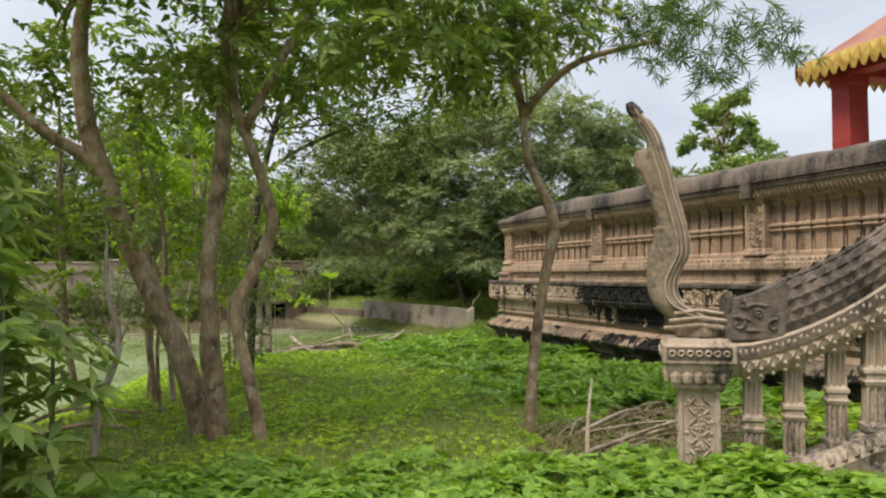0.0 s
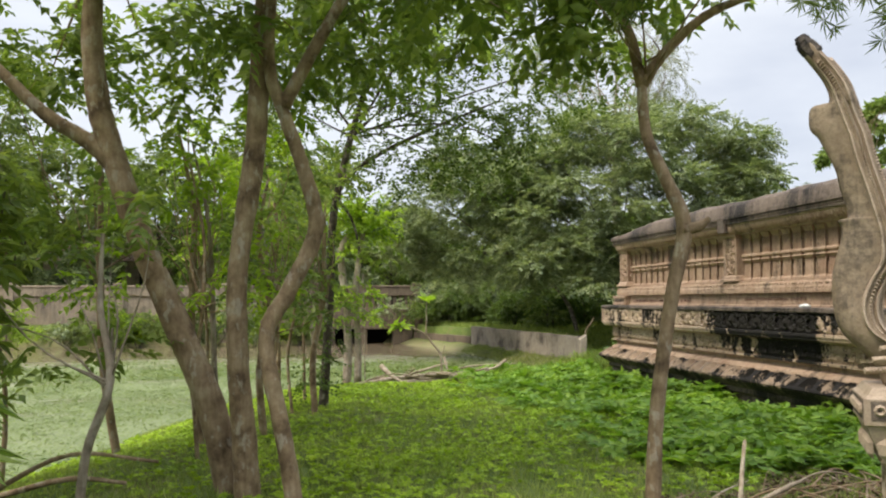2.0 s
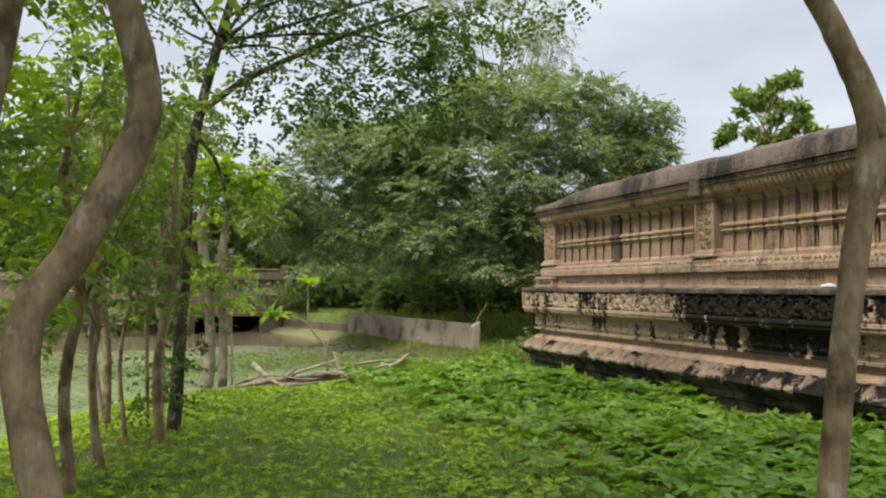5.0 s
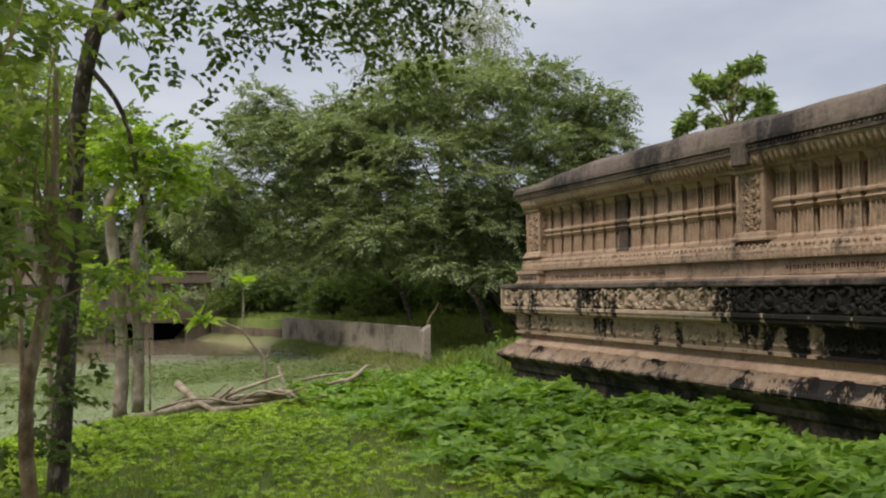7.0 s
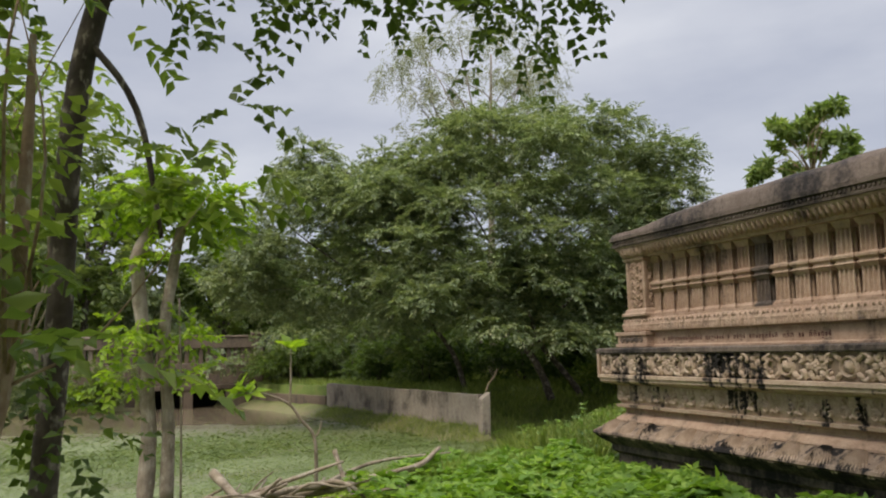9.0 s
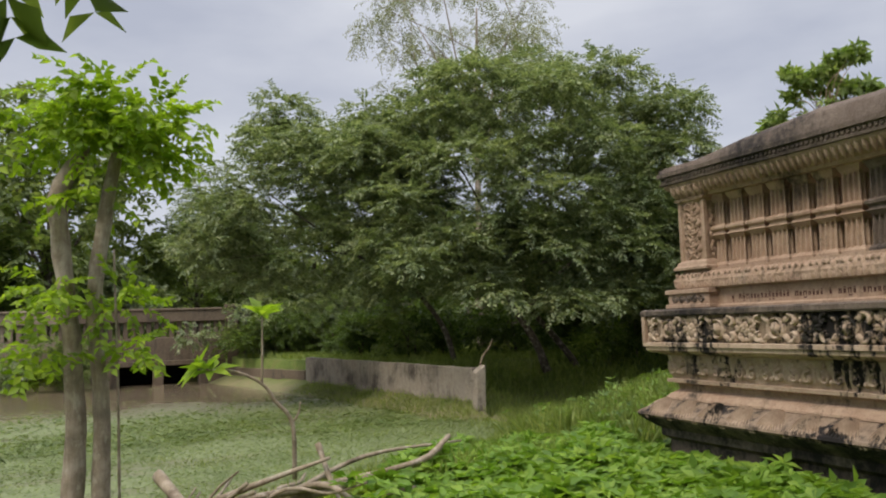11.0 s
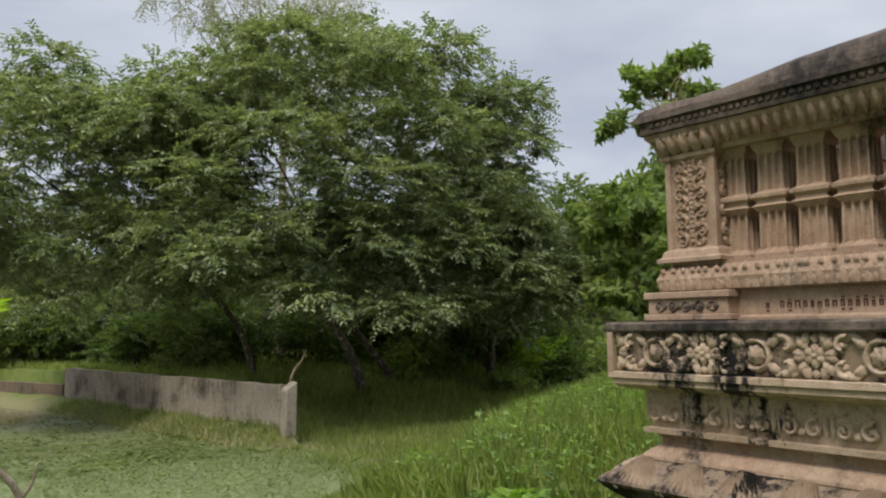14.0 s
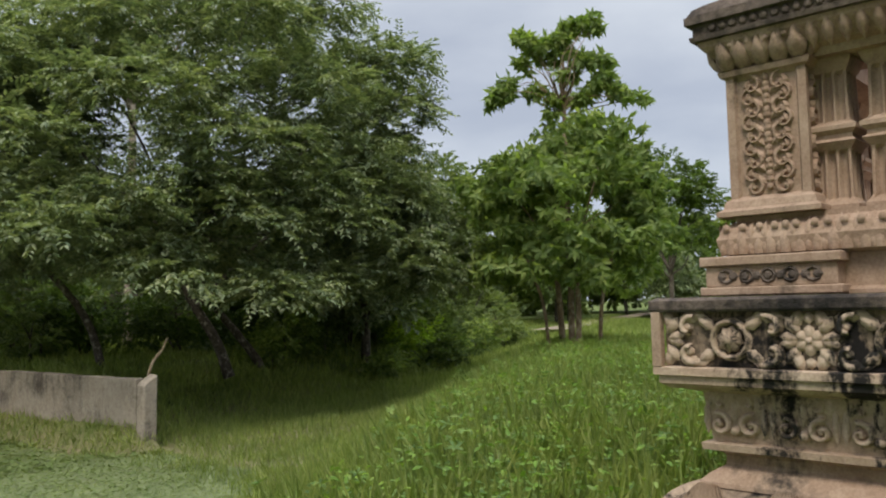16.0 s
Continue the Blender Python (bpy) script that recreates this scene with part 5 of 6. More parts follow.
def cloud(name, rng, lumps, density, length, pairs, leaf, ratio, material, shell=0.5, droop=0.15):
    P, D = lump_points(rng, lumps, density, shell, droop)
    P, D, N, L = pinnate(rng, P, D, length * rng.uniform(0.7, 1.25, len(P)), pairs, leaf)
    return leaves(name, P, D, N, L, L * ratio, material)


def limbs(rng, start, lumps, r0, every=1):
    """Branches from a fork out to the lumps of a crown."""
    out = []
    s = np.array(start, float)
    for i, (x, y, z, r) in enumerate(lumps):
        if i % every:
            continue
        e = np.array((x, y, z))
        s = np.array(start, float) - np.array((0, 0, 0.14 * np.linalg.norm(e - np.array(start)) * rng.uniform(0, 1)))
        mid = s + (e - s) * 0.5 + rng.normal(size=3) * 0.12 * np.linalg.norm(e - s) + np.array((0, 0, 0.08 * np.linalg.norm(e - s)))
        out.append(tube([s, mid, e], [r0, r0 * 0.6, r0 * 0.15], 6, 0.1, i, 4))
    return out


rng = np.random.default_rng(11)
# the large spreading tree behind the pond wall
def big_lumps(c, rad, n, rmin, rmax, floor_z, seed):
    g = np.random.default_rng(seed)
    out = []
    while len(out) < n:
        u = unit(g.normal(size=3))
        if u[2] < -0.75:
            continue
        k = g.uniform(0.45, 1.0) ** 0.5
        p = np.array(c) + u * np.array(rad) * k
        if p[2] < floor_z:
            continue
        out.append((*p, g.uniform(rmin, rmax)))
    return out



def frond_crown(rng, lumps):
    """Sprays of long drooping leaflets laid in flat tiers over each lump, with a thin dark filling inside."""
    P, D = lump_points(rng, lumps, 105, 0.68, 0.05, 0.5)
    keep = rng.uniform(0, 1, len(P)) < np.where(P[:, 2] > np.repeat([z for x, y, z, r in lumps], [max(4, int(105 * r * r)) for x, y, z, r in lumps]) - 0.1, 1.0, 0.45)
    P, D = P[keep], D[keep]
    D[:, 2] = D[:, 2] * 0.6
    P, D, N, L = pinnate(rng, P, D, 0.6 * rng.uniform(0.6, 1.3, len(P)), 8, 0.15)
    N[:, 2] += 0.5
    return leaves("crown", P, D, N, L, L * 0.42, M_LEAF_BIG)


lumps = big_lumps((14.6, 34.2, 5.0), (6.4, 4.6, 4.7), 190, 0.5, 1.05, 1.1, 5)
lumps += big_lumps((15.2, 31.6, 2.7), (6.2, 1.6, 1.6), 44, 0.5, 0.9, 1.0, 8)
lumps += big_lumps((8.9, 38.2, 4.8), (4.4, 4.0, 4.1), 95, 0.5, 1.0, 0.9, 6)
pieces = [tube([(15.0, 34.3, -0.4), (14.7, 34.5, 0.6), (14.1, 34.8, 1.8), (13.6, 34.8, 3.2), (13.9, 34.4, 5)], [0.149, 0.124, 0.105, 0.081, 0.050], 9, 0.08, 1),
          tube([(14.3, 34.6, 1.4), (15.6, 34.2, 2.8), (17.2, 33.6, 4.2)], [0.078, 0.060, 0.030], 8, 0.08, 2),
          tube([(12.6, 36.0, -0.4), (12.2, 36.2, 1.2), (11.0, 36.8, 3.0), (10.2, 37.2, 4.6)], [0.112, 0.093, 0.068, 0.037], 8, 0.08, 3),
          tube([(17.15, 36.0, -0.6), (17.0, 36.0, -0.15), (16.25, 36.0, 0.74), (15.5, 36.0, 1.6), (15.06, 35.9, 2.7)], [0.15, 0.13, 0.11, 0.09, 0.06], 8, 0.08, 4)]
pieces += limbs(rng, (14.0, 34.6, 3.4), lumps[:190], 0.05, 14) + limbs(rng, (11.0, 36.8, 3.0), lumps[234:], 0.045, 14)
grown("spreading_tree", (15.0, 34.3, -0.3), "large bushy green feathery-leaved tree behind the pond wall", pieces, M_BARK_DARK,
      frond_crown(rng, lumps))

# layered broad-leaved tree past the terrace
lumps = [(20.55, 28.9, 8.2, 0.3), (20.75, 28.6, 8.05, 0.35), (20.5, 29.0, 7.6, 0.25), (20.95, 28.2, 8.1, 0.35), (21.15, 27.9, 8.3, 0.35), (21.35, 27.55, 8.6, 0.3), (21.5, 27.3, 8.35, 0.22), (20.8, 28.5, 7.75, 0.3), (21.1, 28.0, 7.8, 0.35), (21.3, 27.6, 7.5, 0.3), (21.55, 27.25, 7.45, 0.3), (21.65, 27.05, 7.1, 0.25),
         (20.3, 29.6, 6.9, 0.28), (20.25, 29.75, 6.6, 0.2), (20.5, 29.2, 6.95, 0.3), (20.75, 28.7, 6.8, 0.3), (21.0, 28.2, 6.5, 0.3), (21.3, 27.6, 6.5, 0.3), (21.5, 27.2, 6.7, 0.3), (21.7, 26.8, 6.6, 0.3), (21.85, 26.5, 6.4, 0.25), (21.1, 28.0, 7.2, 0.28), (20.85, 28.4, 6.1, 0.25)]
g = np.random.default_rng(19)
lumps += [(x + g.normal() * 0.1, y + g.normal() * 0.1, z + g.normal() * 0.06, r) for x, y, z, r in lumps * 2]
TOP_LUMPS = len(lumps)
lumps += big_lumps((21.2, 28.3, 3.3), (2.1, 2.7, 2.5), 60, 0.6, 1.0, 0.5, 9)
pieces = [tube([(21.2, 28.2, -0.8), (21.15, 28.1, 1.5), (21.1, 28.1, 4), (21.05, 28.05, 6.2), (21.0, 28.0, 7.8)], [0.09, 0.08, 0.07, 0.055, 0.03], 8, 0.06, 4), tube([(21.0, 28.7, -0.8), (20.9, 28.8, 1.2), (20.6, 29.2, 2.6)], [0.05, 0.045, 0.03], 7, 0.06, 41), tube([(21.3, 27.4, -0.8), (21.3, 27.3, 1.2), (21.5, 27.0, 2.6)], [0.06, 0.05, 0.03], 7, 0.06, 42),
          tube([(21.5, 28.6, -0.8), (21.5, 28.7, 1.2), (21.7, 29.0, 3)], [0.09, 0.08, 0.05], 7, 0.06, 5), tube([(20.8, 27.8, -0.8), (20.7, 27.6, 1.0), (20.3, 27.4, 2.8)], [0.09, 0.07, 0.04], 7, 0.06, 6)]
pieces += limbs(rng, (21.05, 28.1, 6.4), lumps[:TOP_LUMPS], 0.022, 2) + limbs(rng, (21.15, 28.2, 2.2), lumps[TOP_LUMPS:], 0.04, 4)
P, D = lump_points(rng, lumps, 70, 0.3, 0.35)
P, D, N, L = whorl(rng, P, D, 7, 0.3, 1.0)
D[:, 2] -= 0.75
grown("layered_tree", (21.2, 28.2, -0.7), "slim tree with drooping glossy leaves in flat layers", pieces, M_BARK, leaves("crown", P, D, N, L, L * 0.38, M_LEAF_GLOSS))

# trees of the far bank, one form after another
def bank_tree(seed, h, w, mat, leaf=0.26):
    g = np.random.default_rng(seed)
    lumps = big_lumps((0, 0, h * 0.58), (w, w, h * 0.42), 34, w * 0.24, w * 0.42, h * 0.12, seed)
    pieces = [tube([(0, 0, -0.5), (0.1, 0, h * 0.25), (0.0, 0.1, h * 0.6)], [0.17, 0.13, 0.07], 7, 0.08, seed)] + limbs(g, (0.05, 0, h * 0.35), lumps, 0.06, 4)
    return pieces, cloud("crown", g, lumps, 32 / max(0.5, w * 0.3), 0.6, 5, leaf, 0.5, mat, 0.4)


FORMS = []
for seed, h, w, mat, label in ((21, 8.5, 3.4, M_LEAF_FAR, "tall leafy tree beyond the boundary wall"), (22, 6.0, 2.8, M_LEAF_DARK, "dark rounded tree beyond the boundary wall"), (23, 5.0, 2.2, M_LEAF_BIG, "light green bushy tree beyond the boundary wall")):
    pieces, cr = bank_tree(seed, h, w, mat)
    FORMS.append((pieces, cr, label))
SPOTS = [(-30, 60, 0), (-24, 57, 1), (-19, 61, 0), (-14, 58, 2), (-9.5, 62, 0), (-5, 58, 1), (-1, 61, 0), (3, 59, 2), (7, 62, 0), (10.5, 58, 1), (14, 61, 0), (18.5, 57, 1), (23, 60, 0), (28, 56, 2), (33, 59, 0), (38, 55, 1),
         (19.5, 42, 1), (23.0, 45, 2), (26, 41, 1), (29, 47, 0), (33, 45, 2), (36.5, 49, 1), (42, 52, 0), (48, 47, 1), (54, 50, 0), (44, 60, 0), (60, 44, 1), (22.5, 37.5, 2), (50, 40, 2), (66, 52, 0)]
proto = {}
for i, (x, y, k) in enumerate(SPOTS):
    g = random.Random(i)
    s = g.uniform(0.85, 1.2) * (1.45 if x < 1 and k == 0 else 1.0)
    z = float(ground_z(x, y))
    m = Matrix.LocRotScale(Vector((x, y, z)), Euler((0, 0, g.uniform(0, 6.28))), Vector((1, 1, 1)))
    if k not in proto:
        proto[k] = grown("bank_tree", (0, 0, 0), FORMS[k][2], FORMS[k][0], M_BARK_DARK, FORMS[k][1], "trees on the far bank")
        proto[k].scale = (s, s, s)
        proto[k].matrix_basis = m @ Matrix.Diagonal((s, s, s, 1))
    else:
        copy_thing(proto[k], m @ Matrix.Diagonal((*(s / proto[k].scale[0],) * 3, 1)))

# tall thin grey-leaved tree standing above the big one
lumps = big_lumps((18.0, 46, 14.6), (5.6, 2.2, 3.8), 60, 0.6, 1.2, 9.5, 31)
pieces = [tube([(18.2, 46, -0.4), (18.3, 46, 5), (18.4, 46, 10), (18.6, 46, 16.5)], [0.22, 0.18, 0.13, 0.04], 8, 0.05, 7)] + limbs(rng, (18.35, 46, 9.5), lumps, 0.06, 2)
P, D = lump_points(rng, lumps, 22, 0.3, 0.9)
P, D, N, L = pinnate(rng, P, D, 0.7, 5, 0.22)
grown("grey_tree", (18.2, 46, -0.2), "tall thin tree with sparse greyish drooping leaves", pieces, M_BARK_PALE, leaves("crown", P, D, N, L, L * 0.2, M_LEAF_GREY))

# small round tree far past the terrace corner
lumps = big_lumps((37.5, 33.5, 4.9), (2.0, 2.0, 2.4), 26, 0.6, 1.0, 2.4, 33)
pieces = [tube([(37.5, 33.5, -0.5), (37.55, 33.5, 2), (37.5, 33.5, 5)], [0.14, 0.11, 0.06], 7, 0.06, 8)] + limbs(rng, (37.5, 33.5, 2.6), lumps, 0.05, 3)
grown("round_tree", (37.5, 33.5, -0.3), "small upright dark-leaved tree on open grass", pieces, M_BARK_DARK, cloud("crown", rng, lumps, 40, 0.5, 5, 0.22, 0.5, M_LEAF_DARK))

# ---- the clump by the path ----
def leaning_tree(name, line, radii, lumps, label, density=62, extra=(), leaf=0.135, material=M_LEAF_NEAR, bark_mat=M_BARK, seed=1):
    g = np.random.default_rng(seed)
    pieces = [tube(line, radii, 12, 0.05, seed, 8)] + list(extra) + limbs(g, line[-1], lumps, radii[-1] * 0.55, 2)
    return grown(name, line[0], label, pieces, bark_mat, cloud("crown", g, lumps, density, 0.42, 7, leaf, 0.46, material, 0.2, 0.3))


leaning_tree("leaning_tree", [(0.22, 8.5, -0.25), (0.06, 8.5, 0.42), (-0.12, 8.5, 0.92), (-0.5, 8.55, 1.77), (-0.76, 8.6, 2.5), (-0.92, 8.6, 3.05), (-0.98, 8.6, 3.8), (-0.85, 8.6, 4.7)], [0.132, 0.119, 0.110, 0.101, 0.097, 0.092, 0.079, 0.053],
             big_lumps((-1.3, 8.9, 4.7), (2.5, 2.3, 2.0), 42, 0.4, 0.75, 3.1, 41), "leaning grey-brown tree with mottled bark at the pond edge",
             extra=[tube([(-0.72, 8.6, 2.45), (-1.0, 8.6, 2.72), (-1.35, 8.6, 2.95), (-2.0, 8.7, 3.6)], [0.075, 0.065, 0.055, 0.03], 8, 0.05, 2)], seed=42)
leaning_tree("straight_tree", [(0.33, 8.2, -0.25), (0.29, 8.2, 0.4), (0.24, 8.2, 0.93), (0.23, 8.2, 1.67), (0.35, 8.2, 2.65), (0.40, 8.2, 3.75), (0.5, 8.2, 5.0)], [0.104, 0.092, 0.084, 0.077, 0.081, 0.070, 0.048],
             big_lumps((0.9, 8.8, 5.0), (2.4, 2.2, 1.9), 28, 0.4, 0.75, 3.4, 43), "upright grey-brown tree in a clump by the path", seed=44)
leaning_tree("bent_tree", [(0.72, 7.75, -0.28), (0.6, 7.8, 0.42), (0.46, 7.9, 1.14), (0.62, 8.0, 1.5), (0.82, 8.1, 1.98), (0.72, 8.1, 2.45), (0.58, 8.1, 2.85), (0.45, 8.1, 3.3), (0.5, 8.1, 4.2)], [0.068, 0.062, 0.059, 0.063, 0.063, 0.056, 0.051, 0.048, 0.032],
             big_lumps((2.1, 7.8, 4.5), (1.9, 1.8, 1.4), 26, 0.35, 0.65, 3.2, 45), "slender tree with a sharply bent trunk", extra=[tube([(0.56, 8.1, 2.92), (0.72, 8.1, 3.25), (0.95, 8.15, 3.7), (1.3, 8.2, 4.3)], [0.055, 0.05, 0.045, 0.03], 8, 0.05, 3)], seed=46)

# the narrow-leaved tree close to the terrace
line = [(3.25, 7.45, -0.3), (3.29, 7.45, 0.45), (3.36, 7.45, 1.0), (3.45, 7.45, 1.5), (3.55, 7.45, 1.97), (3.43, 7.5, 2.35), (3.33, 7.6, 2.7), (3.34, 7.7, 3.15)]
g = np.random.default_rng(51)
lumps = [(3.2, 7.0, 3.9, 0.55), (2.6, 7.3, 3.9, 0.5), (3.7, 7.0, 3.95, 0.5), (4.2, 6.9, 3.75, 0.5), (4.7, 6.8, 3.6, 0.5), (5.0, 6.7, 3.35, 0.42), (4.4, 6.5, 3.9, 0.5), (3.3, 6.5, 4.2, 0.5), (2.3, 7.0, 4.2, 0.5), (5.2, 6.5, 3.75, 0.45), (4.8, 7.2, 3.95, 0.5), (5.6, 6.6, 3.6, 0.4), (2.9, 7.0, 3.45, 0.35)]
pieces = [tube(line, [0.060, 0.055, 0.052, 0.052, 0.058, 0.048, 0.044, 0.039], 12, 0.04, 5, 8), tube([(3.34, 7.7, 3.1), (3.5, 7.6, 3.35), (3.85, 7.4, 3.65), (4.6, 7.1, 3.85)], [0.05, 0.042, 0.035, 0.02], 8, 0.04, 6), tube([(3.34, 7.7, 3.1), (3.2, 7.6, 3.5), (2.8, 7.4, 4.0)], [0.045, 0.04, 0.02], 8, 0.04, 7),
          tube([(3.53, 7.43, 1.95), (3.64, 7.40, 1.97), (3.72, 7.38, 2.03)], [0.05, 0.04, 0.02], 7, 0.1, 8)] + limbs(g, (3.36, 7.65, 3.3), lumps, 0.01, 4)
P, D = lump_points(g, lumps, 120, 0.15, 0.5)
P, D, N, L = whorl(g, P, D, 15, 0.15, 0.9)
D[:, 2] -= 0.25
oleander = grown("narrow_leaved_tree", (3.25, 7.45, -0.2), "slender tree with narrow drooping leaves and a knotted trunk", pieces, M_BARK, leaves("crown", P, D, N, L, L * 0.09, M_LEAF_NARROW, 0.1))

# the dark-stemmed tree farther on, its crown reaching over the lawn
line = [(1.0, 13.6, -0.3), (1.06, 13.6, 0.8), (1.1, 13.6, 1.6), (1.12, 13.6, 2.4), (1.22, 13.6, 3.1), (1.55, 13.6, 4.4), (1.9, 13.6, 5.4)]
lumps = [(1.9, 13.3, 4.3, 0.8), (2.5, 13.2, 4.2, 0.8), (3.1, 13.1, 4.0, 0.8), (3.6, 13.0, 3.8, 0.7), (4.1, 13.0, 4.1, 0.7), (2.2, 13.1, 3.5, 0.5), (2.8, 13.0, 3.35, 0.5), (3.3, 13.0, 3.3, 0.5), (3.8, 12.9, 3.5, 0.45), (1.3, 13.8, 4.6, 0.8), (0.6, 13.8, 4.3, 0.7), (0.3, 13.6, 3.7, 0.5), (1.6, 13.3, 3.6, 0.4),
         (4.6, 13.0, 4.6, 0.7), (3.3, 12.6, 4.8, 0.8), (2.3, 12.6, 5.0, 0.9), (0.9, 13.2, 5.2, 0.8), (0.75, 13.4, 3.1, 0.3), (5.0, 12.8, 4.9, 0.5), (1.9, 13.5, 3.2, 0.3), (0.9, 13.4, 0.5, 0.35), (1.15, 13.45, 0.95, 0.3), (0.85, 13.5, 1.3, 0.25), (0.75, 13.2, 0.2, 0.35)]
lumps += [(1.96, 12.9, 3.05, 0.24), (2.25, 12.9, 2.98, 0.22), (2.66, 12.9, 3.05, 0.26), (3.0, 12.9, 2.95, 0.22), (3.24, 12.9, 2.9, 0.2), (1.82, 12.9, 2.4, 0.1), (1.66, 12.9, 2.75, 0.16), (2.4, 12.9, 3.2, 0.3), (2.87, 12.9, 3.2, 0.28), (3.44, 12.9, 3.18, 0.24)]
g = np.random.default_rng(61)
pieces = [tube(line, [0.075, 0.064, 0.06, 0.058, 0.054, 0.042, 0.03], 10, 0.05, 9, 6), tube([(1.18, 13.6, 3.1), (1.7, 13.5, 3.5), (2.5, 13.3, 3.9), (3.5, 13.0, 4.3)], [0.04, 0.034, 0.026, 0.012], 7, 0.06, 10), tube([(1.16, 13.6, 2.95), (1.42, 13.5, 2.55), (1.55, 13.45, 1.9)], [0.022, 0.018, 0.012], 6, 0.06, 11)] + limbs(g, (1.42, 13.6, 3.95), lumps[:19], 0.02, 2)
grown("dark_stemmed_tree", (1.0, 13.6, -0.3), "thin dark-stemmed tree with an airy crown", pieces, M_BARK_DARK, cloud("crown", g, lumps, 150, 0.3, 5, 0.062, 0.74, M_LEAF_DARK, 0.1, 0.35))

# thin stems between
for i, (x, y, h, lean) in enumerate(((-0.25, 9.9, 2.9, -0.15), (-0.1, 10.5, 3.2, -0.35), (0.3, 11.4, 3.0, 0.0), (0.5, 11.9, 2.4, -0.2), (0.4, 12.3, 3.4, -0.3), (0.9, 12.9, 2.8, 0.1), (0.6, 13.2, 3.0, -0.2), (-0.75, 7.6, 2.0, 0.1), (-0.3, 10.6, 3.3, -0.3), (0.75, 14.6, 3.2, -0.25), (0.9, 15.6, 3.4, -0.3), (0.35, 14.2, 3.6, -0.2), (-0.5, 12.0, 3.8, -0.2), (0.2, 16.4, 3.8, -0.2), (-1.2, 11.0, 4.0, -0.3), (-1.9, 9.6, 3.6, -0.2))):
    g = np.random.default_rng(70 + i)
    z = float(ground_z(x, y))
    wob = g.normal(size=(4, 2)) * 0.07
    ln = [(x, y, z - 0.15), (x + lean * 0.25 + wob[0, 0], y + wob[0, 1], z + h * 0.25), (x + lean * 0.3 + wob[1, 0], y + wob[1, 1], z + h * 0.5), (x + lean * 0.6 + wob[2, 0], y + 0.05, z + h * 0.75), (x + lean, y + 0.1, z + h)]
    lumps = [(x + lean * 0.8 + g.normal() * 0.4, y + g.normal() * 0.4, z + h * g.uniform(0.5, 1.12), g.uniform(0.22, 0.4)) for _ in range(8)]
    r = 0.024 + 0.012 * (i % 3)
    pieces = [tube(ln, [r, r * 0.9, r * 0.8, r * 0.6, r * 0.3], 7, 0.06, i)] + limbs(g, ln[2], lumps, 0.009)
    grown("thin_tree", (x, y, z), "thin young tree with sparse green leaves", pieces, M_BARK_PALE if i % 3 == 1 else M_BARK, cloud("crown", g, lumps, 75, 0.3, 6, 0.095, 0.5, M_LEAF_NEAR if i % 4 else M_LEAF_VINE, 0.1, 0.3), "young trees in the clump")

# cut trunk wrapped in a bright vine
V0 = (1.72, 19.3, -0.3)
g = np.random.default_rng(91)
pieces = [tube([(1.63, 19.3, -0.4), (1.66, 19.3, 0.4), (1.62, 19.3, 1.2), (1.52, 19.3, 2.1), (1.5, 19.3, 2.5), (1.72, 19.3, 2.95)], [0.10, 0.085, 0.08, 0.08, 0.08, 0.05], 10, 0.1, 12), tube([(1.86, 19.3, -0.35), (1.87, 19.28, 0.6), (1.80, 19.26, 1.5), (1.90, 19.3, 2.4), (2.0, 19.3, 3.0)], [0.08, 0.07, 0.068, 0.065, 0.05], 9, 0.1, 13), tube([(2.02, 19.3, -0.35), (2.0, 19.2, 0.8), (1.96, 19.22, 2.0)], [0.015, 0.012, 0.01], 5, 0.1, 14)]
lumps = [(1.8, 19.3, 3.3, 0.45), (2.15, 19.25, 3.15, 0.45), (1.5, 19.3, 3.2, 0.4), (2.3, 19.3, 2.8, 0.35), (1.9, 19.2, 2.9, 0.35), (1.25, 19.3, 3.0, 0.3), (2.45, 19.3, 3.1, 0.3), (1.75, 19.15, 2.4, 0.25), (1.5, 19.2, 1.6, 0.3), (2.05, 19.2, 1.5, 0.25), (2.2, 19.25, 1.1, 0.2), (1.4, 19.2, 1.1, 0.22)]
grown("vine_covered_trunk", V0, "pale cut tree trunk wrapped in a bright green vine", pieces, M_BARK_PALE, cloud("crown", g, lumps, 230, 0.3, 6, 0.10, 0.6, M_LEAF_VINE, 0.1, 0.4))

# bare sapling with leaf tufts
g = np.random.default_rng(95)
pieces = [tube([(4.0, 21.2, -0.55), (3.98, 21.2, 0.1), (3.78, 21.2, 0.38), (3.62, 21.2, 0.6), (3.3, 21.2, 0.76), (3.0, 21.2, 0.79)], [0.03, 0.027, 0.024, 0.02, 0.016, 0.01], 7, 0.05, 14), tube([(3.62, 21.2, 0.58), (3.63, 21.2, 1.0), (3.63, 21.2, 1.42)], [0.018, 0.014, 0.009], 6, 0.05, 15), tube([(3.97, 21.2, 0.1), (4.05, 21.2, 0.22), (4.08, 21.2, 0.36)], [0.018, 0.014, 0.008], 6, 0.05, 16)]
P, D, N, L = whorl(g, np.array([(3.63, 21.2, 1.4), (3.63, 21.2, 1.44), (2.98, 21.2, 0.8), (2.9, 21.2, 0.82), (3.05, 21.2, 0.78)]), np.array([(0, 0, 1.0), (0, 0, 1), (-0.4, 0, 0.8), (-0.6, 0, 0.6), (0, 0, 0.9)]), 7, 0.3)
grown("sapling", (4.0, 21.2, -0.5), "bare bent sapling with tufts of long leaves", pieces, M_DEADWOOD, leaves("crown", P, D, N, L, L * 0.36, M_LEAF_VINE))

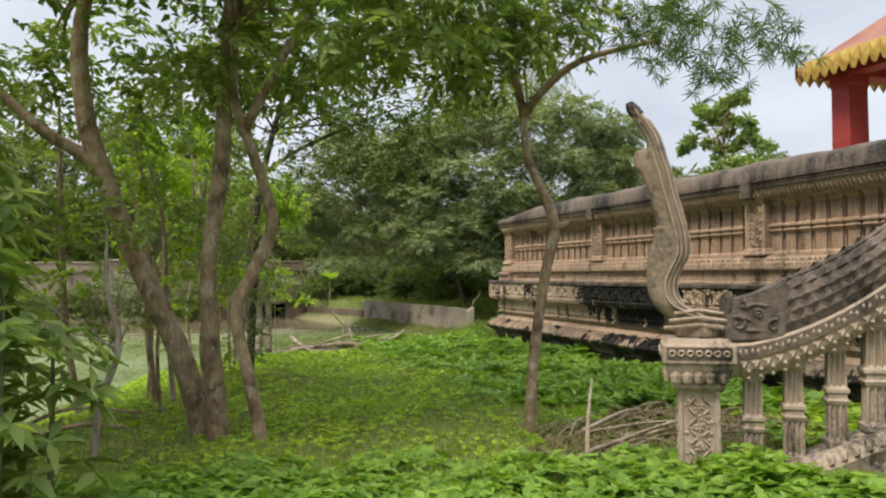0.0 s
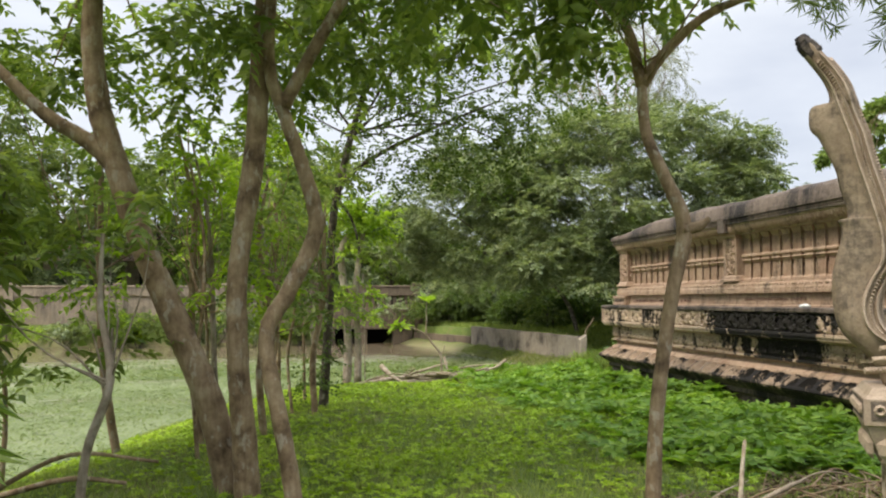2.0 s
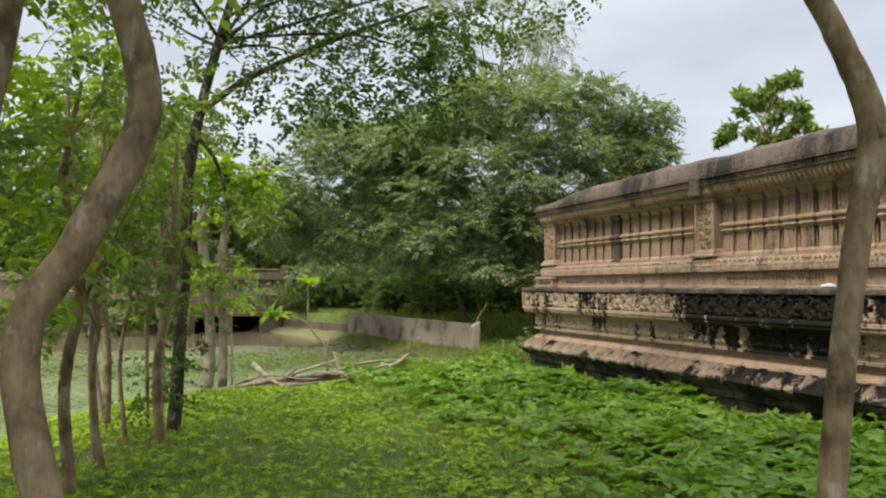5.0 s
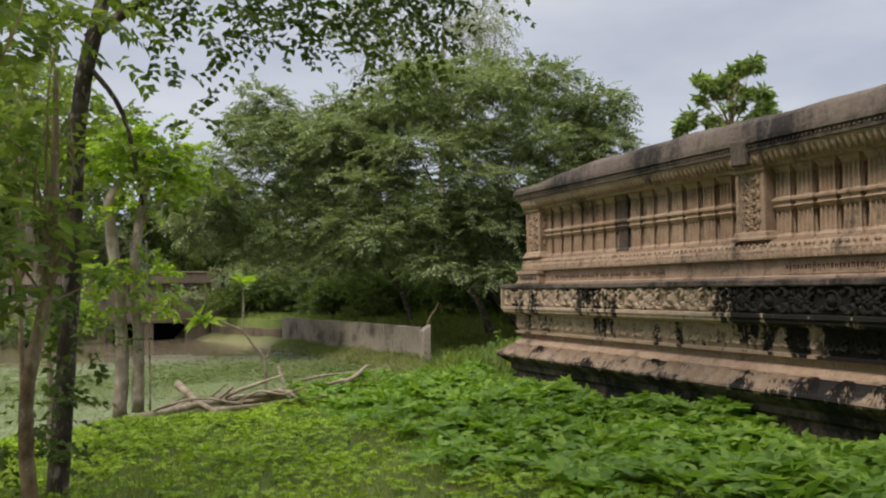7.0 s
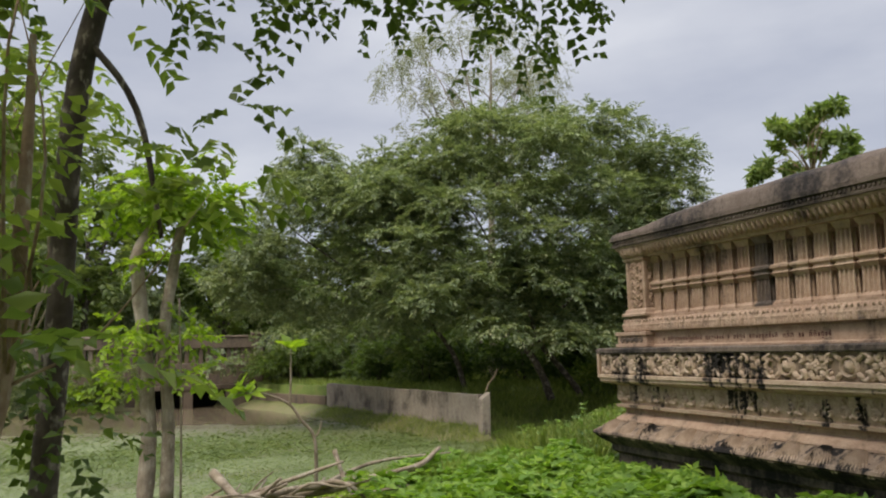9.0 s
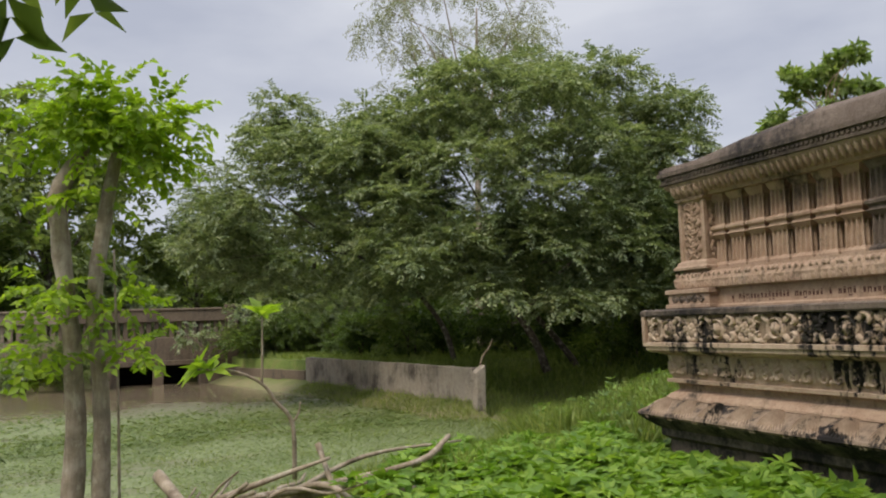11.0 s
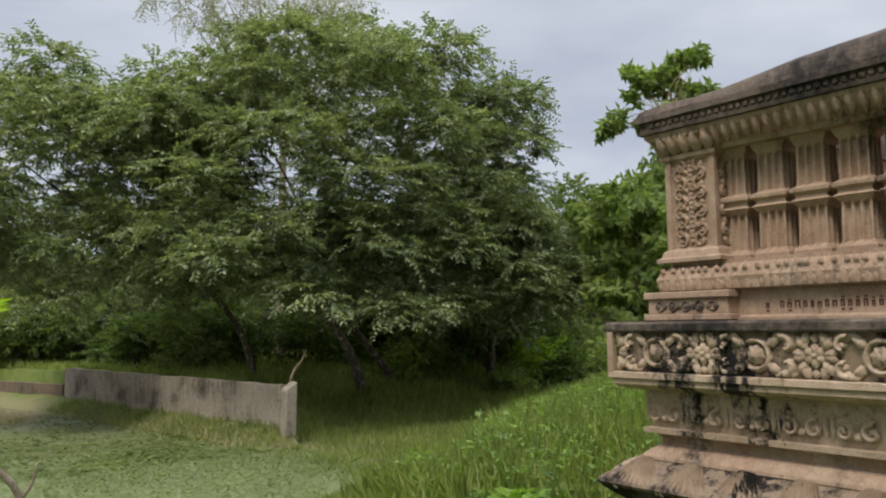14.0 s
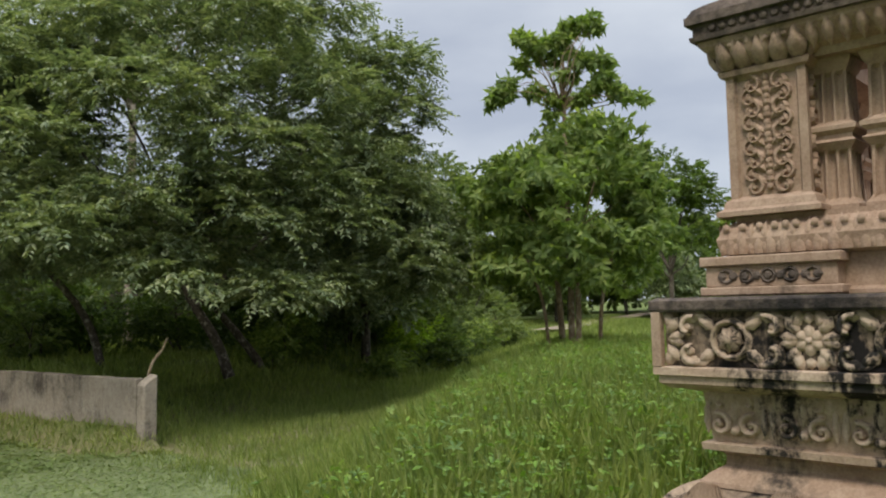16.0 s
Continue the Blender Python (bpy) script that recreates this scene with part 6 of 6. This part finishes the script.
# dead branches heaped by the water
BR = [([(1.3, 18.2, -0.02), (2.6, 18.1, 0.08), (3.6, 18.3, 0.10), (4.6, 18.6, 0.12), (5.0, 18.8, 0.30)], 0.06), ([(1.6, 17.6, 0.0), (2.8, 17.9, 0.16), (3.9, 18.4, 0.14), (4.5, 18.3, 0.2)], 0.05), ([(2.3, 18.5, 0.45), (2.45, 17.9, 0.2), (2.7, 17.0, -0.06)], 0.055),
      ([(2.0, 18.4, 0.05), (3.0, 18.2, 0.24), (3.6, 18.0, 0.38)], 0.035), ([(2.6, 17.6, 0.05), (3.4, 17.8, 0.02), (4.3, 17.9, 0.10)], 0.04), ([(3.0, 18.6, 0.02), (3.5, 18.0, 0.18), (3.75, 17.4, 0.02)], 0.04), ([(3.55, 18.2, 0.5), (3.6, 18.0, 0.2), (3.65, 17.8, 0.0)], 0.03), ([(1.0, 18.9, 0.0), (2.2, 18.7, 0.05), (3.4, 18.8, 0.06)], 0.04), ([(3.3, 18.4, 0.1), (4.2, 19.0, 0.25), (5.3, 19.2, 0.22)], 0.03)]
for k in range(16):
    g0 = random.Random(300 + k)
    a, x0, y0, ln0 = g0.choice((-1, 1)) * g0.uniform(0.2, 2.4), g0.uniform(1.6, 3.4), g0.uniform(17.9, 18.9), g0.uniform(0.4, 1.1)
    BR.append(([(x0, y0, g0.uniform(0, 0.1)), (x0 + ln0 * 0.35, y0 + a * ln0 * 0.3 + g0.uniform(-0.12, 0.12), g0.uniform(0.06, 0.2)), (x0 + ln0 * 0.7, y0 + a * ln0 * 0.5 + g0.uniform(-0.12, 0.12), g0.uniform(0.06, 0.25)), (x0 + ln0, y0 + a * ln0, g0.uniform(0.05, 0.4))], g0.uniform(0.018, 0.04)))
for i, (ln, r) in enumerate(BR):
    ln = [(x, y, z + float(ground_z(x, y)) + 0.03) for x, y, z in ln]
    v, f = tube(ln, [0.95 * r * (1 - 0.55 * k / (len(ln) - 1)) for k in range(len(ln))], 8, 0.14, i)
    tagged(put("dead_branch", mesh_of("dead_branch", v, f, M_DEADWOOD, True)), "pale dead branch heaped on the grass by the water", "branch", "heap of dead branches")
v, f = tube([(11.0, 30.95, -0.15), (11.12, 30.92, 0.32), (11.3, 30.9, 0.55), (11.43, 30.9, 0.8)], [0.03, 0.028, 0.024, 0.014], 7, 0.1, 31)
tagged(put("dead_branch", mesh_of("dead_branch", v, f, M_BARK, True)), "thin bare branch standing beside the concrete post", "branch")
BR2 = [([(3.1, 5.95, 0.0), (3.22, 6.15, 0.3), (3.34, 6.3, 0.6)], 0.022), ([(3.1, 6.1, 0.02), (3.6, 6.3, 0.04), (4.6, 6.5, 0.06)], 0.022), ([(3.3, 6.2, 0.02), (4.2, 6.4, 0.12), (5.2, 6.9, 0.05)], 0.018), ([(3.5, 6.9, 0.03), (4.2, 6.6, 0.08), (4.9, 6.3, 0.03)], 0.016), ([(3.2, 6.2, 0.2), (3.8, 6.6, 0.22), (4.4, 7.3, 0.03)], 0.02),
       ([(-2.1, 8.2, 0.0), (-1.5, 8.0, 0.1), (-0.9, 7.9, 0.25), (-0.5, 7.9, 0.2)], 0.03), ([(-1.8, 9.0, 0.05), (-1.1, 8.7, 0.3), (-0.4, 8.6, 0.2)], 0.025)]
for k in range(44):
    g0 = random.Random(400 + k)
    a, x0, y0, ln0 = g0.uniform(-1.4, 1.4), g0.uniform(3.2, 5.0), g0.uniform(5.95, 7.3), g0.uniform(0.3, 0.9)
    BR2.insert(0, ([(x0, y0, 0.02), (x0 + ln0 * 0.5 * math.cos(a), y0 + ln0 * 0.5 * math.sin(a), g0.uniform(0.05, 0.16)), (x0 + ln0 * math.cos(a), y0 + ln0 * math.sin(a), g0.uniform(0.0, 0.12))], g0.uniform(0.004, 0.010)))
for i, (ln, r) in enumerate(BR2):
    ln = [(x, y, z + float(ground_z(x, y)) + 0.03) for x, y, z in ln]
    v, f = tube(ln, [r * (1 - 0.5 * k / (len(ln) - 1)) for k in range(len(ln))], 7, 0.1, 20 + i)
    tagged(put("dead_branch", mesh_of("dead_branch", v, f, (M_BARK if i % 3 else M_DEADWOOD) if i < 44 else M_DEADWOOD if i < 49 else M_BARK, True)), "thin fallen branch lying among the weeds", "branch", "fallen branches")

# tall shrubs with fingered leaves by the start of the walk
for i, (x, y, h) in enumerate(((-1.3, 5.0, 3.6), (-1.15, 5.6, 2.4), (-1.7, 6.0, 3.8), (-1.45, 6.6, 2.4), (-1.75, 5.2, 4.2), (-0.95, 4.9, 1.6), (-2.1, 7.0, 3.8), (-1.5, 4.6, 3.9), (-2.6, 8.2, 3.6), (-2.0, 8.9, 3.0), (-3.0, 9.6, 3.4))):
    g = np.random.default_rng(100 + i)
    z = float(ground_z(x, y))
    sl = g.normal(size=2) * 0.15
    pieces, P, D = [], [], []
    for k in range(3):
        bx, by = x + g.normal() * 0.12, y + g.normal() * 0.12
        hh = h * g.uniform(0.75, 1.05)
        pieces.append(tube([(bx, by, z - 0.1), (bx + sl[0] * 0.4, by + sl[1], z + hh * 0.5), (bx + sl[0], by + sl[1] * 1.5, z + hh)], [0.018, 0.015, 0.008], 6, 0.05, k))
        n = int(46 * hh / 3)
        q = g.uniform(0.18, 1.0, n)
        u = balls(g, n)
        u[:, 2] = abs(u[:, 2]) * 0.5
        P.append(np.stack([bx + sl[0] * q, by + sl[1] * q, z + hh * q], 1) + u * 0.24)
        D.append(np.array((0, 0, 1.0)) + u * 0.7)
    P, D, N, L = whorl(g, np.vstack(P), np.vstack(D), 6, 0.21, 1.0)
    D[:, 2] -= 0.5
    grown("fingered_shrub", (x, y, z), "tall thin-stemmed shrub with dark fingered leaves", pieces, M_STEM, leaves("crown", P, D, N, L, L * 0.32, M_LEAF_NEAR), "shrubs at the pond edge", "shrub")

# bushes along the foot of the boundary wall and the pond
for i, (x, y, r, mat) in enumerate(((-6.6, 50.2, 1.5, M_LEAF_FAR), (-2.8, 50.3, 1.4, M_LEAF_BIG), (0.4, 50.6, 1.3, M_LEAF_FAR), (-10.6, 50.4, 1.3, M_LEAF_FAR), (-19.5, 50.4, 1.3, M_LEAF_BIG), (-16, 50.5, 1.1, M_LEAF_VINE), (-12.5, 50.8, 0.9, M_LEAF_BIG), (-8.5, 50.6, 1.2, M_LEAF_VINE), (-4.5, 50.9, 0.9, M_LEAF_BIG), (-1.2, 50.6, 1.0, M_LEAF_VINE), (9.6, 50.6, 1.3, M_LEAF_FAR), (12.5, 47, 1.2, M_LEAF_DARK), (13.0, 43, 1.2, M_LEAF_DARK), (12.4, 40, 1.0, M_LEAF_FAR), (18.0, 36.5, 0.9, M_LEAF_NEAR), (19.8, 37.5, 1.0, M_LEAF_FAR), (21.5, 35.5, 0.7, M_LEAF_NEAR), (24.0, 35.0, 0.9, M_LEAF_DARK), (26.5, 36.0, 0.8, M_LEAF_NEAR), (29, 36.5, 0.9, M_LEAF_FAR), (32, 39, 1.0, M_LEAF_FAR), (17.0, 40.0, 1.5, M_LEAF_DARK), (14.5, 41.5, 1.7, M_LEAF_DARK), (20.0, 41.0, 1.7, M_LEAF_DARK), (23.5, 39.5, 1.6, M_LEAF_DARK), (27.5, 40.5, 1.6, M_LEAF_FAR), (12.0, 44.5, 1.6, M_LEAF_DARK), (16.0, 46, 1.9, M_LEAF_DARK), (21.0, 46.5, 1.9, M_LEAF_DARK), (26, 46, 1.9, M_LEAF_DARK), (31, 43, 1.7, M_LEAF_FAR), (35.5, 43.5, 1.8, M_LEAF_FAR), (9.4, 48.8, 1.5, M_LEAF_DARK), (25.2, 37.4, 1.1, M_LEAF_VINE), (8.7, 50.3, 1.7, M_LEAF_BIG), (10.4, 50.6, 2.0, M_LEAF_FAR), (12.6, 49.6, 2.0, M_LEAF_BIG), (14.8, 50.4, 1.9, M_LEAF_DARK))):
    g = np.random.default_rng(130 + i)
    z = float(ground_z(x, y)) if x > wall_x(y) else -1.1
    lumps = [(x + g.normal() * r * 0.6, y + g.normal() * r * 0.3, z + abs(g.normal()) * r * 0.5 + 0.3 * r, r * g.uniform(0.4, 0.6)) for _ in range(9)]
    pieces = [tube([(x + g.normal() * 0.1, y, z - 0.3), (x + g.normal() * 0.3, y, z + r * 0.6), (x + g.normal() * 0.5, y, z + r * 1.2)], [0.04, 0.03, 0.01], 6, 0.05, k) for k in range(3)]
    grown("bush", (x, y, z - 0.1), "low leafy green bush at the water's far side", pieces, M_BARK_DARK, cloud("crown", g, lumps, 90, 0.4, 5, 0.16, 0.5, mat, 0.2), "bushes", "bush")

# young plants with long bright leaves under the trees
for i, (x, y, h) in enumerate(((22.6, 39.6, 1.9), (23.4, 40.6, 2.4), (24.1, 40.0, 2.2), (24.8, 41.0, 2.6), (25.5, 40.2, 2.1), (26.2, 40.8, 2.3), (21.3, 38.2, 1.7), (19.9, 37.6, 1.5), (27.4, 40.0, 1.8))):
    g = np.random.default_rng(150 + i)
    z = float(ground_z(x, y))
    lean = g.normal(size=2) * 0.2
    stem = [(x, y, z - 0.15), (x + lean[0] * 0.4, y + lean[1] * 0.4, z + h * 0.5), (x + lean[0], y + lean[1], z + h)]
    q = g.uniform(0.35, 1.0, 9)
    P = np.stack([x + lean[0] * q, y + lean[1] * q, z + h * q], 1)
    P, D, N, L = whorl(g, P, np.tile((0, 0, 1.0), (9, 1)), 4, 0.55, 0.9)
    D[:, 2] -= 0.35
    grown("young_plant", (x, y, z), "young plant with long bright drooping leaves under the trees", [tube(stem, [0.035, 0.028, 0.012], 6, 0.05, i)], M_BARK_PALE, leaves("crown", P, D, N, L, L * 0.22, M_LEAF_VINE if i % 2 else M_LEAF_GLOSS), "young plants under the trees", "plant")

# woods along the horizon
g = np.random.default_rng(171)
lumps = []
for k in range(260):
    a = radians(g.uniform(-42, 78))
    r = g.uniform(76, 100)
    lumps.append((r * math.sin(a), 8 + r * math.cos(a), g.uniform(0.8, 7.5), g.uniform(1.8, 3.2)))
woods = put("far_woods", cloud("far_woods", g, lumps, 16, 1.2, 5, 0.75, 0.55, M_LEAF_FAR, 0.4))
tagged(woods, "hazy green woods on the horizon", "trees", kind="stuff")

# ---- ground cover ----
def scatter(seed, n, x0, x1, y0, y1, keep):
    g = np.random.default_rng(seed)
    x, y = g.uniform(x0, x1, n), g.uniform(y0, y1, n)
    k = keep(g, x, y)
    x, y = x[k], y[k]
    return g, np.stack([x, y, ground_z(x, y)], 1)


def patchy(x, y, s=1.0, ph=0.0):
    return 0.5 + 0.25 * (np.sin(1.1 * s * x + ph) * np.sin(0.9 * s * y + 2 * ph) + np.sin(2.3 * s * x - 1.7 * s * y + ph) * 0.6 + np.sin(0.6 * s * (x + y)) * 0.4)


def off_terrace(x, y):
    return ~((x > FX + 0.05) & (y < FY - 0.05)) & ~((x > 4.0) & (y < 5.55) & (y > 2.2))


def littered(x, y):
    """The patch of dead twigs and leaves by the stair's end post."""
    return ((x - 4.2) / 1.35) ** 2 + ((y - 6.6) / 1.0) ** 2 < 1.0 + 0.35 * np.sin(5 * x + 3 * y)


def weeds(name, seed, n, area, keep, leaf, ratio, h0, h1, material, label, up=0.5):
    g, P = scatter(seed, n, *area, keep)
    m = len(P)
    P[:, 2] += g.uniform(h0, h1, m)
    a = g.uniform(0, 2 * math.pi, m)
    D = np.stack([np.cos(a), np.sin(a), g.normal(up * 0.4, 0.35, m)], 1)
    N = np.stack([g.normal(0, 0.3, m), g.normal(0, 0.3, m), np.ones(m)], 1)
    L = leaf * g.uniform(0.6, 1.3, m)
    ob = put(name, leaves(name, P, D, N, L, L * ratio, material, 0.15))
    return tagged(ob, label, "ground cover", kind="stuff")


def blades(name, seed, n, area, keep, h, material, label, width=0.09):
    g, P = scatter(seed, n, *area, keep)
    m = len(P)
    P[:, 2] -= 0.01
    D = np.stack([g.normal(0, 0.45, m), g.normal(0, 0.45, m), np.ones(m)], 1)
    N = balls(g, m)
    L = h * g.uniform(0.5, 1.3, m)
    ob = put(name, leaves(name, P, D, N, L, L * width, material, 0.1))
    return tagged(ob, label, "grass", kind="stuff")


def clumps(name, seed, n, area, keep, count, leaf, ratio, rise, material, label, category="ground cover"):
    """Low leafy plants: a star of leaves on each short stem, in mounds."""
    g, P = scatter(seed, n, *area, keep)
    m = len(P)
    P[:, 2] += rise * (0.15 + 1.1 * np.clip(patchy(P[:, 0], P[:, 1], 2.6, 0.4), 0, 1) ** 1.5) * g.uniform(0.4, 1.15, m)
    P, D, N, L = whorl(g, P, np.array((0, 0, 1.0)) + 0.3 * g.normal(size=(m, 3)), count, leaf, 1.0)
    D[:, 2] = D[:, 2] * 0.5 - 0.05
    return tagged(put(name, leaves(name, P, D, N, L, L * ratio, material, 0.12)), label, category, kind="stuff")


clumps("lawn_weeds", 201, 48000, (-3.5, 7.2, 1.0, 21.5), lambda g, x, y: off_terrace(x, y) & ~littered(x, y) & (edge_dist(x, y) < 2.0) & (g.uniform(0, 1, len(x)) < 0.05 + 1.1 * patchy(x, y) ** 1.6 + 0.6 * smoothstep(y, 12.5, 16.5)), 7, 0.052, 0.62, 0.085, M_WEED, "low bright green weeds carpeting the lawn")
clumps("broad_weeds", 202, 17000, (2.2, 7.3, 3.0, 20.0), lambda g, x, y: off_terrace(x, y) & ~littered(x, y) & (g.uniform(0, 1, len(x)) < smoothstep(x + 1.1 * patchy(x, y, 1.7), 4.0, 6.0) * (1 - 0.85 * smoothstep(y, 8.6, 7.2)) + 0.5 * smoothstep(y, 5.2, 3.6)), 7, 0.135, 0.5, 0.24, M_WEED_COOL, "knee-high broad-leaved weeds along the terrace foot")
clumps("front_weeds", 203, 9000, (-4, 4.2, 1.2, 7.0), lambda g, x, y: off_terrace(x, y) & ~littered(x, y) & (g.uniform(0, 1, len(x)) < smoothstep(y, 6.8, 4.6)), 7, 0.105, 0.55, 0.22, M_WEED_COOL, "leafy weeds beside the path")
weeds("leaf_litter", 215, 7000, (2.7, 5.7, 5.5, 7.8), lambda g, x, y: off_terrace(x, y) & littered(x, y), 0.06, 0.4, 0.0, 0.04, M_LITTER, "brown dead leaves under fallen twigs")
blades("lawn_grass", 204, 130000, (-3.5, 7.2, 1.5, 23.5), lambda g, x, y: off_terrace(x, y) & (edge_dist(x, y) < 3.5), 0.09, M_GRASS, "short grass of the lawn")
blades("bank_grass", 205, 150000, (2, 26, 18.4, 36), lambda g, x, y: (x > 2.5) & (g.uniform(0, 1, len(x)) < 1.1 - 0.025 * (y - 18)) & ((x < wall_x(y)) & (y < 31) | (x >= wall_x(y) + 0.15)), 0.22, M_GRASS, "rough grass on the bank and hollow", 0.06)
weeds("bank_weeds", 206, 34000, (7, 22, 18.6, 30), lambda g, x, y: (edge_dist(x, y) < 0.8) & off_terrace(x, y) & (g.uniform(0, 1, len(x)) < patchy(x, y, 1.5)), 0.075, 0.42, 0.05, 0.5, M_WEED_COOL, "leafy weeds on the bank past the terrace")
blades("tall_grass", 208, 75000, (7, 24, 18.5, 30), lambda g, x, y: (edge_dist(x, y) < 1.4) & off_terrace(x, y), 0.44, M_GRASS, "tall rough grass on the bank past the terrace", 0.035)
weeds("bank_herbs", 210, 34000, (7, 20, 18.5, 29), lambda g, x, y: (edge_dist(x, y) < 0.6) & off_terrace(x, y) & (g.uniform(0, 1, len(x)) < patchy(x, y, 2.1, 0.7)), 0.058, 0.5, 0.08, 0.42, M_HERB, "soft leafy herbs on the bank past the terrace")
clumps("bank_clumps", 214, 9000, (7, 21, 18.5, 30), lambda g, x, y: (edge_dist(x, y) < 1.6) & (edge_dist(x, y) > -2.6) & off_terrace(x, y) & (g.uniform(0, 1, len(x)) < 0.15 + patchy(x, y, 1.3, 0.2)), 7, 0.1, 0.3, 0.5, M_HERB, "tall soft weeds along the brow of the bank")
blades("sedge", 209, 16000, (7.0, 12.3, 30.5, 42), lambda g, x, y: (x < wall_x(y) - 0.12) & (x > wall_x(y) - 1.1), 0.2, M_GRASS, "low sedge along the foot of the pond wall", 0.06)
blades("far_grass", 207, 70000, (8.2, 50, 31, 52), lambda g, x, y: x > wall_x(y) + 0.2, 0.30, M_GRASS, "rough shaded grass under the trees", 0.10)


def pond_weed(seed, n, area, leaf, name):
    g = np.random.default_rng(seed)
    x, y = g.uniform(area[0], area[1], n), g.uniform(area[2], area[3], n)
    k = (x < wall_x(y) - 0.1) & (ground_z(x, y) < WATER_Z + 0.1) & (g.uniform(0, 1, n) < (0.45 + 0.55 * smoothstep(patchy(x, y, 0.7, 1.0), 0.3, 0.65)) * smoothstep(y + 4 * patchy(x, y, 0.4), 44, 33) + 0.015)
    x, y = x[k], y[k]
    m = len(x)
    a = g.uniform(0, 6.28, m)
    D = np.stack([np.cos(a), np.sin(a), g.uniform(0.0, 0.35, m)], 1)
    N = np.stack([g.normal(0, 0.3, m), g.normal(0, 0.3, m), np.ones(m)], 1)
    L = leaf * g.uniform(0.6, 1.3, m)
    ob = put(name, leaves(name, np.stack([x, y, np.full(m, WATER_Z) + g.uniform(0, 0.05, m)], 1), D, N, L, L * 0.5, M_POND_LEAF, 0.1))
    return tagged(ob, "green weed floating on the pond", "water weed", kind="stuff")


pond_weed(211, 190000, (-8, 12.2, 12, 34), 0.062, "floating_weed")
pond_weed(212, 90000, (-26, 12.2, 30, 50), 0.14, "floating_weed")

# sandy track far behind the trees
track = put("road", mesh_of("road", [(33, 36.2, 0.09), (72, 51.5, 0.09), (71, 53, 0.09), (32, 37.4, 0.09)], [(0, 1, 2, 3)], M_SAND))
tagged(track, "pale sandy track beyond the trees", "track", kind="structure")
